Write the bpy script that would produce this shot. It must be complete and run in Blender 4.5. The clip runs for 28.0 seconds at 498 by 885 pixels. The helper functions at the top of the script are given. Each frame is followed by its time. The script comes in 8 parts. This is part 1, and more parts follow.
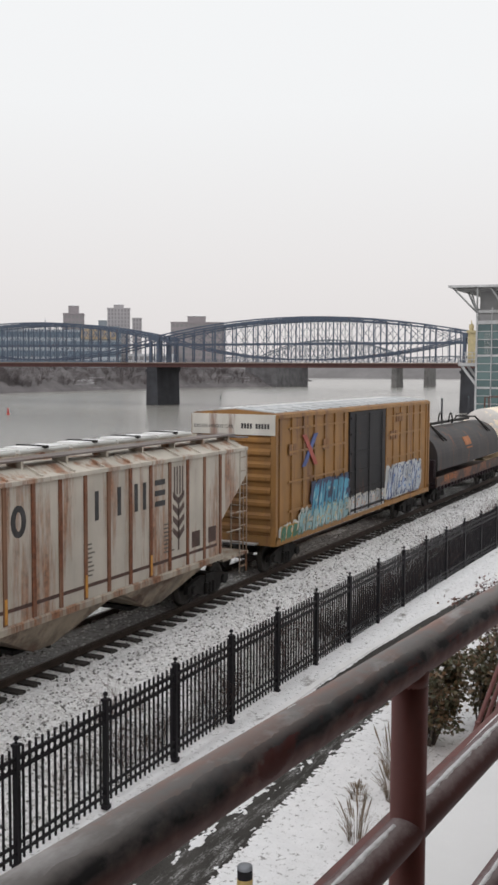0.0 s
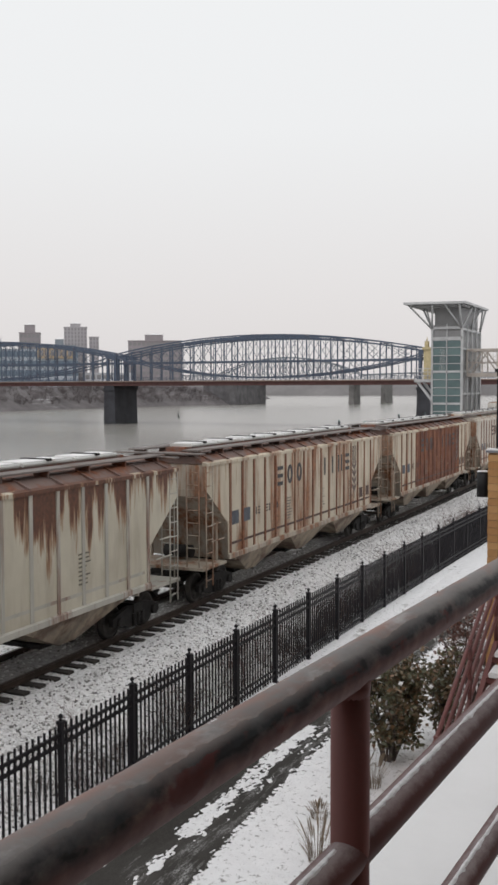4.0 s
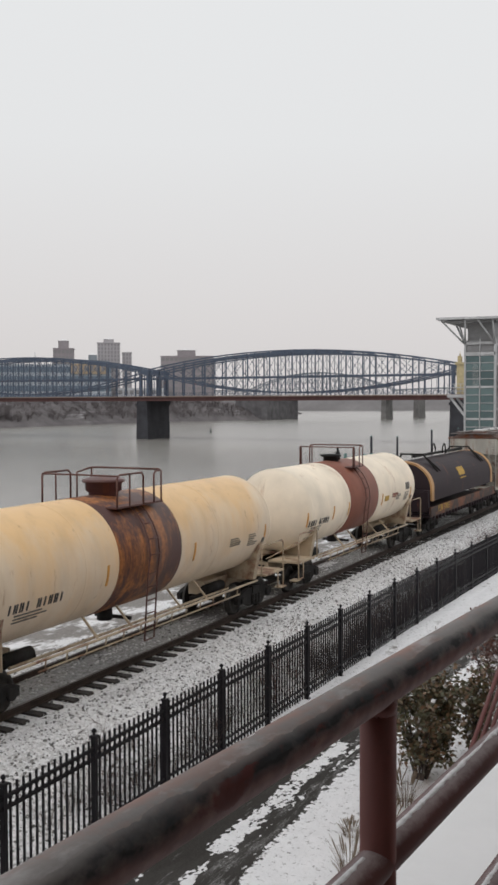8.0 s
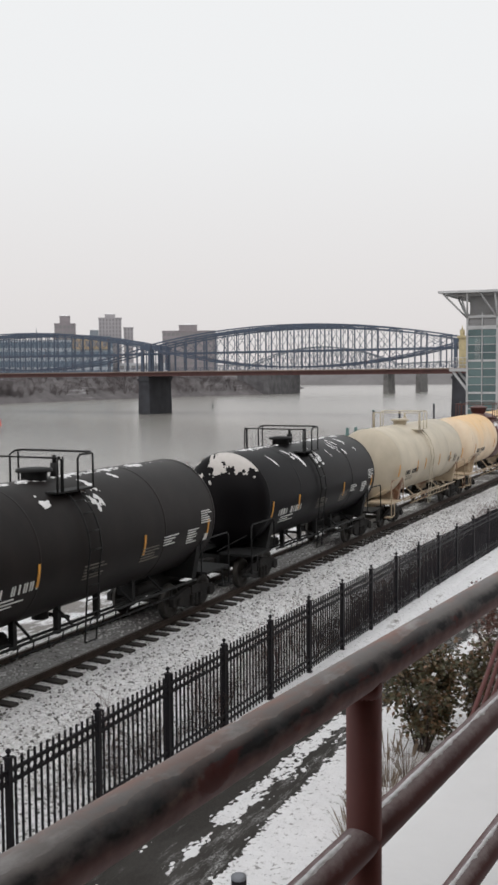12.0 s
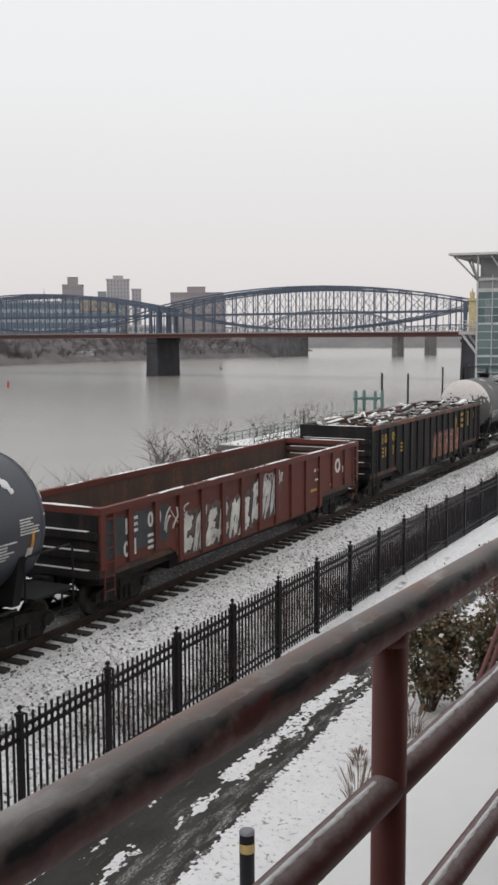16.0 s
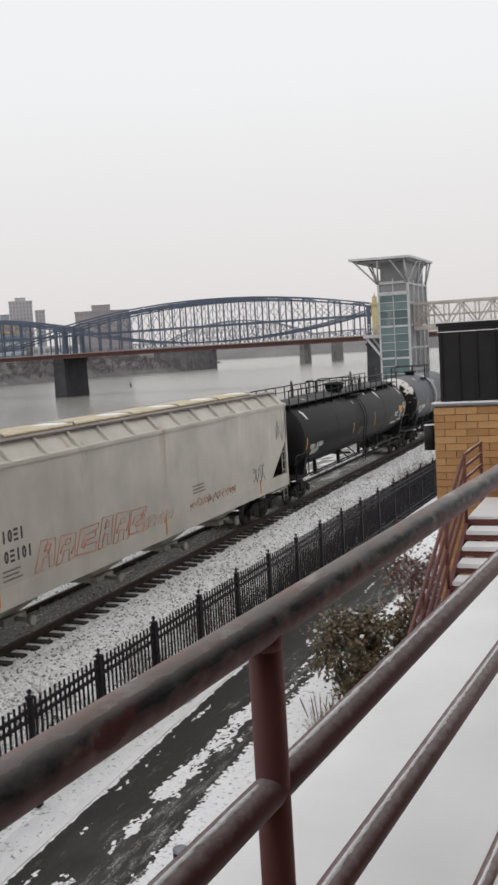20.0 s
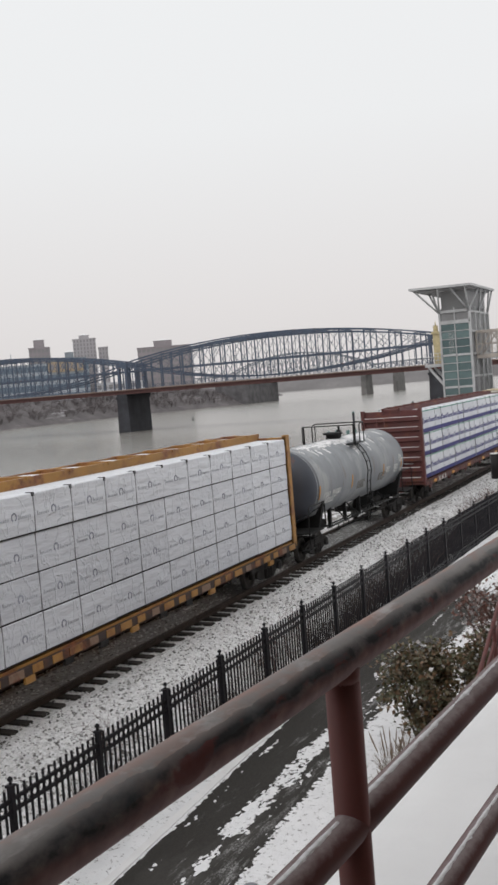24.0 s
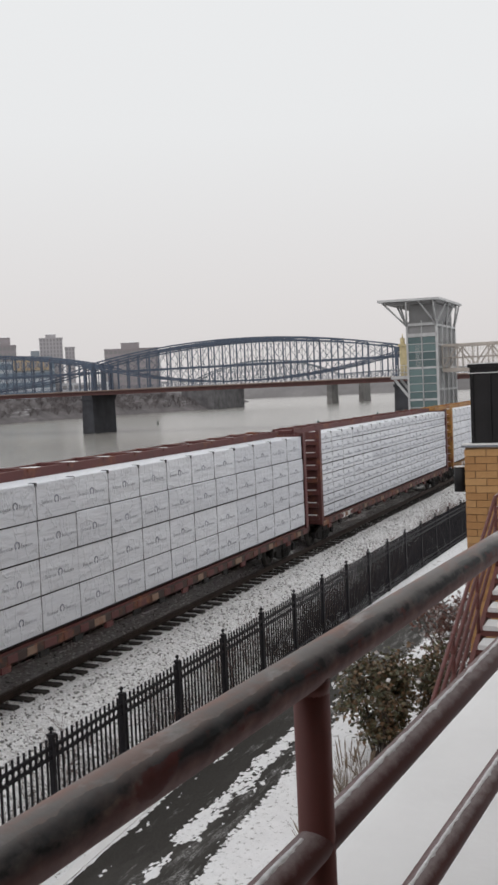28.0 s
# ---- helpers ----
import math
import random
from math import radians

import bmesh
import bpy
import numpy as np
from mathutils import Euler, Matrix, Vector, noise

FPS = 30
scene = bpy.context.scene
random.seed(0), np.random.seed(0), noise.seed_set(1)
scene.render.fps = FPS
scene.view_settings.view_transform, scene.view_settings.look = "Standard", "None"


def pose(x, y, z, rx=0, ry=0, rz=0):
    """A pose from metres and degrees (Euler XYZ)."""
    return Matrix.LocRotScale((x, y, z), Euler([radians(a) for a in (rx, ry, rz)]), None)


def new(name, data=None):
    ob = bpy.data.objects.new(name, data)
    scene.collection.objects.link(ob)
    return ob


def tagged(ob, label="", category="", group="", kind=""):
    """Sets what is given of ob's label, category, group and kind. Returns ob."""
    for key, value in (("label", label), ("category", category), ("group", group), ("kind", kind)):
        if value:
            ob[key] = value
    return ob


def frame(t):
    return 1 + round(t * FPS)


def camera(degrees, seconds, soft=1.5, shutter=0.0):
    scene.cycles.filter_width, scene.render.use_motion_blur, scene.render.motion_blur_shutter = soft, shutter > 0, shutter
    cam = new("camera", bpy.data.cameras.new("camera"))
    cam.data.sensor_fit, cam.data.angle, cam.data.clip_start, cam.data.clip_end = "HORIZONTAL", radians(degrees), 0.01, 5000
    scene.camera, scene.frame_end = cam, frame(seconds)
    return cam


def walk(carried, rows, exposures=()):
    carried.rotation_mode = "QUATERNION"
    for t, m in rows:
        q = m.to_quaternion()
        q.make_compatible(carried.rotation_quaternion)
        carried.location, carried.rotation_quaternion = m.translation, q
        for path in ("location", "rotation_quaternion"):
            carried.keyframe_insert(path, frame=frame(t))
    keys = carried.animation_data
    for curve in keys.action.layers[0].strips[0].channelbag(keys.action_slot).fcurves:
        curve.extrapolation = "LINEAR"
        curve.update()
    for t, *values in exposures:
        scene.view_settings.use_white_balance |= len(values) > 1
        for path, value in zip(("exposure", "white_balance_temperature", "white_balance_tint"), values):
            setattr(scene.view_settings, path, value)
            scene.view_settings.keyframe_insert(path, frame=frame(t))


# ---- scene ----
EXPOSURES = [(0, 0.08), (2, 0), (4, 0.02), (7, 0), (8, -0.12), (9, -0.04), (11, -0.04), (12, 0.02), (14, 0.02), (16, 0.02), (18, 0.06), (19, 0), (20, 0.05), (24, 0), (26, 0), (27, 0.02), (28, -0.06)]
cam = camera(28.29, 28.0, soft=2.85)
# seconds, place, yaw to the left of the track, pitch, lean
PATH = [
    (0, -0.0511, -0.0196, 6.4781, 26.895, -4.254, 0.267),
    (0.5, -0.0705, 0.0750, 6.4417, 26.837, -3.772, 0.122),
    (1, -0.0658, 0.0679, 6.4517, 24.949, -3.492, 0.694),
    (1.5, -0.0395, 0.0590, 6.4583, 22.860, -3.178, -0.380),
    (2, -0.0471, 0.1197, 6.4393, 20.272, -3.188, 0.251),
    (2.5, -0.0198, 0.0699, 6.4584, 20.045, -2.985, 0.405),
    (3, -0.0031, 0.0456, 6.4683, 20.751, -3.268, -0.097),
    (3.5, -0.0377, 0.0809, 6.4442, 22.583, -3.367, -0.239),
    (4, -0.0609, 0.1045, 6.4333, 24.495, -3.213, -0.171),
    (4.5, -0.0610, 0.1093, 6.4349, 24.817, -3.039, -0.506),
    (6.5, -0.0142, -0.0098, 6.4740, 24.863, -3.474, 0.077),
    (7, -0.0329, -0.0062, 6.4676, 25.819, -3.826, -0.252),
    (7.5, -0.0313, -0.0085, 6.4628, 26.642, -3.624, -0.095),
    (8, -0.0207, 0.0062, 6.4676, 26.348, -2.334, -0.192),
    (8.5, -0.0081, -0.0061, 6.4809, 27.515, -2.807, -0.945),
    (9, -0.0120, 0.0075, 6.4799, 29.896, -2.157, -1.497),
    (9.5, -0.0137, -0.0088, 6.4780, 29.789, -3.112, -0.578),
    (10, -0.0025, -0.0151, 6.4872, 29.716, -2.823, -0.213),
    (10.5, 0.0131, -0.0285, 6.4955, 28.505, -2.698, -0.687),
    (11, 0.0114, -0.0257, 6.4942, 28.418, -2.799, -0.722),
    (11.5, -0.0101, 0.0395, 6.4721, 27.425, -4.027, -1.104),
    (12, 0.0110, -0.0099, 6.4923, 26.488, -3.801, -0.476),
    (12.5, 0.0327, -0.0418, 6.5076, 25.123, -4.433, -0.212),
    (14.5, 0.0017, -0.0196, 6.4791, 25.316, -5.714, -0.318),
    (15, -0.0131, -0.0254, 6.4761, 26.642, -5.554, -0.346),
    (15.5, -0.0199, -0.0207, 6.4716, 26.995, -5.861, -0.195),
    (16, -0.0193, -0.0157, 6.4703, 26.953, -5.966, -0.220),
    (16.5, -0.0132, -0.0200, 6.4718, 26.723, -6.019, -0.454),
    (17, -0.0127, -0.0085, 6.4648, 26.622, -5.972, -0.552),
    (17.5, -0.0004, -0.0071, 6.4701, 26.304, -5.753, -0.703),
    (18, 0.0103, -0.0096, 6.4684, 26.123, -4.455, -0.970),
    (18.5, 0.0237, -0.0014, 6.4643, 24.171, -3.461, -2.733),
    (19, 0.0389, -0.0092, 6.4678, 25.689, -4.334, -3.526),
    (19.5, 0.0474, 0.0057, 6.4676, 24.215, -4.675, -4.324),
    (20, 0.0601, -0.0056, 6.4717, 21.955, -5.377, -3.384),
    (20.5, 0.0551, -0.0209, 6.4661, 23.966, -6.302, -3.022),
    (21, 0.0396, -0.0055, 6.4576, 25.634, -6.520, -3.791),
    (21.5, 0.0422, 0.0010, 6.4610, 26.222, -5.157, -4.656),
    (23.5, 0.0395, 0.0068, 6.4599, 26.362, -3.371, -4.558),
    (24, 0.0411, -0.0001, 6.4668, 25.443, -3.262, -4.579),
    (24.5, 0.0176, -0.0149, 6.4816, 23.411, -5.003, -3.143),
    (25, -0.0015, 0.0366, 6.4660, 21.265, -5.985, -2.485),
    (25.5, -0.0010, 0.0179, 6.4684, 20.912, -6.129, -1.736),
    (26, 0.0201, -0.0006, 6.4760, 21.243, -5.149, -2.230),
    (26.5, 0.0216, -0.0184, 6.4821, 22.844, -3.974, -2.068),
    (27, 0.0404, -0.0392, 6.4885, 23.223, -3.334, -2.426),
    (27.5, 0.0494, -0.0476, 6.4969, 23.054, -3.051, -2.449),
    (28, 0.0050, 0.0429, 6.4552, 23.357, -3.038, -2.539),
]
walk(cam, [(t, pose(x, y, z, 90 + pitch, 0, yaw) @ pose(0, 0, 0, 0, 0, lean)) for t, x, y, z, yaw, pitch, lean in PATH], exposures=EXPOSURES)

# ---- world and light ----
world = bpy.data.worlds.new("overcast")
scene.world = world
world.use_nodes = True
wn, wl = world.node_tree.nodes, world.node_tree.links
wn.clear()
w_out, w_bg = wn.new("ShaderNodeOutputWorld"), wn.new("ShaderNodeBackground")
w_sky = wn.new("ShaderNodeTexSky")
w_sky.sky_type, w_sky.sun_disc = "NISHITA", False
w_sky.sun_elevation, w_sky.sun_rotation = radians(38), radians(70)
w_sky.air_density, w_sky.dust_density = 1.0, 4.0
w_co, w_sep, w_ramp = wn.new("ShaderNodeTexCoord"), wn.new("ShaderNodeSeparateXYZ"), wn.new("ShaderNodeValToRGB")
for k, (place, col) in enumerate(((0.0, (0.702, 0.672, 0.668)), (1.0, (0.935, 0.966, 0.982)), (0.08, (0.757, 0.732, 0.729)), (0.25, (0.840, 0.847, 0.855)))):
    el = w_ramp.color_ramp.elements[k] if k < 2 else w_ramp.color_ramp.elements.new(place)
    el.color = (*col, 1)
w_dim, w_add = wn.new("ShaderNodeMix"), wn.new("ShaderNodeMix")
w_dim.data_type = w_add.data_type = "RGBA"
w_dim.inputs[0].default_value, w_dim.inputs[7].default_value = 0.985, (0, 0, 0, 1)
w_add.blend_type, w_add.inputs[0].default_value = "ADD", 0.1
wl.new(w_co.outputs["Generated"], w_sep.inputs[0])
wl.new(w_sep.outputs["Z"], w_ramp.inputs[0])
wl.new(w_sky.outputs[0], w_dim.inputs[6])
wl.new(w_ramp.outputs[0], w_add.inputs[6])
wl.new(w_dim.outputs[2], w_add.inputs[7])
wl.new(w_add.outputs[2], w_bg.inputs[0])
wl.new(w_bg.outputs[0], w_out.inputs[0])
w_bg.inputs[1].default_value = 1.0
sun = new("sun", bpy.data.lights.new("sun", "SUN"))
sun.data.energy, sun.data.angle, sun.data.color = 0.75, radians(60), (1.0, 0.935, 0.93)
sun.rotation_euler = (radians(38), radians(-22), radians(20))


# ---- materials ----
class Mat:
    """A small front end to a node tree with one Principled shader."""

    def __init__(self, name, rough=0.6, metal=0.0):
        self.m = bpy.data.materials.new(name)
        self.m.use_nodes = True
        self.t = self.m.node_tree
        self.b = self.t.nodes["Principled BSDF"]
        self.b.inputs["Roughness"].default_value, self.b.inputs["Metallic"].default_value = rough, metal

    def node(self, kind, **values):
        n = self.t.nodes.new(kind)
        for k, v in values.items():
            n.inputs[k].default_value = v
        return n

    def link(self, a, b):
        self.t.links.new(a, b)

    def noise(self, scale, detail=4.0, stretch=(1, 1, 1), rough=0.55, coord="Object"):
        co, mp, n = self.node("ShaderNodeTexCoord"), self.node("ShaderNodeMapping"), self.node("ShaderNodeTexNoise", Scale=scale, Detail=detail, Roughness=rough)
        mp.inputs["Scale"].default_value = stretch
        self.link(co.outputs[coord], mp.inputs["Vector"])
        self.link(mp.outputs[0], n.inputs["Vector"])
        return n.outputs["Fac"]

    def ramp(self, fac, stops):
        r = self.node("ShaderNodeValToRGB")
        el = r.color_ramp.elements
        while len(el) < len(stops):
            el.new(0.5)
        for e, (p, c) in zip(el, stops):
            e.position, e.color = p, (*(c if isinstance(c, tuple) else (c, c, c)), 1)
        self.link(fac, r.inputs[0])
        return r.outputs[0]

    def mix(self, fac, a, b, blend="MIX"):
        n = self.node("ShaderNodeMix")
        n.data_type, n.blend_type = "RGBA", blend
        for sock, v in ((n.inputs[0], fac), (n.inputs[6], a), (n.inputs[7], b)):
            if isinstance(v, tuple):
                sock.default_value = (*v, 1)
            elif isinstance(v, (int, float)):
                sock.default_value = v
            else:
                self.link(v, sock)
        return n.outputs[2]

    def color(self, sock):
        if isinstance(sock, tuple):
            self.b.inputs["Base Color"].default_value = (*sock, 1)
        else:
            self.link(sock, self.b.inputs["Base Color"])
        return self

    def bump(self, fac, strength=0.3, distance=0.02):
        n = self.node("ShaderNodeBump", Strength=strength, Distance=distance)
        self.link(fac, n.inputs["Height"])
        self.link(n.outputs[0], self.b.inputs["Normal"])
        return self

    def across(self, x, y, z):
        """How far a point lies along a direction of the object's own space."""
        co, n = self.node("ShaderNodeTexCoord"), self.node("ShaderNodeVectorMath")
        n.operation = "DOT_PRODUCT"
        n.inputs[1].default_value = (x, y, z)
        self.link(co.outputs["Object"], n.inputs[0])
        return n.outputs["Value"]

    def math(self, op, p, q):
        n = self.node("ShaderNodeMath")
        n.operation = op
        for sock, v in ((n.inputs[0], p), (n.inputs[1], q)):
            if isinstance(v, (int, float)):
                sock.default_value = v
            else:
                self.link(v, sock)
        return n.outputs[0]

    def random(self):
        return self.node("ShaderNodeObjectInfo").outputs["Random"]

    def island(self):
        return self.node("ShaderNodeNewGeometry").outputs["Random Per Island"]


def plain(name, col, rough=0.6, metal=0.0, vary=0.25, scale=3.0, bump=0.15, spread=False, gloss=0.5):
    """A surface of one colour with mottling at two scales."""
    m = Mat(name, rough, metal)
    dark = tuple(c * (1 - vary) for c in col)
    light = tuple(min(1, c * (1 + vary)) for c in col)
    big = m.ramp(m.noise(scale, 5), [(0.3, dark), (0.7, light)])
    fine = m.ramp(m.noise(scale * 14, 3), [(0.25, 1 - vary * 0.8), (0.75, 1.0)])
    c = m.mix(0.6, big, fine, "MULTIPLY")
    if spread:
        c = m.mix(0.55, c, m.ramp(m.random(), [(0.0, 0.62), (1.0, 1.15)]), "MULTIPLY")
    m.color(c)
    if bump:
        m.bump(m.noise(scale * 18, 3), bump, 0.01)
    m.b.inputs["Specular IOR Level"].default_value = gloss
    return m.m


def painted(name, col, rust=0.35, streak=True, dirt=0.3, rough=0.55, rust_col=(0.16, 0.055, 0.025), scale=1.2, dirt_col=(0.07, 0.055, 0.045), gloss=0.5):
    """Weathered paint on steel: faded patches, run-down streaks, rust and road grime."""
    m = Mat(name, rough)
    base = m.ramp(m.noise(0.7, 6), [(0.3, tuple(c * 0.8 for c in col)), (0.7, tuple(min(1, c * 1.1) for c in col))])
    if dirt:
        grime = m.ramp(m.noise(1.6, 6, (1.2, 1.2, 0.22) if streak else (1, 1, 1)), [(0.42, 0.0), (0.78, dirt)])
        base = m.mix(grime, base, dirt_col)
    if rust:
        r1 = m.noise(scale, 7, (1.5, 1.5, 0.16) if streak else (1, 1, 1), 0.65)
        mask = m.ramp(r1, [(0.62 - 0.3 * rust, 0.0), (0.70 - 0.2 * rust, min(1.0, 0.5 + rust))])
        fine = m.ramp(m.noise(9, 4), [(0.3, tuple(c * 0.6 for c in rust_col)), (0.7, tuple(c * 1.5 for c in rust_col))])
        base = m.mix(mask, base, fine)
    m.color(base)
    m.b.inputs["Specular IOR Level"].default_value = gloss
    m.bump(m.noise(26, 4), 0.12, 0.01)
    return m.m


def snowy(name, tint=(0.80, 0.805, 0.82), lumps=2.2, strength=0.5, specks=0.0):
    m = Mat(name, 0.75)
    c = m.ramp(m.noise(lumps, 6), [(0.3, tuple(x * 0.9 for x in tint)), (0.7, tint)])
    if specks:
        c = m.mix(m.ramp(m.noise(11, 5, (1, 1, 1), 0.7), [(0.60 - specks * 0.1, 0.0), (0.66 - specks * 0.05, 0.85)]), c, (0.16, 0.15, 0.14))
    m.color(c)
    m.bump(m.noise(lumps * 7, 5), strength, 0.03)
    m.b.inputs["Subsurface Weight"].default_value = 0.0
    return m.m


SNOW = snowy("snow", (0.748, 0.736, 0.735), lumps=1.6, strength=0.25)
SNOW_TROD = snowy("trodden_snow", (0.78, 0.775, 0.785), 3.0, 0.6, 0.25)
SNOW_DIRTY = snowy("dirty_plastered_snow", (0.60, 0.565, 0.535), 4.0, 0.5)
SNOW_BED = snowy("snow_on_stones", (0.80, 0.79, 0.79), 5.0, 0.9, 0.8)
BED_DARK = snowy("dark_track_ballast", (0.34, 0.33, 0.32), 9.0, 1.0, 1.2)
m = Mat("patchy_snow_ground", 0.8)
c = m.ramp(m.noise(3.0, 6), [(0.3, (0.70, 0.70, 0.71)), (0.7, (0.78, 0.775, 0.785))])
c = m.mix(m.ramp(m.noise(11, 5, (1, 1, 1), 0.7), [(0.575, 0.0), (0.65, 0.85)]), c, (0.16, 0.15, 0.14))
# beyond the track the gravel and dead grass of the river bank show through
beyond = m.math("ADD", m.noise(1.3, 8, (1, 0.45, 1), 0.68), m.math("MULTIPLY", m.ramp(m.math("MULTIPLY", m.across(1, 0, 0), -0.04), [(0.66, 0.0), (0.70, 1.0)]), 0.17))
c = m.mix(m.ramp(beyond, [(0.60, 0.0), (0.68, 0.9)]), c, m.ramp(m.noise(22, 5), [(0.3, (0.085, 0.075, 0.065)), (0.7, (0.23, 0.205, 0.185))]))
m.color(c)
m.bump(m.noise(21, 5), 0.6, 0.03)
GROUND = m.m
STEEL_DARK = plain("dark_running_gear", (0.020, 0.018, 0.017), 0.75, 0.0, 0.5, 4, gloss=0.25)
WHEEL = plain("wheel_steel", (0.05, 0.045, 0.04), 0.55, 0.6, 0.4, 6)
RAIL_TOP = plain("rail_steel", (0.075, 0.055, 0.045), 0.5, 0.6, 0.3, 3)
TIE = plain("creosoted_wood", (0.030, 0.025, 0.022), 0.9, 0, 0.5, 5, 0.4)
FENCE_BLACK = plain("black_powder_coat", (0.011, 0.0095, 0.012), 0.55, 0, 0.3, 6, 0.05, gloss=0.2)
STONE = Mat("ballast_stone", 0.9)
STONE.color(STONE.mix(0.5, STONE.ramp(STONE.island(), [(0.0, (0.10, 0.095, 0.09)), (0.24, (0.30, 0.29, 0.28)), (0.34, (0.66, 0.65, 0.64)), (1.0, (0.78, 0.77, 0.77))]), STONE.ramp(STONE.noise(30, 3), [(0.3, 0.6), (0.7, 1.0)]), "MULTIPLY"))
STONE = STONE.m
m = Mat("wet_asphalt", 0.8)
m.b.inputs["Specular IOR Level"].default_value = 0.25
asphalt = m.mix(m.ramp(m.noise(0.9, 7, (1, 0.35, 1)), [(0.50, 0.0), (0.62, 0.35)]), m.ramp(m.noise(40, 4), [(0.3, (0.020, 0.018, 0.016)), (0.7, (0.046, 0.041, 0.036))]), (0.085, 0.080, 0.075))
# thawing slush left in long thin traces, more of it towards the verge
slush = m.math("ADD", m.noise(7, 9, (1.0, 0.16, 1), 0.72), m.math("MULTIPLY", m.math("ADD", m.across(1, 0, 0), 7.05), 0.10))
grit = m.ramp(m.noise(38, 6, (1, 0.6, 1), 0.7), [(0.42, 0.0), (0.62, 1.0)])
c = m.mix(m.math("MULTIPLY", m.ramp(slush, [(0.52, 0.0), (0.66, 0.75)]), grit), asphalt, (0.52, 0.515, 0.51))
m.color(c)
m.bump(m.noise(70, 3), 0.35, 0.01)
ASPHALT = m.m
m = Mat("river_water", 0.22)
m.color(m.ramp(m.noise(0.015, 5, (1, 0.5, 1)), [(0.3, (0.225, 0.213, 0.194)), (0.7, (0.272, 0.259, 0.238))]))
m.bump(m.noise(0.55, 6, (1, 1, 1), 0.6), 0.16, 0.2)
m.b.inputs["IOR"].default_value = 1.33
WATER = m.m
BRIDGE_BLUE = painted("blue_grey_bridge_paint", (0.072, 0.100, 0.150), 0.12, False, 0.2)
# farther bridge: distance haze put into the paint colour
BRIDGE_FAR = painted("hazy_bridge_paint", (0.24, 0.26, 0.285), 0.05, False, 0.1)
GIRDER_RED = painted("oxide_red_girder", (0.135, 0.056, 0.053), 0.12, False, 0.25)
PIER_STONE = plain("sooty_stone", (0.040, 0.041, 0.048), 0.85, 0, 0.35, 0.25, 0.4)
PIER_PALE = plain("weathered_stone", (0.16, 0.155, 0.15), 0.85, 0, 0.3, 0.25, 0.3)
m = Mat("winter_bank_soil", 0.95)
c = m.ramp(m.noise(0.12, 6), [(0.3, (0.085, 0.076, 0.078)), (0.7, (0.155, 0.140, 0.141))])
m.color(m.mix(m.ramp(m.noise(0.07, 7, (1, 0.35, 5.0), 0.65), [(0.60, 0.0), (0.70, 0.6)]), c, (0.50, 0.495, 0.50)))
m.bump(m.noise(1.5, 4), 0.5, 0.1)
BANK = m.m
TWIG = plain("bare_twigs", (0.085, 0.066, 0.056), 0.9, 0, 0.35, 0.3, 0)
# far woods and hill, greyer than near twigs: distance haze put into colour
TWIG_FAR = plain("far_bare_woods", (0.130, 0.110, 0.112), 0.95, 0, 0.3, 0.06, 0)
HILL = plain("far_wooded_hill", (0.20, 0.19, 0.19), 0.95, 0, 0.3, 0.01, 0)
RAIL_GREY = Mat("worn_lit_grey_handrail", 0.5)
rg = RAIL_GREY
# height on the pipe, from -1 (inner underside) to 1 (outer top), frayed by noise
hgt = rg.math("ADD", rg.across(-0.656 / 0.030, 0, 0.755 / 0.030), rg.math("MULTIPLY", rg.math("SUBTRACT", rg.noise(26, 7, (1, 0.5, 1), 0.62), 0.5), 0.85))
# grey upper zone: worn paint, with its lit look put into the colour
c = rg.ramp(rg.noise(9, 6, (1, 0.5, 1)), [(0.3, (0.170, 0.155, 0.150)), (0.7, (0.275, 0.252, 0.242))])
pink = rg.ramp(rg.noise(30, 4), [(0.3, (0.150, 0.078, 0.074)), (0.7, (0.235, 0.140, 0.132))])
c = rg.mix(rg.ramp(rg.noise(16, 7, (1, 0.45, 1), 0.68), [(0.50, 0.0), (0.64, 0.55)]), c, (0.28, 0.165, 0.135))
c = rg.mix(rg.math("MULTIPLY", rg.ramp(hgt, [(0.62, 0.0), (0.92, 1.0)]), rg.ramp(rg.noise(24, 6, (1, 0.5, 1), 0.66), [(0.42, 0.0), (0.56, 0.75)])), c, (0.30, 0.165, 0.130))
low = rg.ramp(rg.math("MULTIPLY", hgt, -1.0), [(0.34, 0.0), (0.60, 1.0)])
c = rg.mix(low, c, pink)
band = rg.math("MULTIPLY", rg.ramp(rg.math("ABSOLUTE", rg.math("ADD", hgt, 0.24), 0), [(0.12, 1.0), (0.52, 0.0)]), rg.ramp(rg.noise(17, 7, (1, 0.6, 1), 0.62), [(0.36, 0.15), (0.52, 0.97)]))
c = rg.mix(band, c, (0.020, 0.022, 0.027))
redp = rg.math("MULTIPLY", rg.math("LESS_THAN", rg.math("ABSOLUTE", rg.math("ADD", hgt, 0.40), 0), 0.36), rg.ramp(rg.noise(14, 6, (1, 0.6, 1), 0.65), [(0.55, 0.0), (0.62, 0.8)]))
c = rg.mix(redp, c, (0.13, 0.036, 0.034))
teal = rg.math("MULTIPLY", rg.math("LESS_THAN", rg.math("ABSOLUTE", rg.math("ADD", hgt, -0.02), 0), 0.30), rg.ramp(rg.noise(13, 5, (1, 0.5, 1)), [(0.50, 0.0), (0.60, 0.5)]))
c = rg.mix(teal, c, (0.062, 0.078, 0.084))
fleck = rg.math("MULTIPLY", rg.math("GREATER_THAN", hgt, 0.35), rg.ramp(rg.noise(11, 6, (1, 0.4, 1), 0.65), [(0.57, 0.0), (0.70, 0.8)]))
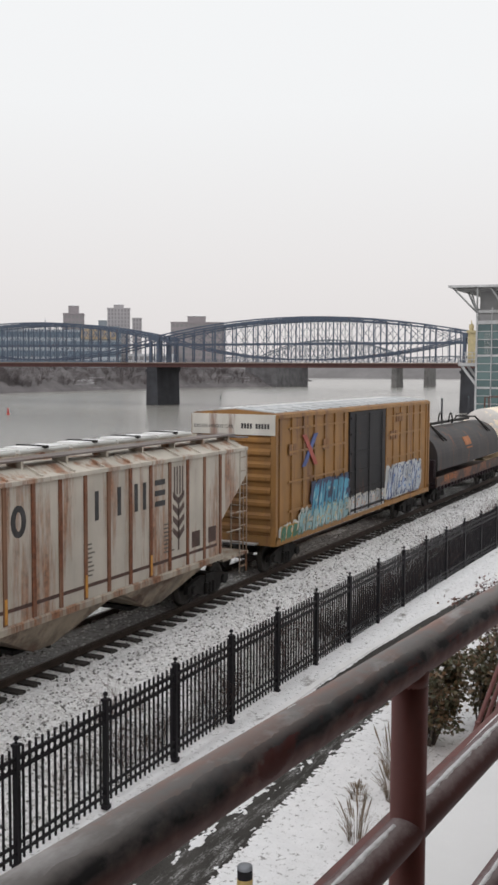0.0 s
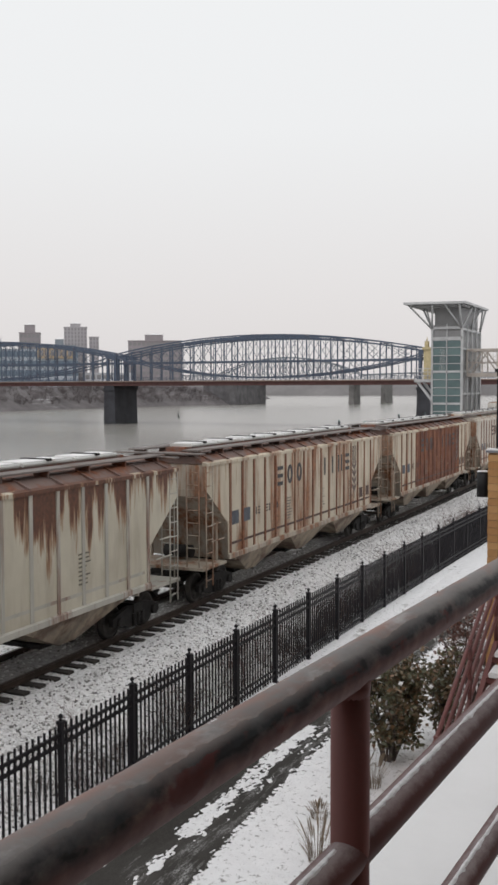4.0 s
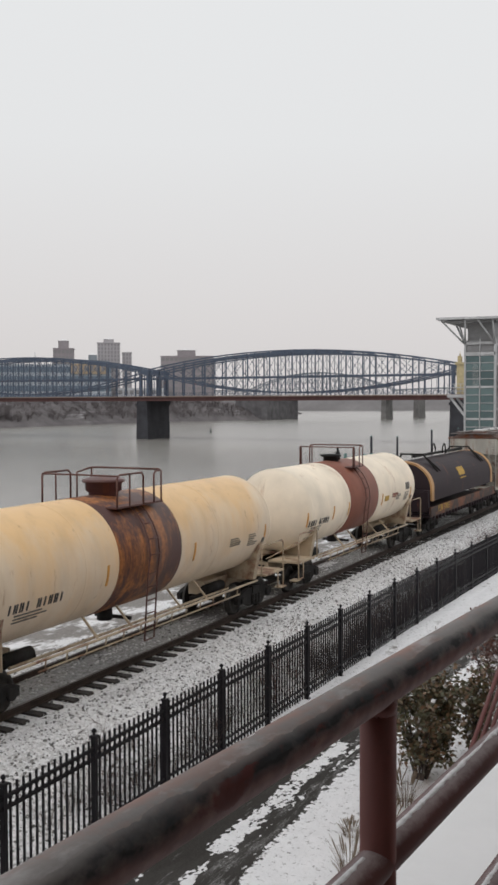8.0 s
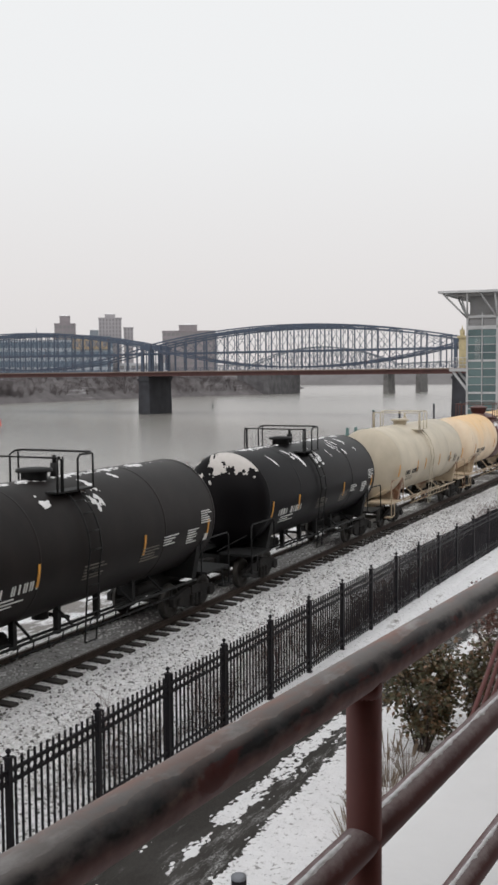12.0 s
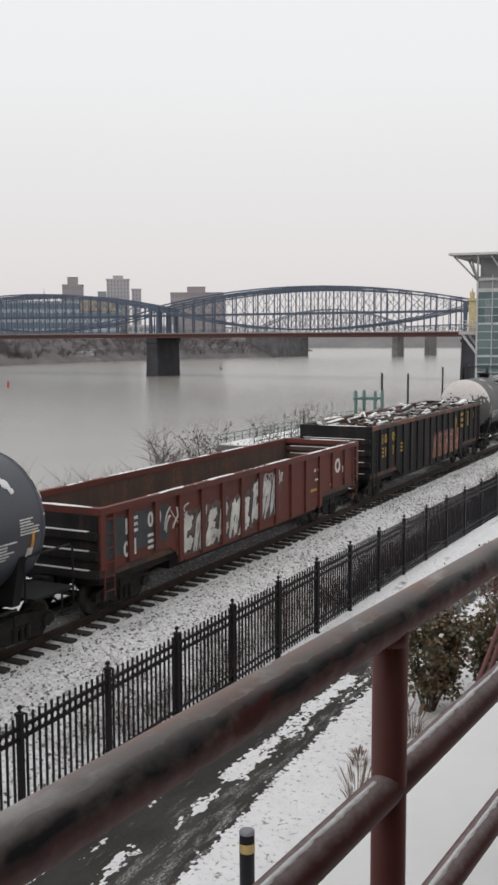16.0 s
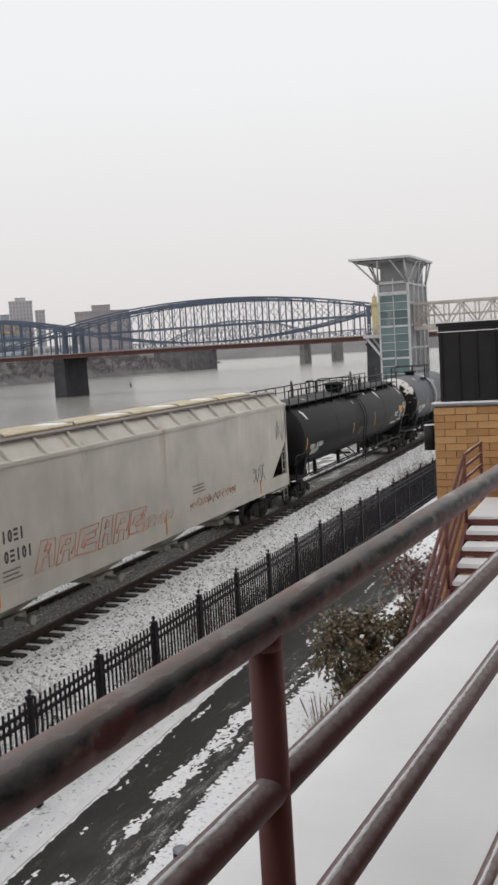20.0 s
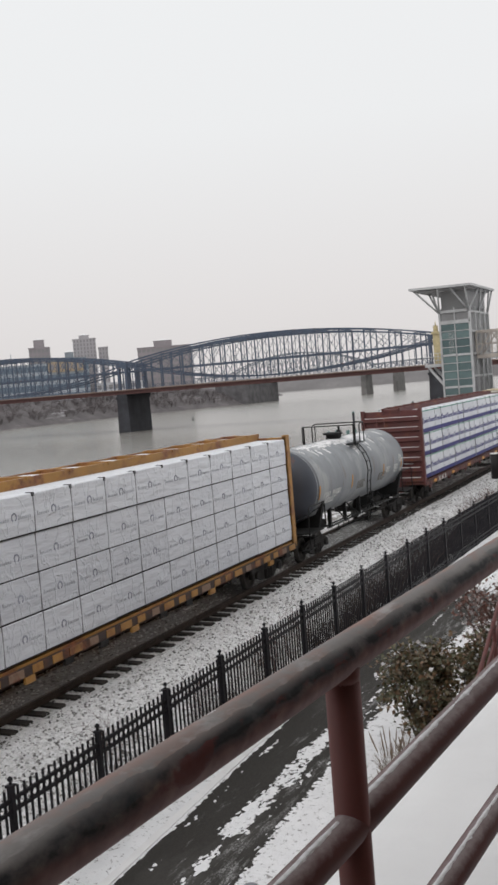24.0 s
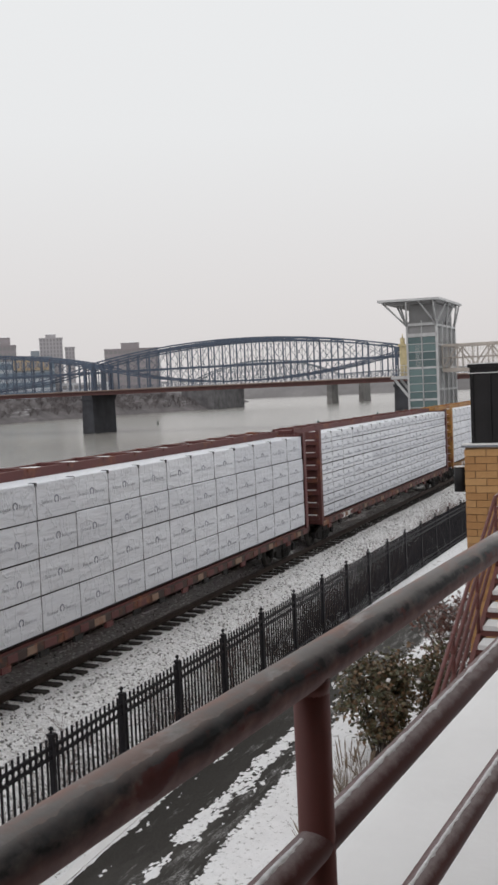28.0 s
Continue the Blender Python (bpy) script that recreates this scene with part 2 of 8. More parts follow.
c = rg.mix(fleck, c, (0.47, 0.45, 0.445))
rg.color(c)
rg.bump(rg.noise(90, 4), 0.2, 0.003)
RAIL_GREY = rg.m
RAIL_RED = painted("dark_red_rail_paint", (0.125, 0.040, 0.035), 0.12, False, 0.15, 0.55, (0.05, 0.025, 0.025), 6, gloss=0.3)
# the same paint; its paler top puts fine snow and sky light into colour
RAIL_DUSTED_LIT = Mat("dusted_lit_red_rail_paint", 0.45)
rd = RAIL_DUSTED_LIT
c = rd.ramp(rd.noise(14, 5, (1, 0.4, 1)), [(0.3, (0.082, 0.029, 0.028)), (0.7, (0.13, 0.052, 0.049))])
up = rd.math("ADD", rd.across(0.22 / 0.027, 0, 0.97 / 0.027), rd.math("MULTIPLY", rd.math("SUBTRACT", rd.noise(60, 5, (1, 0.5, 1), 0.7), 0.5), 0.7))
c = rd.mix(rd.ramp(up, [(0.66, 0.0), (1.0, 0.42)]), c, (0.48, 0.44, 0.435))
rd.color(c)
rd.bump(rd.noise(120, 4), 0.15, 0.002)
RAIL_DUSTED_LIT = rd.m
m = Mat("thin_frost", 0.8)
m.color(m.ramp(m.noise(70, 5), [(0.3, (0.55, 0.54, 0.54)), (0.65, (0.76, 0.755, 0.76))]))
m.bump(m.noise(160, 4), 0.5, 0.004)
FROST = m.m
BRICK = Mat("buff_brick", 0.85)
b = BRICK
c = b.ramp(b.random(), [(0.0, (0.33, 0.165, 0.062)), (0.5, (0.40, 0.215, 0.085)), (1.0, (0.47, 0.27, 0.115))])
b.color(b.mix(0.6, c, b.ramp(b.noise(18, 5), [(0.25, 0.72), (0.75, 1.0)]), "MULTIPLY"))
b.bump(b.noise(60, 4), 0.4, 0.006)
BRICK = b.m
MORTAR = plain("mortar", (0.25, 0.155, 0.085), 0.95, 0, 0.2, 8, 0.3)
PANEL_BLACK = plain("black_metal_cladding", (0.014, 0.013, 0.014), 0.55, 0.0, 0.35, 1.5, 0.05, gloss=0.25)
TRIM_GREY = plain("grey_metal_trim", (0.20, 0.21, 0.23), 0.45, 0.4, 0.2, 3, 0.05)
TOWER_METAL = plain("galvanised_steel", (0.47, 0.475, 0.48), 0.5, 0.3, 0.15, 1.0, 0.05)
TOWER_PANEL = plain("grey_tower_panel", (0.27, 0.27, 0.272), 0.6, 0.1, 0.15, 0.5, 0.05)
BEIGE_STEEL = plain("beige_truss_paint", (0.42, 0.375, 0.335), 0.6, 0, 0.2, 1.0, 0.05)
YELLOW_PAINT = plain("pale_yellow_paint", (0.50, 0.42, 0.24), 0.6, 0, 0.2, 1.5, 0.05)
m = Mat("teal_glass", 0.06)
m.color(m.ramp(m.math("ADD", m.math("MULTIPLY", m.random(), 0.6), m.math("MULTIPLY", m.noise(0.8, 3), 0.5)), [(0.3, (0.045, 0.088, 0.092)), (0.7, (0.10, 0.165, 0.165))]))
m.b.inputs["Coat Weight"].default_value = 0.6
GLASS_TEAL = m.m
m = Mat("clear_pane", 0.02)
m.color((0.75, 0.86, 0.86))
m.b.inputs["Transmission Weight"].default_value = 0.85
GLASS_CLEAR = m.m


# ---- mesh tools ----
class MB:
    """Vertices and faces gathered for one mesh."""

    def __init__(self):
        self.v, self.f, self.s = [], [], []

    def add(self, verts, faces, smooth=False):
        o = len(self.v)
        self.v += [tuple(p) for p in verts]
        self.f += [tuple(o + i for i in f) for f in faces]
        self.s += [smooth] * len(faces)
        return self

    def box(self, x0, y0, z0, x1, y1, z1):
        p = [(x, y, z) for z in (z0, z1) for y in (y0, y1) for x in (x0, x1)]
        return self.add(p, [(0, 2, 3, 1), (4, 5, 7, 6), (0, 1, 5, 4), (2, 6, 7, 3), (0, 4, 6, 2), (1, 3, 7, 5)])

    def chamfer(self, x0, y0, z0, x1, y1, z1, c=0.006):
        """A box whose edges along y and upright edges are taken off."""
        ring = [(x0 + c, z0), (x1 - c, z0), (x1, z0 + c), (x1, z1 - c), (x1 - c, z1), (x0 + c, z1), (x0, z1 - c), (x0, z0 + c)]
        return self.prism([(x, z) for x, z in ring], "y", y0, y1)

    def beam(self, p, q, w, h):
        p, q = Vector(p), Vector(q)
        d = (q - p).normalized()
        side = d.cross(Vector((0, 0, 1)))
        side = side.normalized() if side.length > 1e-4 else Vector((1, 0, 0))
        up = side.cross(d).normalized()
        a, b = side * w / 2, up * h / 2
        pts = [e + sx * a + sz * b for e in (p, q) for sx, sz in ((-1, -1), (1, -1), (1, 1), (-1, 1))]
        return self.add(pts, [(0, 1, 2, 3), (7, 6, 5, 4), (0, 4, 5, 1), (1, 5, 6, 2), (2, 6, 7, 3), (3, 7, 4, 0)])

    def tube(self, p, q, r, n=8, r2=None, caps=True):
        p, q = Vector(p), Vector(q)
        d = (q - p).normalized()
        a = d.orthogonal().normalized()
        b = d.cross(a)
        r2 = r if r2 is None else r2
        pts = []
        for e, rr in ((p, r), (q, r2)):
            pts += [e + (a * math.cos(2 * math.pi * i / n) + b * math.sin(2 * math.pi * i / n)) * rr for i in range(n)]
        self.add(pts, [(i, (i + 1) % n, n + (i + 1) % n, n + i) for i in range(n)], True)
        if caps:
            o = len(self.v) - 2 * n
            self.f += [tuple(o + i for i in reversed(range(n))), tuple(o + n + i for i in range(n))]
            self.s += [False, False]
        return self

    def pipe(self, pts, r, n=8):
        """A bent pipe through points, one skin."""
        pts = [Vector(p) for p in pts]
        rings = []
        a = None
        for i, p in enumerate(pts):
            d = (pts[min(i + 1, len(pts) - 1)] - pts[max(i - 1, 0)]).normalized()
            a = d.orthogonal().normalized() if a is None else (a - d * a.dot(d)).normalized()
            b = d.cross(a)
            rings.append([p + (a * math.cos(2 * math.pi * k / n) + b * math.sin(2 * math.pi * k / n)) * r for k in range(n)])
        return self.loft(rings)

    def loft(self, rings, smooth=True, caps=True, closed=True):
        n, o = len(rings[0]), len(self.v)
        self.v += [tuple(p) for ring in rings for p in ring]
        for j in range(len(rings) - 1):
            for i in range(n if closed else n - 1):
                k = (i + 1) % n
                self.f.append((o + j * n + i, o + j * n + k, o + (j + 1) * n + k, o + (j + 1) * n + i))
                self.s.append(smooth)
        if caps:
            self.f += [tuple(o + i for i in reversed(range(n))), tuple(o + (len(rings) - 1) * n + i for i in range(n))]
            self.s += [False, False]
        return self

    def prism(self, poly, axis, a, b):
        """A polygon drawn in the two other axes (in the order x, y, z), drawn out along axis."""
        put = {"x": lambda u, w, t: (t, u, w), "y": lambda u, w, t: (u, t, w), "z": lambda u, w, t: (u, w, t)}[axis]
        n = len(poly)
        pts = [put(u, w, t) for t in (a, b) for u, w in poly]
        return self.add(pts, [tuple(range(n))[::-1], tuple(range(n, 2 * n))] + [(i, (i + 1) % n, n + (i + 1) % n, n + i) for i in range(n)])

    def spin(self, profile, n=32, axis="y", a0=0.0, a1=2 * math.pi, closed=True, caps=False):
        """A profile of (along, radius) turned round the axis."""
        rings = []
        for t, r in profile:
            ring = []
            for i in range(n):
                w = a0 + (a1 - a0) * i / (n if closed else n - 1)
                c, s = r * math.cos(w), r * math.sin(w)
                ring.append({"y": (c, t, s), "z": (c, s, t), "x": (t, c, s)}[axis])
            rings.append(ring)
        return self.loft(rings, True, caps, closed)

    def shift(self, dx, dy, dz, start=0):
        self.v[start:] = [(x + dx, y + dy, z + dz) for x, y, z in self.v[start:]]
        return self

    def mesh(self, name, mat):
        me = bpy.data.meshes.new(name)
        me.from_pydata(self.v, [], self.f)
        me.polygons.foreach_set("use_smooth", self.s)
        me.materials.append(mat)
        bm = bmesh.new()
        bm.from_mesh(me)
        bmesh.ops.recalc_face_normals(bm, faces=bm.faces)
        bm.to_mesh(me)
        bm.free()
        return me


def part(name, mb, material, parent, label=""):
    """One mesh object under a thing or a part. mb: a builder, or a ready mesh to be shared."""
    me = mb.mesh(name, material) if isinstance(mb, MB) else mb
    ob = new(name, me)
    ob.parent = parent
    return tagged(ob, label) if label else ob


def placed(name, me, parent, x, y, z, rz=0.0, rx=0.0, ry=0.0):
    ob = new(name, me)
    ob.parent = parent
    ob.location, ob.rotation_euler = (x, y, z), (rx, ry, rz)
    return ob


def thing(name, label, category, x=0, y=0, z=0, rz=0.0, group="", kind=""):
    ob = new(name)
    ob.empty_display_size = 0.2
    ob.location, ob.rotation_euler = (x, y, z), (0, 0, rz)
    return tagged(ob, label, category, group, kind)


def solid(name, mb, material, label, category="", kind="", group=""):
    return tagged(new(name, mb.mesh(name, material)), label, category, group, kind)


def slab(name, mb, material, label):
    return solid(name, mb, material, label, "", "structure")


rnd = random.Random(7)

# ---- ground, river, track bed ----
XC = -14.5          # track centre; z 0 is the top of the rails
WATER_Z = -6.4
PROFILE = [(-900, -14), (-60, -10), (-34, -7.2), (-29.5, -4.2), (-24, -1.0), (-21, -0.6), (-17.2, -0.55), (-9.2, -0.51), (-8.45, -0.525), (-8.3, -0.63), (-6.3, -0.63), (-5.8, -0.57), (-4, -0.57), (40, -0.57), (900, -0.6)]


def ground_z(x):
    for (xa, za), (xb, zb) in zip(PROFILE, PROFILE[1:]):
        if xa <= x <= xb:
            return za + (zb - za) * (x - xa) / (xb - xa)
    return PROFILE[-1][1]


mb = MB()
ys = [-80 + 4 * i for i in range(50)] + [130, 150, 180, 220, 300, 400, 600, 900, 1300, 1800, 2600]
xs = [-900, -60, -34, -31, -29.5, -27, -25, -24, -22.5, -21, -19, -17.2, -15, -12, -9.2, -8.45, -8.3, -6.3, -5.8, -4, 0, 6, 15, 40, 200, 900]
rows = [[(x, y, ground_z(x) + (0.25 * noise.noise((x * 0.3, y * 0.12, 0)) if -30 < x < -20 else 0)) for x in xs] for y in ys]
mb.loft(rows, True, False, False)
slab("ground", mb, GROUND, "snow-covered river bank and verge ground")
mb = MB().add([(-3000, -300, WATER_Z), (-26, -300, WATER_Z), (-26, 4500, WATER_Z), (-3000, 4500, WATER_Z)], [(0, 1, 2, 3)])
slab("water", mb, WATER, "calm grey river water under an overcast sky")
mb = MB()
bed = [(-17.4, -0.58), (-16.5, -0.22), (-15.85, -0.16), (-15.3, -0.145), (-13.85, -0.15), (-13.72, -0.215), (-13.15, -0.225), (-12.75, -0.215), (-12.2, -0.25), (-10.3, -0.40), (-9.15, -0.53)]
rows = [[(x, y, z + 0.03 * noise.noise((x * 2, y * 0.9, 3))) for x, z in bed] for y in [-20 + 1.5 * i for i in range(100)] + [150, 200, 300, 600, 1200]]
mb.loft(rows, True, False, False)
slab("ballast_bed", mb, SNOW_BED, "snow-dusted stone ballast bed under the track")

mb = MB().loft([[(x, y, -0.152 + 0.02 * noise.noise((x * 3, y * 1.3, 6)) + (0.012 if -15.2 < x < -13.9 else -0.02)) for x in (-15.35, -15.1, -14.8, -14.5, -14.2, -13.95, -13.80)] for y in [-20 + 0.5 * i for i in range(240)] + [150, 300, 800]], True, False, False)
slab("track_ballast", mb, BED_DARK, "dark stone ballast between the rails with thin snow")


def stones():
    """Broken stones lying in the snow of the ballast shoulder."""
    g = np.random.default_rng(5)
    n = 32000
    y = 7 + 62 * g.random(n) ** 1.5
    x = np.where(g.random(n) < 0.72, g.uniform(-12.95, -9.5, n), g.uniform(-17.3, -12.9, n))
    base = np.array([(-1, -0.8, -0.5), (1, -0.9, -0.5), (0.9, 1, -0.5), (-0.9, 0.8, -0.5), (-0.6, -0.5, 0.55), (0.55, -0.6, 0.7), (0.6, 0.55, 0.5), (-0.5, 0.6, 0.75)])
    faces = np.array([(0, 1, 5, 4), (1, 2, 6, 5), (2, 3, 7, 6), (3, 0, 4, 7), (4, 5, 6, 7)])
    a, s = g.uniform(0, 6.28, n), g.uniform(0.014, 0.036, n)
    k = base[None] * s[:, None, None] * g.uniform(0.7, 1.3, (n, 8, 3))
    c, d = np.cos(a)[:, None], np.sin(a)[:, None]
    p = np.stack([k[..., 0] * c - k[..., 1] * d, k[..., 0] * d + k[..., 1] * c, k[..., 2]], -1)
    z = np.interp(x, [q[0] for q in bed], [q[1] for q in bed])
    p += np.stack([x, y, z + 0.012], -1)[:, None]
    f = (faces[None] + 8 * np.arange(n)[:, None, None]).reshape(-1, 4)
    me = bpy.data.meshes.new("ballast_stones")
    me.from_pydata(p.reshape(-1, 3).tolist(), [], f.tolist())
    me.materials.append(STONE)
    tagged(new("ballast_stones", me), "loose grey ballast stones showing through thin snow", "ballast", "", "stuff")


stones()

track = thing("railway_track", "single railway track of worn steel rails on dark wooden ties", "track", XC, 0, 0, kind="structure")
for s in (-1, 1):
    mb = MB()
    prof = [(-0.07, -0.17), (0.07, -0.17), (0.07, -0.155), (0.012, -0.135), (0.012, -0.045), (0.036, -0.03), (0.036, 0), (-0.036, 0), (-0.036, -0.03), (-0.012, -0.045), (-0.012, -0.135), (-0.07, -0.155)]
    mb.prism([(s * 0.7525 + x, z) for x, z in prof], "y", -60, 1500)
    part("rail", mb, RAIL_TOP, track)
TIE_STEP, TIE_0 = 0.55, 15.64 - 0.55 * 30
tie_me = MB().chamfer(-1.30, -0.115, -0.36, 1.30, 0.115, -0.165, 0.02).mesh("tie", TIE)
for i in range(22, 160):
    r = random.Random(i)
    tie = placed("tie", tie_me, track, r.uniform(-0.04, 0.04), TIE_0 + TIE_STEP * i + r.uniform(-0.025, 0.025), r.uniform(-0.008, 0.004), r.uniform(-0.02, 0.02))
mb = MB()
for i in list(range(-40, 22)) + list(range(160, 420)):
    mb.box(-1.3, TIE_0 + TIE_STEP * i - 0.115, -0.36, 1.3, TIE_0 + TIE_STEP * i + 0.115, -0.165)
tagged(part("far_ties", mb, TIE, track), kind="stuff")

# ---- footpath ----
def path_bend(y):
    """How far the path swings to either side: towards the track, then away from it."""
    return np.interp(y, [4, 14, 17, 20, 23, 26, 30, 36, 44], [0.30, 0.0, -0.10, -0.13, -0.02, 0.18, 0.48, 0.90, 1.3])


mb = MB()
rows = []
for i in range(140):
    y = -10 + 0.75 * i
    b = float(path_bend(y))
    rows.append([(-8.27 + b, y, -0.572), (-8.24 + b, y, -0.548), (-7.3 + b, y, -0.538), (-6.28 + b, y, -0.552), (-6.0 + b, y, -0.575)])
mb.loft(rows, True, False, False)
slab("footpath", mb, ASPHALT, "wet dark asphalt footpath with thawing snow")
mb = MB().loft([[(x + float(path_bend(y)), y, z) for x, z in ((-8.42, -0.9), (-8.275, -0.9), (-8.275, -0.528), (-8.42, -0.518))] for y in range(-10, 96)], False, True)
slab("path_kerb", mb, SNOW, "low path edging covered with snow")


def lattice(x, y, seed):
    """Smooth noise from -1 to 1 on arrays of places."""
    i, j = np.floor(x).astype(np.int64), np.floor(y).astype(np.int64)
    u, v = x - i, y - j
    u, v = u * u * (3 - 2 * u), v * v * (3 - 2 * v)

    def corner(p, q):
        h = (p * 374761393 + q * 668265263 + seed * 974711) & 0x7FFFFFFF
        h = ((h ^ (h >> 13)) * 1274126177) & 0x7FFFFFFF
        return ((h ^ (h >> 16)) & 0xFFFF) / 32767.5 - 1

    low = corner(i, j) * (1 - u) + corner(i + 1, j) * u
    high = corner(i, j + 1) * (1 - u) + corner(i + 1, j + 1) * u
    return low * (1 - v) + high * v


def ragged(x, y, seed, octaves=4):
    return sum(lattice(x * 2 ** k, y * 2 ** k, seed + k) * 0.62 ** k for k in range(octaves))


# patches of trodden snow on the asphalt: middle, width, start and end along the path, cover
PATCHES = [(-7.20, 0.40, 13.55, 18.4, 0.55), (-7.05, 0.20, 18.6, 24.5, -0.45), (-7.40, 0.14, 20.5, 30.0, -0.6), (-7.12, 0.34, 11.65, 12.7, -0.48), (-7.34, 0.34, 9.9, 10.85, -0.38), (-7.58, 0.34, 7.7, 9.2, -0.4),
           (-8.04, 0.14, 13.6, 14.4, -0.55), (-8.10, 0.14, 15.2, 17.2, -0.5), (-7.86, 0.14, 10.6, 12.0, -0.6), (-6.86, 0.12, 14.2, 19.0, -0.35)]



def path_snow():
    """Thawing snow on the path: one uneven sheet that comes out of the asphalt where snow still lies."""
    xs, ys = np.arange(-8.75, -4.3, 0.02), np.concatenate([np.arange(5.5, 20, 0.03), np.arange(20, 36, 0.06), np.arange(36, 94, 0.6)])
    x, y = np.meshgrid(xs, ys)
    u = x - path_bend(y)
    fine, mid = ragged(x * 17, y * 11, 3, 3), ragged(x * 5, y * 1.6, 11)
    f = np.full(x.shape, -2.0)
    for px, w, y0, y1, cover in PATCHES:
        e = np.minimum(np.abs(x - px) / (w * 0.5), 4)
        ends = np.maximum(np.maximum((y0 - y) / 0.35, (y - y1) / 0.5), 0)
        f = np.maximum(f, cover + 0.22 - e ** 2 - ends ** 2 + 0.75 * mid + 0.9 * fine)
    # trodden edge of the verge, notched by a tyre tread
    tread = 0.22 * np.sin(y * 62 + x * 26) * (np.abs(u + 6.48) < 0.2)
    f = np.maximum(f, (u + 6.54) / 0.13 + 0.5 * mid + 0.75 * fine + tread)
    f = np.maximum(f, np.minimum((y - 31.0) / 1.5, 1.0) + 0.4 * mid + 0.5 * fine * (y < 34))
    f = np.maximum(f, (-8.225 - u) / 0.06 + 0.35 * mid + 0.55 * fine)
    surf = np.interp(u, [-8.7, -8.26, -8.24, -7.3, -6.28, -6.0], [-0.565, -0.56, -0.548, -0.538, -0.552, -0.560])
    z = surf + np.clip(0.016 * f, -0.012, 0.016) + 0.004 * np.clip(fine, -1, 1) * (f > 0.2) + np.clip((u + 6.5) * 0.05, 0, 0.035)
    n, m8 = x.shape
    idx = np.arange(n * m8).reshape(n, m8)
    keep = (np.maximum(np.maximum(f[:-1, :-1], f[1:, :-1]), np.maximum(f[:-1, 1:], f[1:, 1:])) > -0.35)
    quads = np.stack([idx[:-1, :-1], idx[:-1, 1:], idx[1:, 1:], idx[1:, :-1]], -1)[keep]
    me = bpy.data.meshes.new("path_snow")
    me.from_pydata(np.stack([x, y, z], -1).reshape(-1, 3).tolist(), [], quads.tolist())
    me.polygons.foreach_set("use_smooth", [True] * len(me.polygons))
    me.materials.append(SNOW_TROD)
    tagged(new("path_snow", me), "ragged patches of thawing white snow on the asphalt path", "snow", "", "stuff")


path_snow()
mb = MB()
rows = []
for i in range(230):
    y = 4 + 0.18 * i
    b = float(path_bend(y))
    rows.append([(-6.12 + b, y, -0.60), (-5.9 + b, y, -0.528 + 0.01 * noise.noise((y * 2, 3, 1))), (-5.4 + max(0, b), y, -0.515 + 0.02 * noise.noise((y, 3, 1))), (-4.3 + max(0, b), y, -0.560)])
mb.loft(rows, True, False, False)
slab("verge_snow", mb, SNOW_TROD, "rough edge of the snow cover beside the path")

# ---- far banks and hills ----
mb = MB()
line = [(-330, 150), (-332, 300), (-334, 380), (-337, 420), (-338, 500), (-326, 571), (-306, 640), (-345, 730), (-420, 980), (-620, 1400)]
rows = []
for i, (x, y) in enumerate(line):
    for k in range(6):
        if i == len(line) - 1 and k:
            break
        xn, yn = line[min(i + 1, len(line) - 1)]
        u = k / 6
        px, py = x + (xn - x) * u, y + (yn - y) * u
        j = 4 * noise.noise((px * 0.05, py * 0.05, 0))
        rows.append([(px + 1, py, -9), (px - 1.5 + j * 0.2, py, -5.6), (px - 4 + j * 0.3, py, -4.9), (px - 9 + j * 0.6, py, -1.5 + j * 0.3), (px - 17 + j, py, 2.5), (px - 32, py, 6.5 + j * 0.4), (px - 120, py, 8), (px - 1500, py, 10)])
mb.loft(rows, True, False, False)
slab("far_bank", mb, BANK, "brown winter river bank with patches of snow")
mb = MB()
ring = [(-3000 + 60 * i, 1500 + 0.55 * max(0, -(-700 + 0) - 60 * i + 2300)) for i in range(72)]
mb.loft([[(x, 1480 + 120 * math.sin(x * 0.002), -8), (x, 1500 + 120 * math.sin(x * 0.002), 9 + 7 * noise.noise((x * 0.006, 0, 0)) + 4 * noise.noise((x * 0.03, 1, 0))), (x, 2300, 20 + 14 * noise.noise((x * 0.004, 4, 0)) + 3 * noise.noise((x * 0.04, 4, 0))), (x, 2500, -8)] for x, _ in ring], True, False, False)
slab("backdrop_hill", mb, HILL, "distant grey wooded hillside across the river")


def brush(name, label, count, place, mat, seed, stems=4, size=(1.5, 3.5), r0=0.05):
    """Bare brush of many thin crossing twigs."""
    g, mb = random.Random(seed), MB()
    for _ in range(count):
        x, y, z = place(g)
        h = g.uniform(*size)
        for _ in range(stems):
            a, lean = g.uniform(0, 6.28), g.uniform(0.1, 0.55)
            q = (x + h * lean * math.cos(a), y + h * lean * math.sin(a), z + h * g.uniform(0.6, 1.0))
            mb.tube((x, y, z - 0.2), q, r0, 3, r0 * 0.3, False)
            for _ in range(2):
                u, b = g.uniform(0.4, 0.9), g.uniform(0, 6.28)
                p = tuple(p0 + (q0 - p0) * u for p0, q0 in zip((x, y, z), q))
                mb.tube(p, (p[0] + 0.35 * h * math.cos(b), p[1] + 0.35 * h * math.sin(b), p[2] + 0.3 * h), r0 * 0.5, 3, r0 * 0.2, False)
    return tagged(new(name, mb.mesh(name, mat)), label, "brush", "", "stuff")


def on_far_bank(g):
    i = g.randrange(2, 6)
    u, d = g.random(), g.uniform(6, 34)
    (xa, ya), (xb, yb) = line[i], line[i + 1]
    return xa + (xb - xa) * u - d, ya + (yb - ya) * u, -5.6 + d * 0.36


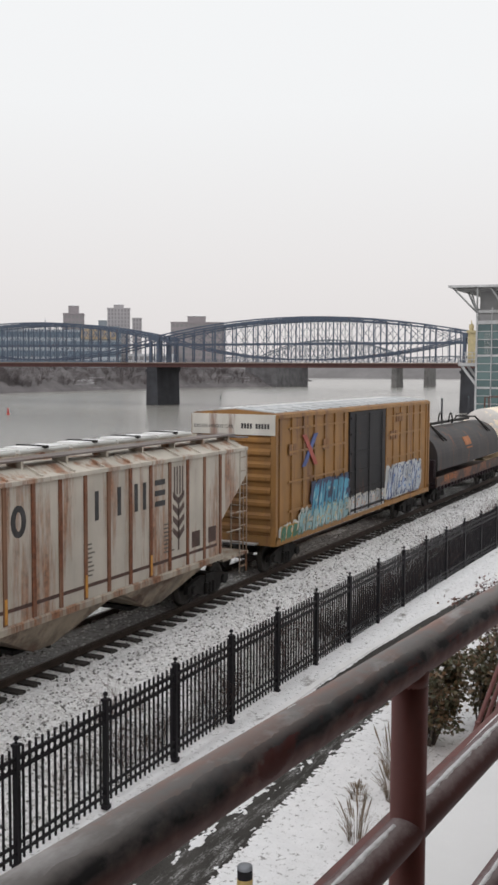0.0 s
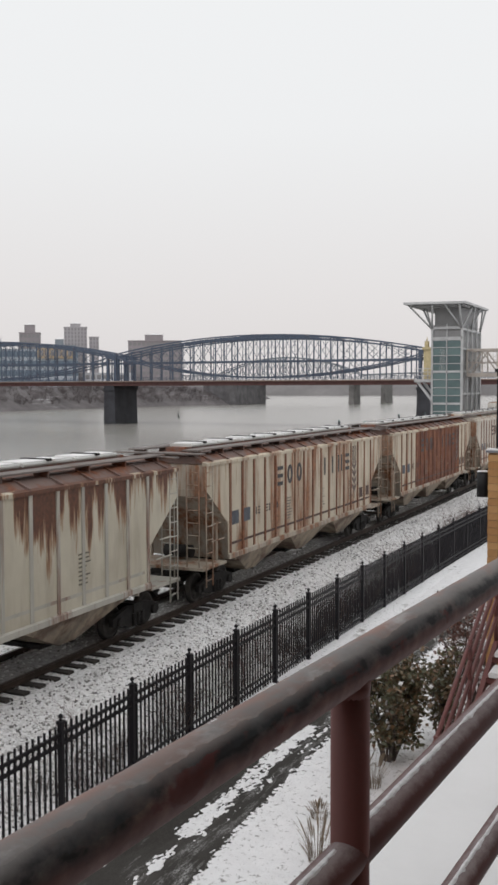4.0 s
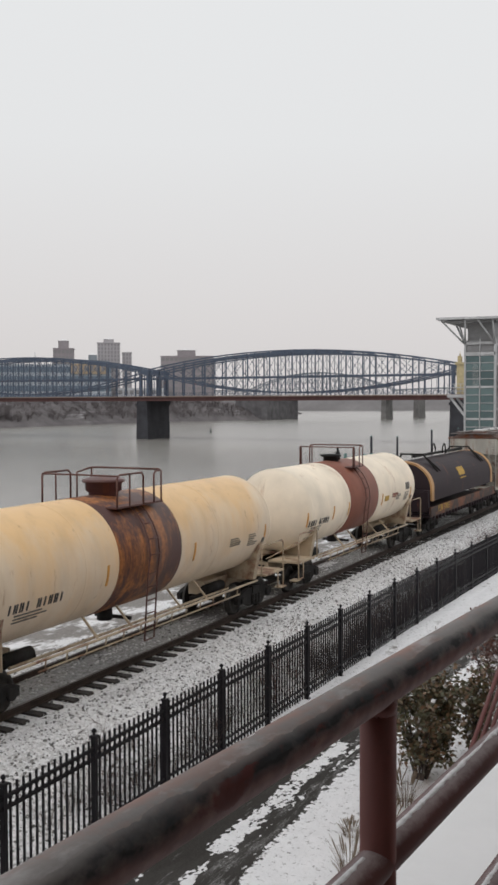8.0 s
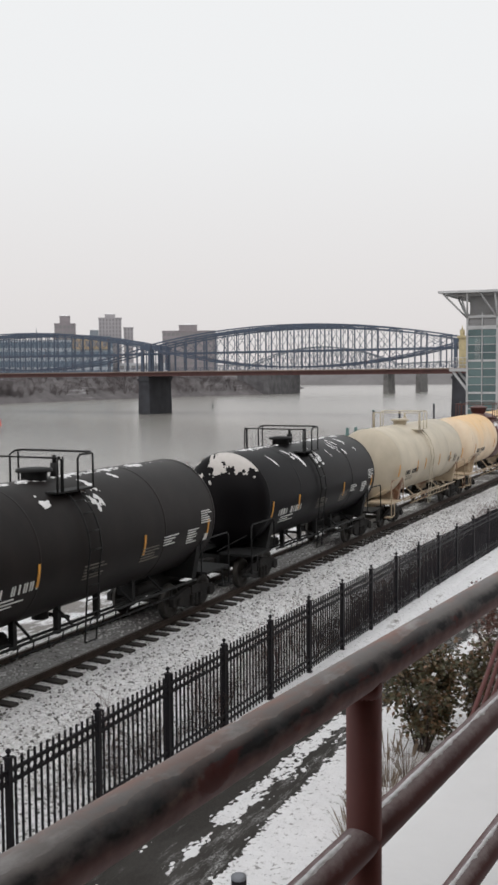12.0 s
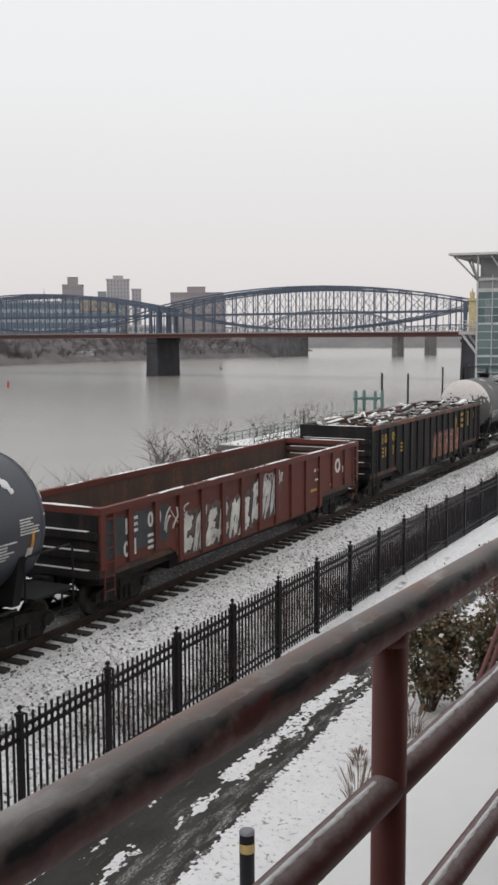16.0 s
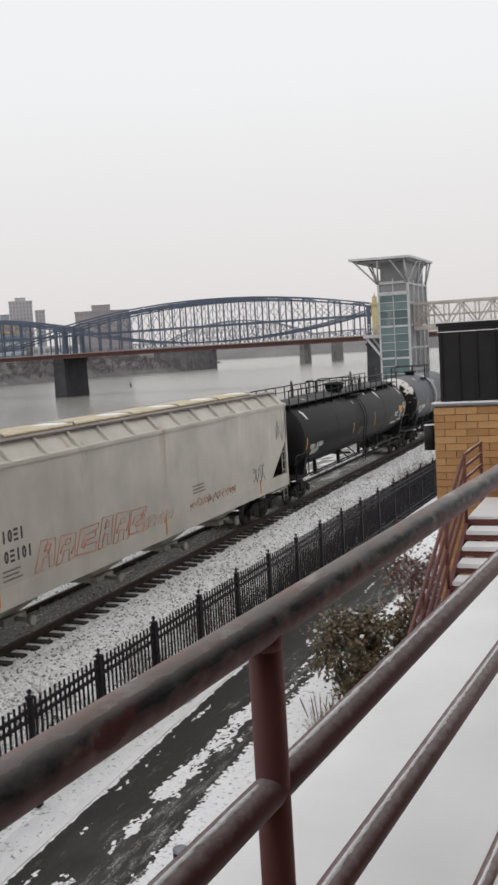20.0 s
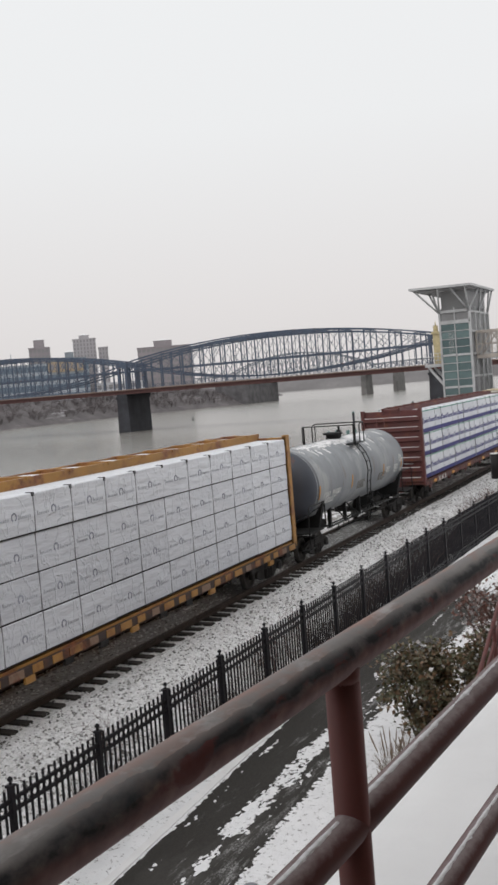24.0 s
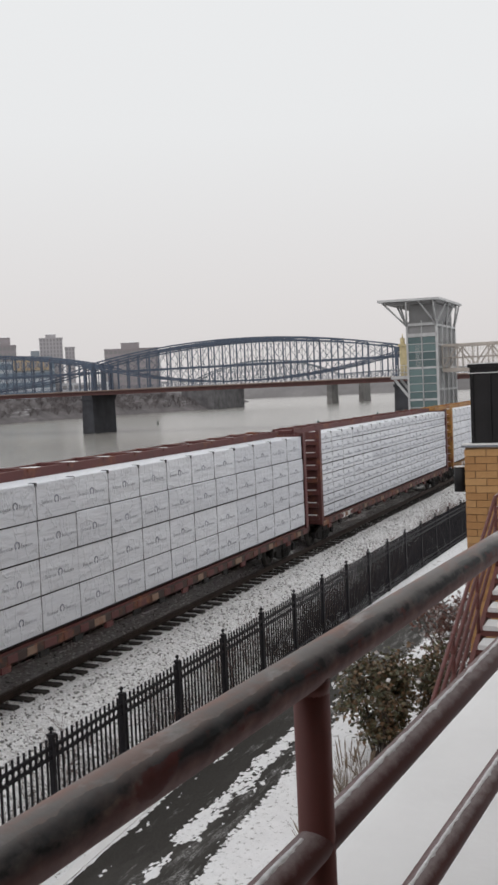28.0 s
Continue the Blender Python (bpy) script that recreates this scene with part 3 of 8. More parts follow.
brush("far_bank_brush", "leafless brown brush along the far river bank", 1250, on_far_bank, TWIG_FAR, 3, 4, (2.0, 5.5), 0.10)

# ---- the lenticular truss bridge ----
YB, DECK_Z = 297.0, 8.0
TRUSSES = (0.4, 7.0, 13.2)
PIERS = [-76.3, -188.5, -300.7]
bridge = thing("truss_bridge", "blue-grey lens truss bridge with red deck girder on stone piers", "bridge", 0, YB, 0)
mb = MB().box(-420, -1.2, 7.0, 60, -0.4, 8.3).box(-420, 14, 7.0, 60, 14.8, 8.3)
part("deck_girder", mb, GIRDER_RED, bridge, "oxide-red deck girder")
mb = MB().box(-420, -2.6, 8.3, 60, 16.5, 8.65)
part("deck", mb, plain("pale_deck_edge", (0.27, 0.20, 0.17), 0.8, 0, 0.2, 0.1), bridge)
mb = MB()
for i in range(160):
    mb.box(-420 + 3 * i, -2.5, 8.65, -419.88 + 3 * i, -2.4, 9.8)
for z in (9.0, 9.4, 9.8):
    mb.box(-420, -2.5, z - 0.04, 60, -2.4, z + 0.04)
part("parapet_railing", mb, BRIDGE_BLUE, bridge)
for X in PIERS:
    pier = part("pier", MB().prism([(X - 2.5, -9), (X + 2.5, -9), (X + 2.1, 5.4), (X - 2.1, 5.4)], "y", -1.4, 13.6), PIER_STONE, bridge, "dark sooty cut-stone pier")
    part("pier_cap", MB().box(X - 2.4, -1.8, 5.4, X + 2.4, 14, 6.2).box(X - 2.0, -1.6, 6.2, X + 2.0, 15, 7.0), PIER_STONE, pier)
    for y in TRUSSES:
        post = part("pier_portal", MB().box(X - 2.2, y - 0.5, 16.3, X + 2.2, y + 0.5, 17.6), BRIDGE_BLUE, bridge)
        for dx in (-1.5, 1.5):
            part("portal_leg", MB().box(X + dx - 0.45, y - 0.5, 8.6, X + dx + 0.45, y + 0.5, 16.3), BRIDGE_BLUE, post)


def chord(u, top):
    return 17.2 + (5.85 if top else -7.6) * (1 - (2 * u - 1) ** 2)


for a, b in ((PIERS[0] + 2, PIERS[1]), (PIERS[1], PIERS[2])):
    for y in TRUSSES:
        n = 14
        P = lambda i, t: (a + (b - a) * i / n, y, chord(i / n, t))
        girder = part("lens_girder", MB().box(min(a, b), y - 0.12, 14.7, max(a, b), y + 0.12, 15.1), BRIDGE_BLUE, bridge)
        for i in range(n):
            (xa, _, za), (xb, _, zb) = P(i, True), P(i + 1, True)
            for off in (-0.45, 0.45):
                part("top_chord", MB().beam((xa, y, za + off), (xb, y, zb + off), 0.55, 0.42), BRIDGE_BLUE, girder)
            part("bottom_chord", MB().beam(P(i, False), P(i + 1, False), 0.45, 0.4), BRIDGE_BLUE, girder)
            if 0 < i:
                part("truss_vertical", MB().beam(P(i, True), (xa, y, min(P(i, False)[2], 9)), 0.36, 0.36), BRIDGE_BLUE, girder)
            if 0 < i < n - 1:
                part("truss_diagonal", MB().beam(P(i, True), P(i + 1, False), 0.13, 0.13), BRIDGE_BLUE, girder)
                part("truss_diagonal", MB().beam(P(i, False), P(i + 1, True), 0.13, 0.13), BRIDGE_BLUE, girder)
            part("hanger", MB().beam(((xa + xb) / 2, y, 8.6), ((xa + xb) / 2, y, (za + zb) / 2), 0.15, 0.15), BRIDGE_BLUE, girder)
    for i in range(1, n):
        x = a + (b - a) * i / n
        part("sway_strut", MB().beam((x, TRUSSES[0], chord(i / n, True)), (x, TRUSSES[2], chord(i / n, True)), 0.25, 0.25), BRIDGE_BLUE, bridge)
for dy in (0.5, 13):
    portal = part("stone_portal", MB().box(-76.5, dy - 1.6, 8.7, -72.9, dy + 1.6, 17.6).box(-76.9, dy - 2, 17.6, -72.5, dy + 2, 18.3), YELLOW_PAINT, bridge, "pale yellow ornamental bridge portal")
    for dx in (-75.9, -73.5):
        part("pinnacle", MB().box(dx - 0.5, dy - 1, 18.3, dx + 0.5, dy + 1, 20.2).tube((dx, dy, 20.2), (dx, dy, 21.6), 0.3, 6, 0.05), YELLOW_PAINT, portal)

# ---- the farther bridge ----
ABUT_STONE = plain("grey_abutment_stone", (0.13, 0.125, 0.13), 0.9, 0, 0.35, 0.2, 0.3)
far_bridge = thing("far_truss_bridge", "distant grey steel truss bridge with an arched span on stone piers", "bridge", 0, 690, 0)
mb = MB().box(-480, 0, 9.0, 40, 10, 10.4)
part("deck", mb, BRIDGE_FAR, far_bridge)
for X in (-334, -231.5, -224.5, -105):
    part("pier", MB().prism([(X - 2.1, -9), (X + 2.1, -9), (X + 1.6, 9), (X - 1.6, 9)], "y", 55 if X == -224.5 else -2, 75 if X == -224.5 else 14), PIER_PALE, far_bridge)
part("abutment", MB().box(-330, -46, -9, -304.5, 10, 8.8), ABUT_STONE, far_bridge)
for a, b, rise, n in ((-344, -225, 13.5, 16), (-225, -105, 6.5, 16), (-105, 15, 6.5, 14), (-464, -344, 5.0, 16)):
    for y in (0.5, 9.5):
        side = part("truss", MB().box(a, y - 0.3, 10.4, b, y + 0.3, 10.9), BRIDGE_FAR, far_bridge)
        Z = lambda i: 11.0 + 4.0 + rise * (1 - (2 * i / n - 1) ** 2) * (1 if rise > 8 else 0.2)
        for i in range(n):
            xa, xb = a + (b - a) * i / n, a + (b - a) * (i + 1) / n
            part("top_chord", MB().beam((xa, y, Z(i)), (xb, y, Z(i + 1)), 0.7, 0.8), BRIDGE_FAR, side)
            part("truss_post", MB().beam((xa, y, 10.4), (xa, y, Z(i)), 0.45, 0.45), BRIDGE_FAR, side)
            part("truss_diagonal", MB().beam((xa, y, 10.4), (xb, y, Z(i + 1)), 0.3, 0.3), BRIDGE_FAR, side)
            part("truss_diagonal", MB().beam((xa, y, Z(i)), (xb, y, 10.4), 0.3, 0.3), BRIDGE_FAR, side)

# ---- town on the far bank ----
# haze over the river put into these paler wall and glass colours
CITY_BRICK = plain("brown_facade", (0.33, 0.300, 0.312), 0.85, 0, 0.2, 0.05)
CITY_PALE = plain("pale_facade", (0.48, 0.455, 0.45), 0.85, 0, 0.2, 0.05)
CITY_WHITE = plain("white_facade", (0.60, 0.61, 0.63), 0.8, 0, 0.2, 0.05)
CITY_YELLOW = plain("ochre_facade", (0.44, 0.355, 0.25), 0.8, 0, 0.2, 0.05)
CITY_BLUE = plain("blue_grey_facade", (0.27, 0.30, 0.33), 0.7, 0, 0.2, 0.05)

CITY_GLASS = plain("hazed_window_glass", (0.29, 0.28, 0.285), 0.5, 0, 0.25, 0.1, 0)
CITY_STONE = plain("greyish_concrete_facade", (0.43, 0.410, 0.425), 0.85, 0, 0.15, 0.05)
CITY_PANE = plain("pale_window_pane", (0.30, 0.285, 0.295), 0.5, 0, 0.2, 0.1, 0)


CITY = 1.27


def block(name, label, x, y, w, d, z1, mat, storeys, cols, turn=0.55, roof=None, base=6.0, glass=None, wf=0.36, hf=0.55):
    """A building with its storeys of windows, each one set in the wall."""
    x, y, w, d, z1 = x * CITY, y * CITY, w * CITY, d * CITY, 6.5 + (z1 - 6.5) * CITY
    t = thing(name, label, "building", x, y, base, turn, "buildings on the far bank")
    h = z1 - base
    part("wall", MB().box(-w / 2, 0, -3, w / 2, d, h), mat, t)
    part("parapet", MB().box(-w / 2 - 0.3, -0.3, h, w / 2 + 0.3, d + 0.3, h + 0.8), mat, t)
    fh, cw = h / storeys, w / cols
    me = MB().box(-cw * wf, -0.12, 0, cw * wf, 0.3, fh * hf).mesh("window", glass or CITY_GLASS)
    for s in range(storeys):
        for c in range(cols):
            placed("window", me, t, -w / 2 + cw * (c + 0.5), 0, s * fh + fh * 0.28)
    if roof:
        rh = part("roof_house", MB().box(*[v * CITY for v in roof]), mat, t)
        x0, y0, _, x1, ye, zt = [v * CITY for v in roof]
        part("roof_snow", MB().add([(x0 - 0.3, y0 - 0.3, zt), (x1 + 0.3, y0 - 0.3, zt), (x1 + 0.3, ye + 0.3, zt), (x0 - 0.3, ye + 0.3, zt), ((x0 + x1) / 2, (y0 + ye) / 2, zt + 1.6)], [(0, 1, 4), (1, 2, 4), (2, 3, 4), (3, 0, 4), (3, 2, 1, 0)]), SNOW, rh, "snow on the low pitched roof")
    return t


block("brown_tower_block", "brown brick tower block with snow on its stepped roof", -361, 480, 12, 14, 38.5, CITY_BRICK, 9, 5, 0.6, (-3, 2, 32.5, 3, 9, 37.5))
block("pale_high_rise", "tall pale concrete high-rise with rows of small windows", -339.5, 496, 13.5, 14, 42, CITY_STONE, 16, 7, 0.6, (-3, 2, 36, 3, 9, 38.5), glass=CITY_PANE, wf=0.24, hf=0.7)
block("pale_lower_wing", "pale lower wing beside the high-rise", -331, 503, 5.5, 12, 36.3, CITY_STONE, 13, 3, 0.6, glass=CITY_PANE, wf=0.24, hf=0.7)
block("brown_slab_block", "wide brown brick apartment slab with a roof house", -299, 520, 32, 14, 34, CITY_BRICK, 8, 12, 0.52, (-6, 2, 28, 5, 9, 32.0))
glass_blue = plain("blue_office_glass", (0.17, 0.225, 0.285), 0.35, 0, 0.35, 0.1, 0)
OFFICE_BAND = plain("pale_blue_office_band", (0.40, 0.44, 0.48), 0.7, 0, 0.2, 0.05)
office = block("blue_glass_office", "long blue glass office building with pale floor bands", -326.5, 417.3, 70, 18, 26.0, OFFICE_BAND, 4, 20, 0.668, glass=glass_blue, wf=0.485, hf=0.62)
part("upper_storey", MB().box(17.3, -1.1, 19.8, 41.4, 9, 26.6), CITY_YELLOW, office, "ochre yellow upper storey")
for i in range(6):
    part("upper_window", MB().box(19.3 + 3.7 * i, -1.25, 21.6, 21.5 + 3.7 * i, -1.0, 25.2), CITY_GLASS, office)
block("stone_corner_building", "brown stone corner building with rows of windows", -371.7, 379.6, 48, 16, 30.4, CITY_PALE, 5, 14, 0.70)
block("blue_roofed_building", "low blue-grey building with a flat roof", -340.5, 480, 20, 10, 30.6, CITY_BLUE, 6, 8, 0.6, (-2, 2, 25, 3, 7, 28.5))
block("low_white_hall", "low white hall with a snowy roof", -318, 500, 30, 12, 14.5, CITY_WHITE, 2, 9, 0.55)
block("low_grey_block", "low grey block with dark windows", -430, 470, 40, 12, 30, CITY_BRICK, 6, 12, 0.66)
spire = thing("church_spire", "slim grey church spire above the roofs", "church", -441, 554, 6)
part("tower", MB().box(-1.2, -1.2, -4, 1.2, 1.2, 20), CITY_BRICK, spire)
part("steeple", MB().tube((0, 0, 20), (0, 0, 36), 1.3, 8, 0.06), CITY_BLUE, spire)

# ---- river marks, dock ----
RED_BUOY = plain("faded_red_paint", (0.42, 0.06, 0.05), 0.5)
GREEN_BUOY = plain("dull_green_paint", (0.05, 0.06, 0.055), 0.5)
for x, y, mat, lab in ((-184, 214.5, RED_BUOY, "red conical channel buoy floating on the river"), (-202, 371, GREEN_BUOY, "dark can buoy floating on the river")):
    t = thing("river_buoy", lab, "buoy", x, y, WATER_Z)
    part("float", MB().spin([(-0.4, 0.1), (-0.3, 0.5), (0.2, 0.52), (0.35, 0.35)], 12, "z", caps=True), mat, t)
    part("mast", MB().tube((0, 0, 0.35), (0, 0, 1.3), 0.32, 10, 0.24).tube((0, 0, 1.3), (0, 0, 1.9), 0.26, 8, 0.06), mat, t)
TEAL_STEEL = plain("teal_dock_paint", (0.08, 0.15, 0.14), 0.6)
dock = thing("floating_dock", "floating dock with snow on its deck and a teal railing", "dock", -51.5, 98, -5.9)
part("pontoon", MB().box(-2.5, 0, -0.7, 2.5, 46, 0.4), PIER_PALE, dock)
part("deck_snow", MB().box(-2.3, 0.2, 0.4, 2.3, 45.8, 0.5), SNOW, dock, "layer of white snow")
for i in range(24):
    part("railing_post", MB().tube((2.3, i * 2, 0.4), (2.3, i * 2, 1.6), 0.06, 6), TEAL_STEEL, dock)
    part("railing_post", MB().tube((-2.3, i * 2, 0.4), (-2.3, i * 2, 1.6), 0.06, 6), TEAL_STEEL, dock)
for z in (1.0, 1.55):
    part("railing_bar", MB().tube((2.3, 0, z), (2.3, 46, z), 0.04, 6), TEAL_STEEL, dock)
    part("railing_bar", MB().tube((-2.3, 0, z), (-2.3, 46, z), 0.04, 6), TEAL_STEEL, dock)
shelter = thing("dock_locker", "low pale dock locker with a thick cap of snow", "locker", -49.9, 121, -5.4)
part("body", MB().chamfer(-0.9, 0, 0, 0.9, 4.6, 1.05, 0.05), PIER_PALE, shelter)
part("snow_cap", MB().chamfer(-1.0, -0.1, 1.04, 1.0, 4.7, 1.32, 0.12), SNOW, shelter, "thick cap of white snow")
frame_t = thing("mooring_dolphin", "teal steel mooring dolphin of four piles in the river", "mooring dolphin", -53.5, 146, -9)
for dx, dy in ((-1.6, -0.8), (1.6, -0.8), (-1.1, 1.6), (1.9, 1.6)):
    part("pile", MB().tube((dx, dy, 0), (dx, dy, 7.4), 0.26, 10), TEAL_STEEL, frame_t)
part("crossbeam", MB().box(-2.0, -1.05, 6.0, 2.1, -0.6, 6.35).box(-1.6, 1.4, 6.0, 2.1, 1.8, 6.35), TEAL_STEEL, frame_t)
for k, (x, y, top) in enumerate(((-53.2, 152, 0.8), (-57.5, 179, -0.2), (-58, 204, 0.4), (-58, 226, 0.2), (-62, 250, 0.2))):
    t = thing("mooring_pile", "dark single mooring pile standing in the river", "pile", x, y, -9, group="mooring piles")
    part("shaft", MB().tube((0, 0, 0), (0, 0, top + 9), 0.2, 10), PIER_STONE, t)
    part("cap", MB().tube((0, 0, top + 9), (0, 0, top + 9.25), 0.24, 10, 0.05), TEAL_STEEL, t)

# ---- lift tower and footbridge ----
tower = thing("lift_tower", "glazed lift tower with grey steel frame and broad canopy", "lift tower", -22.55, 96, -0.9)
part("core", MB().box(-1.38, 0.12, 0, 1.38, 8.6, 13.0), TOWER_PANEL, tower)
for x in (-1.45, 0, 1.45):
    part("mullion", MB().box(x - (0.09 if x else 0.045), -0.08, 0, x + (0.09 if x else 0.045), 0.14, 13.4), TOWER_METAL, tower)
pane_me = MB().box(0.06, 0.0, 0.04, 1.36, 0.06, 0.74).mesh("pane", GLASS_TEAL)
for k in range(16):
    z = 0.2 + k * 0.78
    e = 0.10 if k % 4 == 3 else 0.032
    part("transom", MB().box(-1.45, -0.04 - e * 0.4, z - e, 1.45, 0.13, z + e), TOWER_METAL, tower)
    if k < 15:
        for x in (0, -1.42):
            placed("pane", pane_me, tower, x, 0.02, z)
part("header", MB().box(-1.5, -0.1, 11.9, 1.5, 0.2, 12.15).box(-1.5, -0.1, 12.9, 1.5, 0.2, 13.15), TOWER_METAL, tower)
part("lift_car", MB().box(-0.7, -0.03, 8.7, -0.15, 0.1, 11.0), GLASS_CLEAR, tower, "bright glass of the lift car")
for y in (0.0, 2.2, 4.3, 6.5, 8.6):
    part("side_post", MB().box(1.38, y - 0.1, 0, 1.58, y + 0.1, 13.4), TOWER_METAL, tower)
for z in (2.2, 4.4, 6.6, 8.8, 11.0, 12.9):
    part("side_beam", MB().box(1.38, 0, z - 0.1, 1.54, 8.6, z + 0.1), TOWER_METAL, tower)
can = part("canopy", MB().prism([(-3.75, 15.24), (2.3, 15.16), (2.3, 15.38), (-3.75, 15.46)], "y", -2.2, 8.7), TOWER_METAL, tower, "broad pale steel canopy roof")
part("canopy_soffit", MB().box(-3.1, -1.6, 14.98, 1.9, 8.2, 15.17), TOWER_PANEL, tower)
for x0, y0, tips in ((-1.45, 0.0, ((-3.4, -1.6), (-2.9, 1.8), (-1.0, -1.9), (-2.2, 0.3))), (1.45, 0.0, ((1.6, -1.9), (0.2, -1.9), (2.1, 1.8))), (1.45, 8.6, ((2.1, 8.3), (2.1, 6.8))), (-1.45, 8.6, ((-3.3, 8.2),)), (1.45, 4.3, ((2.1, 3.0), (2.1, 5.6)))):
    for tx, ty in tips:
        part("strut", MB().tube((x0, y0, 12.9), (tx, ty, 15.18), 0.09, 8), TOWER_METAL, tower)
part("upper_frame", MB().box(-1.5, 0, 13.15, 1.5, 0.15, 13.3).box(-1.3, 0.4, 13.0, 1.3, 8.2, 15.0), TOWER_PANEL, tower)
bal = part("side_landing", MB().box(-3.3, 0.3, 7.75, -1.4, 3.2, 8.05), TOWER_METAL, tower)
for x in (-3.25, -2.6, -1.95):
    part("landing_post", MB().tube((x, 0.35, 8.05), (x, 0.35, 9.1), 0.035, 6), TOWER_METAL, bal)
for z in (8.4, 8.75, 9.1):
    part("landing_rail", MB().tube((-3.25, 0.35, z), (-1.45, 0.35, z), 0.03, 6), TOWER_METAL, bal)
for y in (0.6, 2.9):
    part("landing_brace", MB().beam((-3.0, y, 7.75), (-1.4, y, 5.7), 0.22, 0.22), TOWER_METAL, bal)
fb = thing("footbridge", "beige steel truss footbridge crossing over the railway track", "footbridge", -21.0, 98, 7.72)
for y in (0, 2.6):
    part("top_chord", MB().box(0, y - 0.1, 2.15, 48, y + 0.1, 2.4), BEIGE_STEEL, fb)
    part("bottom_chord", MB().box(0, y - 0.12, -0.35, 48, y + 0.12, 0.0), BEIGE_STEEL, fb)
    part("hand_rail", MB().box(0, y - 0.05, 1.0, 48, y + 0.05, 1.1), BEIGE_STEEL, fb)
    for i in range(32):
        part("truss_post", MB().box(i * 1.5 - 0.06, y - 0.07, 0, i * 1.5 + 0.06, y + 0.07, 2.2), BEIGE_STEEL, fb)
        x = i * 1.5
        part("truss_diagonal", MB().beam((x, y, 2.15 if i % 2 else 0), (x + 1.5, y, 0 if i % 2 else 2.15), 0.1, 0.12), BEIGE_STEEL, fb)
part("walkway", MB().box(0, 0, -0.2, 48, 2.6, -0.05), PIER_PALE, fb)
mb = MB()
for y in (0.02, 2.58):
    for i in range(320):
        mb.box(i * 0.15 - 0.008, y - 0.01, 0, i * 0.15 + 0.008, y + 0.01, 2.15)
tagged(part("mesh_infill", mb, BEIGE_STEEL, fb, "grey-beige wire mesh infill"), kind="stuff")
for x in (12, 46):
    part("support_column", MB().box(x, 0.6, -8.6, x + 0.7, 2.0, -0.3), PIER_PALE, fb)

# ---- the picket fence beside the track ----
FENCE_STEP, FENCE_Y = 2.176, 16.865


def fence_at(k):
    s, q = FENCE_STEP * k, FENCE_STEP * (k - 3)
    return -9.027 + 0.0011 * s + 0.00096 * q * q, FENCE_Y + s, -0.473 - 0.0067 * s + 0.00021 * q * q


H = 1.69
post_me = MB().box(-0.04, -0.04, 0, 0.04, 0.04, H).box(-0.055, -0.055, H, 0.055, 0.055, H + 0.035).mesh("post", FENCE_BLACK)
fin_me = MB().tube((0, 0, H + 0.03), (0, 0, H + 0.075), 0.02, 8).spin([(H + 0.07, 0.005), (H + 0.085, 0.03), (H + 0.105, 0.042), (H + 0.13, 0.034), (H + 0.15, 0.006)], 10, "z").mesh("finial", FENCE_BLACK)
picket_me = MB().box(-0.0145, -0.0145, 0.05, 0.0145, 0.0145, H - 0.02).mesh("picket", FENCE_BLACK)
foot_me = MB().box(-0.06, -0.06, -0.06, 0.06, 0.06, 0.012).mesh("foot_plate", FENCE_BLACK)
for k in range(-5, 30):
    (x0, y0, z0), (x1, y1, z1) = fence_at(k), fence_at(k + 1)
    f = thing("fence_panel", "black steel picket fence panel with ringed top rail on snowy ground", "fence", x0, y0, z0, math.atan2(-(x1 - x0), y1 - y0), "fence panels along the track")
    L, dz = math.hypot(x1 - x0, y1 - y0), z1 - z0
    placed("post", post_me, f, 0, 0, 0)
    placed("finial", fin_me, f, 0, 0, 0)
    placed("foot_plate", foot_me, f, 0, 0, 0)
    for z in (0.16, 0.30, H - 0.34, H - 0.17):
        part("fence_rail", MB().beam((0, 0.03, z), (0, L - 0.03, z + dz), 0.038, 0.040), FENCE_BLACK, f)
    n = 14
    for i in range(1, n + 1):
        placed("picket", picket_me, f, 0, L * i / (n + 1), dz * i / (n + 1))
    mb = MB()
    for i in range(n + 1):
        c, m8 = L * (i + 0.5) / (n + 1), 8
        zc = H - 0.255 + dz * (i + 0.5) / (n + 1)
        ring = [[(sx * 0.008, c + r * math.cos(a), zc + r * math.sin(a)) for sx, r in ((-1, 0.066), (1, 0.066), (1, 0.05), (-1, 0.05))] for a in [2 * math.pi * j / 10 for j in range(11)]]
        mb.loft(ring, False, False)
    tagged(part("ring_band", mb, FENCE_BLACK, f), kind="stuff")

# ---- the deck that the view is from ----
DECK = 4.93
POST_X, POST_Y, RAIL_SLOPE, RAIL_FALL = -0.4794, 1.3489, 0.0738, -0.0055


def rail_x(y):
    return POST_X + RAIL_SLOPE * (y - POST_Y)


deck = thing("deck", "raised concrete deck covered with smooth white snow", "", 0, 0, 0, kind="structure")
poly = [(rail_x(-4) - 0.75, -4), (6, -4), (6, 12.0), (rail_x(12.0) - 0.75, 12.0)]
part("slab", MB().prism(poly, "z", 4.60, DECK - 0.03), PIER_PALE, deck)
mb = MB()
rows = []
for i in range(130):
    y = -4 + 16.0 * i / 129
    e = rail_x(y) - 0.77 + 0.012 * noise.noise((y * 1.3, 0, 4))
    rows.append([(e, y, DECK - 0.06), (e + 0.012, y, DECK - 0.005), (e + 0.05, y, DECK + 0.018)] + [(e + 0.16 + 0.36 * j, y, DECK + 0.022 + 0.010 * noise.noise((j * 0.5, y * 0.7, 0))) for j in range(18)])
mb.loft(rows, True, False, False)
part("snow_cover", mb, SNOW, deck, "smooth fresh snow")
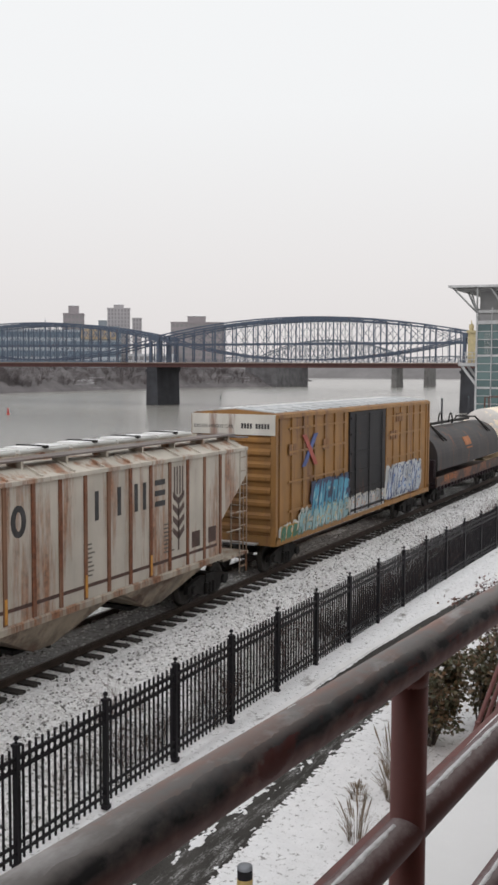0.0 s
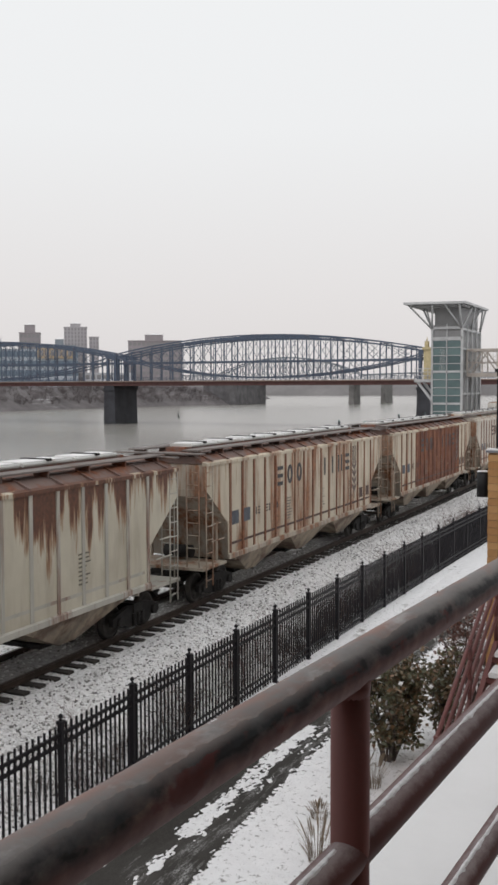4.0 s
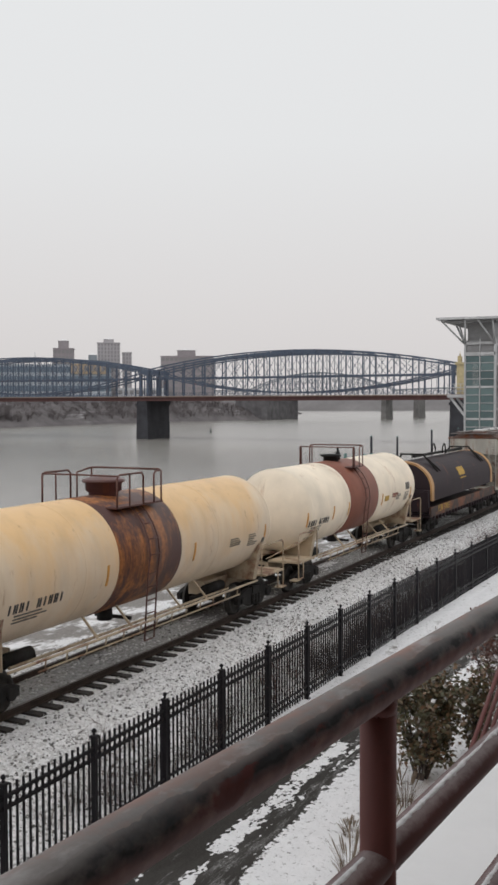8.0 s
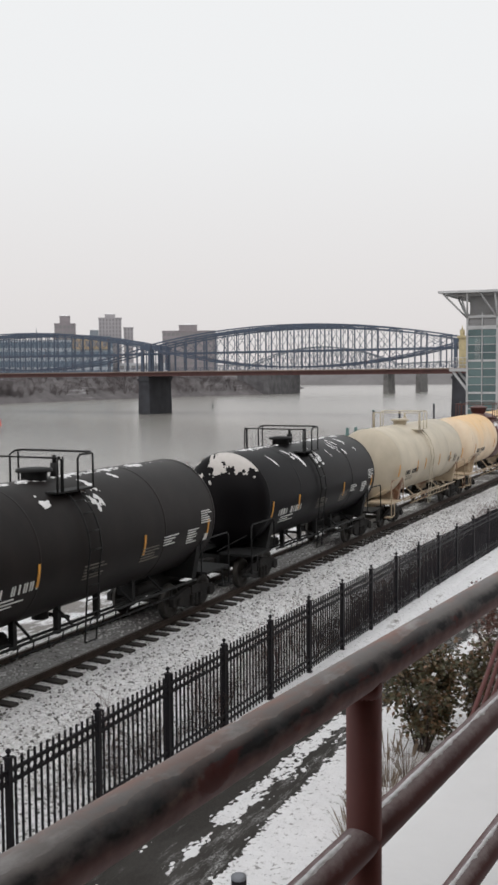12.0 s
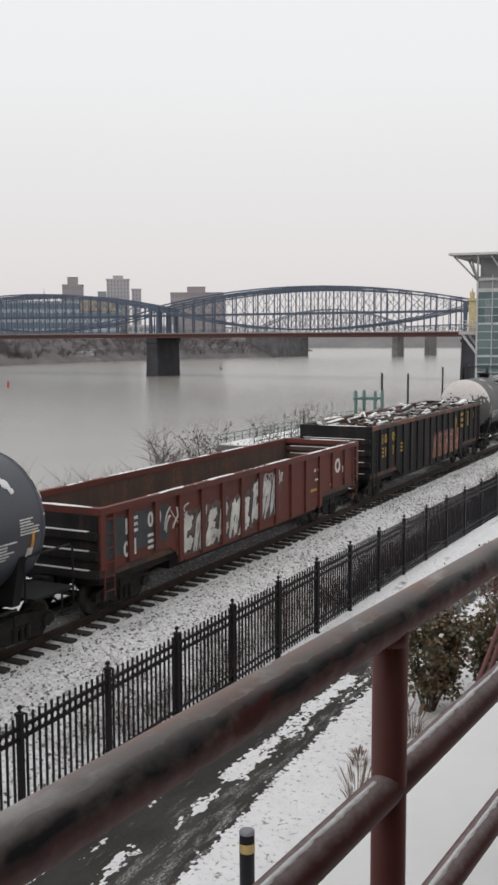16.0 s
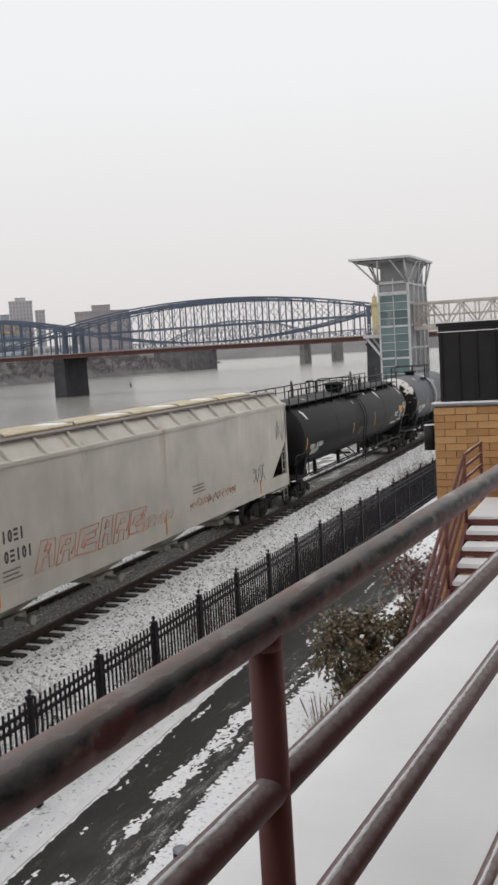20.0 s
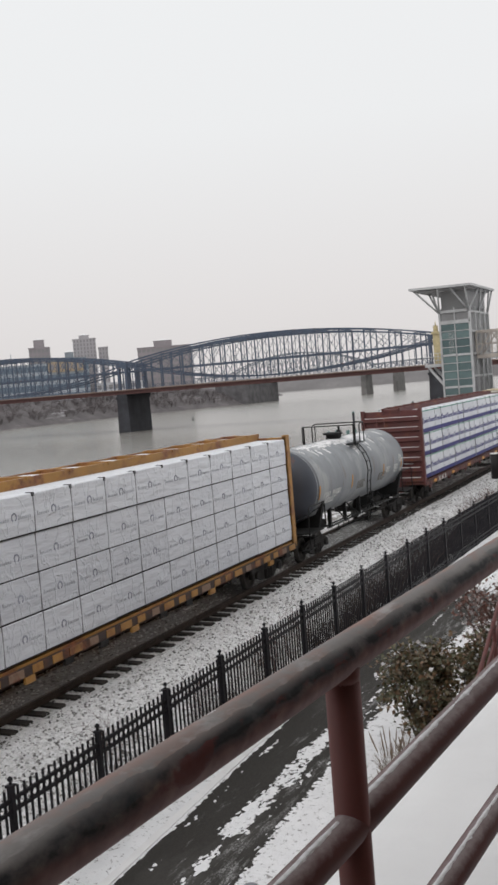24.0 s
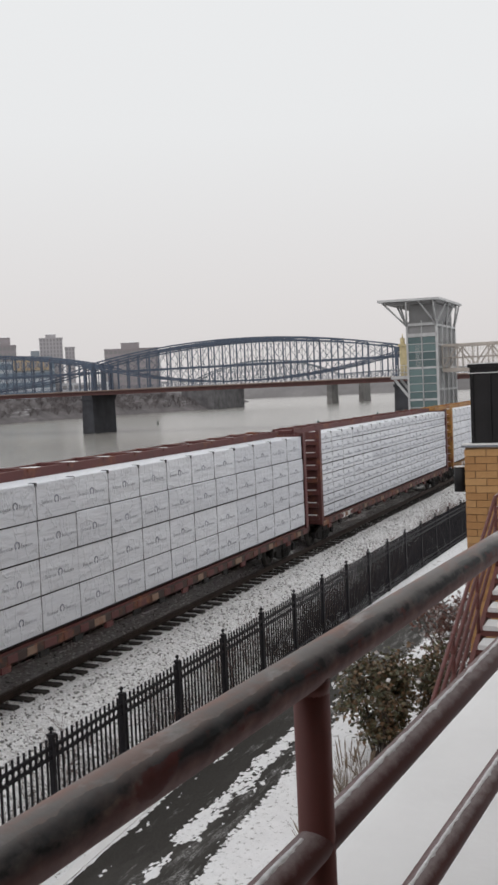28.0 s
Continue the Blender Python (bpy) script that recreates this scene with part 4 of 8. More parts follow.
mb = MB().beam((rail_x(-4) - 0.80, -4, 4.72), (rail_x(12) - 0.80, 12, 4.72), 0.09, 0.28)
part("edge_beam", mb, RAIL_RED, deck, "dark red steel edge beam")
for y in (-3, 3.5, 10):
    for x in (0.3, 4.5):
        part("column", MB().tube((x, y, -0.9), (x, y, 4.61), 0.12, 12), RAIL_RED, deck)

# unseen building added behind the viewer, which closes the deck and shades it
part("edge_kerb", MB().box(1.32, -4, DECK - 0.03, 1.40, 3.4, DECK + 0.12), PIER_PALE, deck)
mb = MB().box(1.40, -4.3, -0.9, 7.0, 3.4, 11.5).box(-2.6, -4.6, -0.9, 1.40, -1.9, 11.5)
slab("wall_behind", mb, plain("dark_brick_wall", (0.13, 0.085, 0.06), 0.9, 0, 0.3, 3, 0.3), "unseen dark brick wall that shades the deck")


def snow_ridge(p, q, r, seed, cover=0.75, off=0.0, gap=(9.0, 9.1)):
    """Snow lying on top of a pipe, with thin and bare stretches and ragged sides."""
    mb, g = MB(), random.Random(seed)
    p, q = Vector(p), Vector(q)
    d = (q - p).normalized()
    side = d.cross(Vector((0, 0, 1))).normalized()
    n = int((q - p).length / 0.012)
    rings = []
    for i in range(n + 1):
        c = p + (q - p) * i / n
        k = max(0.0, min(1.0, (cover + 0.5 * noise.noise((i * 0.05, seed, 0)) + 0.4 * noise.noise((i * 0.21, seed, 5))) * 1.35))
        h = 0.002 + 0.0035 * k
        wl = r * (0.08 + 0.16 * k + 0.10 * noise.noise((i * 0.31, seed, 3)))
        wr = r * (0.10 + 0.20 * k + 0.20 * noise.noise((i * 0.55, seed, 8)) + 0.10 * noise.noise((i * 1.3, seed, 4)))
        if k < 0.12 or gap[0] < c.y < gap[1]:
            wl, wr, h = r * 0.06, r * 0.06, -0.004
        ring = []
        for a in range(9):
            u = -1 + a / 4
            xx = r * off + u * (wl if u < 0 else max(wr, r * 0.05))
            base = math.sqrt(max(0, r * r - min(xx * xx, r * r * 0.98)))
            ring.append(c + side * xx + Vector((0, 0, base - 0.003 + h * (1 - abs(u) ** 4))))
        rings.append(ring)
    return mb.loft(rings, True, False, False)


railing = thing("handrail", "dark red pipe railing with worn grey top and snowy rails", "railing", 0, 0, 0)
R, R_TOP = 0.0265, 0.030
TURN, TIP = -math.atan(RAIL_SLOPE), math.atan(RAIL_FALL)
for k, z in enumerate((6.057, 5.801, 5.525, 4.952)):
    mat = RAIL_DUSTED_LIT if k else RAIL_GREY
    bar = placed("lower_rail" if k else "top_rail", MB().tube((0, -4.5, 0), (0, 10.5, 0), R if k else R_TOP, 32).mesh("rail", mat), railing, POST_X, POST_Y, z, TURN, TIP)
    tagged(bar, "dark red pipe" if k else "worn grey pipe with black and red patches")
    mb = snow_ridge((0, -1.3, 0), (0, 6.5, 0), R, 11 + k, 0.54, 0.0, (-0.05, 0.05)) if k else snow_ridge((0, -1.0, 0), (0, 4.5, 0), R_TOP, 18, -0.10, -0.30)
    part("snow_ridge", mb, FROST, bar, "thin crust of frosty snow")
for y in (-1.15, POST_Y, 3.85, 6.35, 8.85, 11.35):
    x = rail_x(y)
    dz = RAIL_FALL * (y - POST_Y)
    post = part("post", MB().tube((x, y, DECK - 0.03), (x, y, 6.045 + dz), R, 28), RAIL_RED, railing)
    part("weld_collar", MB().tube((x, y, 6.020 + dz), (x, y, 6.040 + dz), R, 24, R * 1.05), RAIL_RED, post)
    part("base_plate", MB().box(x - 0.07, y - 0.07, DECK - 0.03, x + 0.07, y + 0.07, DECK + 0.035), RAIL_RED, post)

# ---- brick building and outdoor stairs ----
BX, BY = -2.69, 13.82
house = thing("brick_building", "buff brick building with black cladding above a snowy ledge", "building", BX, BY, -0.9)
part("wall", MB().box(0.012, 0.012, 0, 9, 12, 6.46), MORTAR, house)
part("upper_storey", MB().box(0.09, 0.09, 6.46, 9, 12, 7.53), PANEL_BLACK, house, "black vertical metal cladding")
part("roof_edge", MB().box(0.065, 0.065, 7.53, 9, 12, 7.575), PANEL_BLACK, house)
part("roof_snow", MB().box(0.07, 0.07, 7.575, 9, 12, 7.588), SNOW, house, "thin line of snow")
part("cladding_trim", MB().box(0.075, 0.075, 7.445, 9, 0.12, 7.455), SNOW, house)
for i in range(9):
    part("cladding_seam", MB().box(0.11 + 0.245 * i, 0.055, 6.48, 0.13 + 0.245 * i, 0.095, 7.44), PANEL_BLACK, house)
part("ledge", MB().box(-0.03, -0.03, 6.425, 9, 0.6, 6.455), TRIM_GREY, house, "grey metal ledge")
part("ledge_snow", MB().chamfer(-0.025, -0.025, 6.455, 9, 0.16, 6.475, 0.006), SNOW, house, "line of snow on the ledge")
BL, BH = 0.305, 0.1016
BRICKS = {}
for r in range(38):
    z = 6.40 - BH * (r + 1)
    for c in range(7):
        x = c * BL - (BL / 2 if r % 2 else 0)
        w = BL - 0.012
        if x < 0:
            x, w = 0.0, BL / 2 - 0.012
        key = round(w, 3)
        if key not in BRICKS:
            BRICKS[key] = MB().box(0, -0.004, 0.005, key, 0.06, BH - 0.005).mesh("brick", BRICK)
        g = random.Random(r * 31 + c)
        placed("brick", BRICKS[key], house, x, g.uniform(-0.001, 0.002), z)
mb = MB()
for r in range(38):
    z = 6.40 - BH * (r + 1)
    for c in range(18):
        y = c * BL + (BL / 2 if r % 2 else 0)
        mb.box(-0.004, y + 0.006, z + 0.005, 0.06, y + BL - 0.006, z + BH - 0.005)
tagged(part("side_bricks", mb, BRICK, house), kind="stuff")
lamp = part("wall_lamp", MB().tube((-0.105, 0.20, 5.79), (-0.105, 0.20, 6.14), 0.088, 24), PANEL_BLACK, house, "dark cylinder wall lamp")
part("lamp_snow", MB().tube((-0.105, 0.20, 6.14), (-0.105, 0.20, 6.152), 0.088, 24, 0.08), SNOW, lamp)
part("lamp_bracket", MB().box(-0.03, 0.15, 5.88, 0.02, 0.25, 6.04), PANEL_BLACK, lamp)

stairs = thing("outdoor_stairs", "dark red steel outdoor stairs with snow on each tread", "stairs", -2.02, 12.2, 0)
TOPZ, RISE, GO, W = 4.25, 0.127, 0.335, 1.38
part("landing", MB().box(0, 0, TOPZ - 0.16, 2.4, 1.5, TOPZ - 0.03), RAIL_RED, stairs)
part("landing_snow", MB().chamfer(0.02, 0.01, TOPZ - 0.03, 2.38, 1.48, TOPZ + 0.004, 0.008), SNOW, stairs)
tread_me = MB().box(0.03, -GO - 0.02, -0.05, W, 0, -0.03).box(0.03, -GO - 0.02, -0.09, W, -GO, -0.03).mesh("tread", RAIL_RED)
crust_me = MB().chamfer(0.05, -GO - 0.015, -0.03, W - 0.02, -0.03, 0.022, 0.012).mesh("tread_snow", SNOW)
steps = 22
part("lower_landing", MB().box(0, -GO * steps - 1.2, TOPZ - RISE * steps - 0.12, W, -GO * steps + GO, TOPZ - RISE * steps - 0.03), RAIL_RED, stairs)
for x in (0.1, W - 0.1):
    part("column", MB().tube((x, -GO * steps - 0.6, -0.9), (x, -GO * steps - 0.6, TOPZ - RISE * steps - 0.1), 0.06, 10), RAIL_RED, stairs)
for i in range(1, steps):
    tr = placed("tread", tread_me, stairs, 0, -GO * (i - 1), TOPZ - RISE * i)
    placed("tread_snow", crust_me, tr, 0, 0, 0)
for x in (0.0, W):
    part("stringer", MB().prism([(0.05, TOPZ - 0.05), (0.05, TOPZ - 0.27), (-GO * steps, TOPZ - RISE * steps - 0.24), (-GO * steps, TOPZ - RISE * steps - 0.02)], "x", x - 0.02, x + 0.03), RAIL_RED, stairs)
for x in (0.0,):
    for h in (0.20, 0.39, 0.58, 0.77):
        part("stair_rail", MB().tube((x, 0.0, TOPZ + h), (x, -GO * steps, TOPZ - RISE * steps + h - 0.06), 0.021, 10), RAIL_RED, stairs)
    for i in range(0, steps, 4):
        part("stair_post", MB().tube((x, -GO * i, TOPZ - RISE * i - 0.1), (x, -GO * i, TOPZ - RISE * i + 0.77), 0.021, 10), RAIL_RED, stairs)
for h in (0.32, 0.47, 0.62, 0.77):
    part("landing_rail", MB().tube((0, 0.0, TOPZ + h), (0.0, 1.35, TOPZ + h), 0.021, 10), RAIL_RED, stairs)
    part("rail_snow", snow_ridge((0, 0.0, TOPZ + h), (0, 1.35, TOPZ + h), 0.021, 31, 0.7), SNOW, stairs)
for y in (0, 1.35):
    part("landing_post", MB().tube((0, y, TOPZ - 0.1), (0, y, TOPZ + 0.79), 0.022, 10), RAIL_RED, stairs)
for x, y in ((0.1, 1.2), (2.2, 1.2), (0.1, 0.1)):
    part("column", MB().tube((x, y, -0.9), (x, y, TOPZ - 0.1), 0.06, 10), RAIL_RED, stairs)

# ---- bollard ----
bol = thing("path_bollard", "black round bollard with a brass reflector band beside the path", "bollard", -5.35, 10.37, -0.57)
part("shaft", MB().spin([(0, 0.095), (0.95, 0.095), (0.975, 0.088), (0.985, 0.07)], 20, "z", caps=True), FENCE_BLACK, bol)
part("reflector_band", MB().spin([(0.72, 0.0965), (0.722, 0.099), (0.838, 0.099), (0.84, 0.0965)], 20, "z"), plain("dull_brass", (0.45, 0.33, 0.13), 0.4, 0.5), bol, "dull brass reflector band")
part("cap", MB().spin([(0.955, 0.097), (0.99, 0.092), (1.0, 0.05), (1.003, 0.001)], 20, "z"), TRIM_GREY, bol)

# ---- planting ----
LEAF = Mat("evergreen_leaf", 0.45)
LEAF.color(LEAF.ramp(LEAF.island(), [(0.0, (0.060, 0.062, 0.034)), (0.42, (0.105, 0.102, 0.055)), (0.65, (0.15, 0.108, 0.062)), (0.935, (0.20, 0.118, 0.068)), (0.95, (0.55, 0.55, 0.56)), (1.0, (0.75, 0.75, 0.76))]))
LEAF = LEAF.m
LEAF_RED = Mat("withered_red_leaf", 0.6)
LEAF_RED.color(LEAF_RED.ramp(LEAF_RED.island(), [(0.0, (0.11, 0.05, 0.04)), (0.7, (0.18, 0.085, 0.065)), (1.0, (0.55, 0.54, 0.54))]))
LEAF_RED = LEAF_RED.m
STRAW = plain("dry_straw", (0.22, 0.165, 0.115), 0.8, 0, 0.35, 6, 0)


def shrub(name, label, x, y, z, h, w, leaves, seed, mat, leaf=0.075, stems=9, category="bush"):
    g = random.Random(seed)
    t = thing(name, label, category, x, y, z)
    wood, crown, ends = MB(), MB(), []
    for i in range(stems):
        a = g.uniform(0, 6.28)
        base = Vector((0.08 * math.cos(a), 0.08 * math.sin(a), 0))
        tip = Vector((w * g.uniform(0.1, 0.5) * math.cos(a), w * g.uniform(0.1, 0.5) * math.sin(a), h * g.uniform(0.55, 0.95)))
        mid = base.lerp(tip, 0.5) + Vector((g.uniform(-1, 1), g.uniform(-1, 1), 0)) * 0.1 * h
        wood.tube(base, mid, 0.028 * h / 2, 6, 0.018 * h / 2, False).tube(mid, tip, 0.018 * h / 2, 5, 0.006, False)
        for _ in range(9):
            u = g.uniform(0.3, 1.0)
            p = mid.lerp(tip, u) if u > 0.5 else base.lerp(mid, u + 0.4)
            q = p + Vector((g.uniform(-1, 1), g.uniform(-1, 1), g.uniform(-0.2, 0.9))) * 0.26 * w
            wood.tube(p, q, 0.008, 4, 0.003, False)
            ends += [p.lerp(q, v) for v in (0.35, 0.6, 0.8, 1.0)]
    tagged(part("branch_work", wood, TWIG, t), kind="stuff")
    for i in range(leaves):
        c = g.choice(ends) + Vector((g.gauss(0, 1), g.gauss(0, 1), g.gauss(0, 1))) * 0.085
        a = Vector((g.uniform(-1, 1), g.uniform(-1, 1), g.uniform(-0.9, 0.35))).normalized()
        b = a.cross(Vector((g.uniform(-1, 1), g.uniform(-1, 1), g.uniform(-1, 1)))).normalized()
        n = a.cross(b)
        l, ww = leaf * g.uniform(0.7, 1.3), leaf * g.uniform(0.30, 0.44)
        crown.add([c, c + a * l * 0.45 + b * ww + n * 0.012, c + a * l, c + a * l * 0.45 - b * ww + n * 0.012], [(0, 1, 2), (0, 2, 3)])
    if leaves:
        tagged(part("foliage", crown, mat, t), kind="stuff")
    return t


shrub("evergreen_bush", "evergreen bush with olive and browned leaves holding flecks of snow", -5.2, 17.6, -0.57, 2.05, 1.45, 5200, 21, LEAF, 0.10, 16)
shrub("evergreen_bush", "smaller evergreen bush with olive leaves beside the stairs", -4.55, 18.9, -0.57, 1.9, 0.9, 1700, 14, LEAF, 0.10, 9)
shrub("withered_bush", "low bush with withered red-brown leaves and snow flecks", -5.0, 23.0, -0.57, 1.9, 2.4, 1500, 5, LEAF_RED, 0.10, 14)
shrub("bare_shrub", "leafless brown shrub beside the stairs", -3.95, 20.1, -0.57, 2.3, 2.2, 260, 6, LEAF_RED, 0.08, 18)
shrub("withered_bush", "low bush with withered red-brown leaves beside the path", -5.75, 31.6, -0.57, 1.0, 1.5, 260, 8, LEAF_RED, 0.10, 12)


SEED = plain("dry_seed_head", (0.15, 0.10, 0.08), 0.9, 0, 0.4, 8, 0)


def weed(x, y, z, h, seed, heads=True):
    """A tall dead weed with branching stalks and seed heads."""
    g = random.Random(seed)
    t = thing("dead_weed", "tall dead brown weed with dry seed heads on the river bank", "weed", x, y, z, group="dead weeds on the river bank")
    st, hd = MB(), MB()
    for i in range(11):
        a, lean = g.uniform(0, 6.28), g.uniform(0.08, 0.5)
        tip = Vector((lean * h * math.cos(a), lean * h * math.sin(a), h * g.uniform(0.65, 1)))
        st.tube((0, 0, -0.2), tip, 0.016, 5, 0.006, False)
        for _ in range(6):
            p = tip * g.uniform(0.45, 1)
            q = p + Vector((g.uniform(-1, 1), g.uniform(-1, 1), g.uniform(0.3, 1))) * 0.22 * h
            st.tube(p, q, 0.01, 4, 0.005, False)
            if heads:
                for _ in range(1):
                    c = q + Vector((g.gauss(0, 1), g.gauss(0, 1), g.gauss(0, 0.6))) * 0.045 * h
                    hd.spin([(-0.016 * h, 0.004), (0, 0.016 * h), (0.014 * h, 0.004)], 5, "z")
                    hd.shift(*c, start=len(hd.v) - 15)
    tagged(part("stalk_work", st, TWIG, t), kind="stuff")
    if heads:
        tagged(part("seed_cluster", hd, SEED, t), kind="stuff")


TWIG_DARK = plain("dark_dead_stems", (0.045, 0.033, 0.030), 0.9, 0, 0.5, 2, 0)
weed(-22.3, 37.3, -0.7, 4.0, 1, False)
weed(-22.9, 36.2, -0.7, 3.4, 7, False)
weed(-22.2, 39.0, -0.7, 3.3, 2)
weed(-22.0, 45.5, -0.7, 3.4, 3, False)
weed(-21.8, 49.0, -0.7, 3.6, 4)
brush("bank_brush", "thin leafless brush along the near river bank", 60, lambda g: (g.uniform(-25, -20.5), g.choice([g.uniform(26, 40), g.uniform(40, 58)]), -0.9), TWIG, 12, 7, (1.4, 3.0), 0.012)
WEED_RED = plain("reddish_dry_weeds", (0.13, 0.075, 0.066), 0.9, 0, 0.4, 3, 0)
DRY_WEED = plain("dry_brown_weeds", (0.078, 0.050, 0.036), 0.9, 0, 0.5, 0.8, 0)
brush("fence_weeds", "dry brown weeds and dead grass along the picket fence", 430, lambda g: (g.uniform(-10.1, -9.15), 12 + 54 * g.random() ** 0.7, -0.58), DRY_WEED, 13, 8, (0.3, 1.15), 0.008)
brush("fence_thicket", "dark belt of dead stems behind the picket fence", 260, lambda g: (g.uniform(-9.75, -9.2), 23 + 30 * g.random(), -0.55), TWIG_DARK, 23, 10, (0.25, 0.75), 0.010)
brush("ballast_weeds", "reddish dry weeds growing from the ballast", 70, lambda g: (g.uniform(-10.7, -9.3), g.uniform(14, 50), -0.5), WEED_RED, 14, 12, (0.5, 1.35), 0.007)


def grass_tuft(x, y, z, h, n, seed):
    g = random.Random(seed)
    t = thing("ornamental_grass", "clump of tall dry straw-coloured ornamental grass in snow", "grass clump", x, y, z, group="grass clumps by the deck")
    mb = MB()
    for i in range(n):
        a, lean, hh = g.uniform(0, 6.28), g.uniform(0.05, 0.55), h * g.uniform(0.5, 1)
        pts = [Vector((0.12 * math.cos(a), 0.12 * math.sin(a), 0))]
        for k in range(1, 5):
            u = k / 4
            pts.append(Vector((math.cos(a) * (0.12 + lean * hh * u * u), math.sin(a) * (0.12 + lean * hh * u * u), hh * u * (1 - 0.25 * lean * u))))
        w = Vector((-math.sin(a), math.cos(a), 0))
        mb.loft([[p - w * 0.0045 * (1 - 0.8 * i / 4), p + w * 0.0045 * (1 - 0.8 * i / 4), p + Vector((0.002, 0.002, 0.004))] for i, p in enumerate(pts)], True, False)
    tagged(part("blade_clump", mb, STRAW, t), kind="stuff")
    plume = MB()
    for i in range(14):
        a, lean = g.uniform(0, 6.28), g.uniform(0.15, 0.45)
        q = Vector((math.cos(a) * lean * h, math.sin(a) * lean * h, h * g.uniform(0.9, 1.15)))
        plume.tube(q * 0.72, q, 0.006, 5, 0.012, False).tube(q, q * 1.14, 0.012, 5, 0.002, False)
    tagged(part("plume_cluster", plume, STRAW, t), kind="stuff")


for k, (x, y, h) in enumerate(((-5.50, 16.5, 0.78), (-5.30, 17.0, 0.62), (-5.23, 13.92, 0.66), (-5.2, 15.6, 0.6), (-5.75, 15.4, 0.3))):
    grass_tuft(x * 0.959, y * 0.959, -0.57, h, 90, 40 + k)

# ---- the train ----
TRAIN = []          # (thing, place of its middle along the track at the clip's start)
YELLOW_STRIP = plain("yellow_reflector", (0.60, 0.28, 0.045), 0.5, 0, 0.2, 6)
LETTER_DARK = plain("dark_lettering", (0.045, 0.043, 0.045), 0.7, 0, 0.4, 5, 0)
MARK_BROWN = plain("brown_marker_paint", (0.085, 0.045, 0.035), 0.7, 0, 0.5, 3, 0)
LETTER_FADED = plain("faded_print", (0.15, 0.135, 0.115), 0.7, 0, 0.4, 5, 0)
LETTER_WHITE = plain("pale_lettering", (0.62, 0.62, 0.60), 0.7, 0, 0.25, 5, 0)
LETTER_YELLOW = plain("yellow_lettering", (0.46, 0.28, 0.05), 0.7, 0, 0.25, 5, 0)
LETTER_BLUE = plain("blue_print", (0.022, 0.020, 0.15), 0.6, 0, 0.2, 5, 0)
PRINT_BLUEGREY = plain("blue_grey_print", (0.27, 0.28, 0.33), 0.6, 0, 0.5, 3, 0)
PRINT_PALE = plain("faint_grey_print", (0.42, 0.43, 0.47), 0.6, 0, 0.4, 3, 0)
SILL_GRIME = painted("grimy_sill", (0.045, 0.026, 0.022), 0.4, False, 0.4, 0.75)
POCKET_TAN = painted("worn_tan_pocket", (0.25, 0.16, 0.11), 0.4, False, 0.4, 0.7)
LETTER_GREY = plain("grey_print", (0.36, 0.37, 0.40), 0.6, 0, 0.2, 5, 0)
STRAP = plain("grey_strap", (0.20, 0.20, 0.21), 0.6, 0, 0.2, 5, 0)
GREEN_PRINT = plain("green_print", (0.06, 0.26, 0.19), 0.6, 0, 0.2, 5, 0)
HALF = 1.52

axle = MB().tube((-0.95, 0, 0.43), (0.95, 0, 0.43), 0.075, 10)
for s in (-1, 1):
    k = len(axle.v)
    axle.spin([(s * 0.69, 0.49), (s * 0.715, 0.455), (s * 0.80, 0.445), (s * 0.81, 0.36), (s * 0.77, 0.33), (s * 0.77, 0.14), (s * 0.82, 0.10)], 28, "x", caps=True)
    axle.shift(0, 0, 0.445, k)
AXLE_ME = axle.mesh("wheelset", WHEEL)
SIDE_ME = {}
for s in (-1, 1):
    x0, x1 = sorted((s * 0.93, s * 1.07))
    fr = MB()
    fr.prism([(-1.15, 0.36), (-1.02, 0.33), (-0.72, 0.36), (-0.42, 0.20), (0.42, 0.20), (0.72, 0.36), (1.02, 0.33), (1.15, 0.36), (1.15, 0.56), (0.85, 0.66), (0.45, 0.74), (-0.45, 0.74), (-0.85, 0.66), (-1.15, 0.56)], "x", x0, x1)
    for y in (-0.85, 0.85):
        fr.tube((s * 1.0, y, 0.45), (s * 1.15, y, 0.45), 0.13, 12)
    SIDE_ME[s] = fr.mesh("side_frame", STEEL_DARK)
sp = MB().spin([(0.22 + 0.011 * k, 0.075 if k % 4 < 2 else 0.055) for k in range(30)], 10, "z", caps=True).shift(1.09, 0, 0)
SPRING_ME = sp.mesh("spring", STEEL_DARK)
BOLSTER_ME = MB().box(-1.1, -0.2, 0.45, 1.1, 0.2, 0.78).tube((0, 0, 0.78), (0, 0, 0.95), 0.25, 12).mesh("truck", STEEL_DARK)
COUPLER_ME = MB().box(-0.12, -0.5, 0.68, 0.12, 0.35, 0.95).box(-0.2, 0.3, 0.62, 0.2, 0.55, 1.02).tube((0.35, 0, 0.8), (0.32, 0.5, 0.45), 0.03, 6).mesh("coupler", STEEL_DARK)


def truck(car, y):
    t = placed("truck", BOLSTER_ME, car, 0, y, 0)
    for s in (-1, 1):
        placed("side_frame", SIDE_ME[s], t, 0, 0, 0)
    for dy in (-0.85, 0.85):
        placed("wheelset", AXLE_ME, t, 0, dy, 0)
    for y, turn in ((-0.2, 0), (0, 0), (0.2, 0), (-0.2, math.pi), (0, math.pi), (0.2, math.pi)):
        placed("spring", SPRING_ME, t, 0, y, 0, turn)


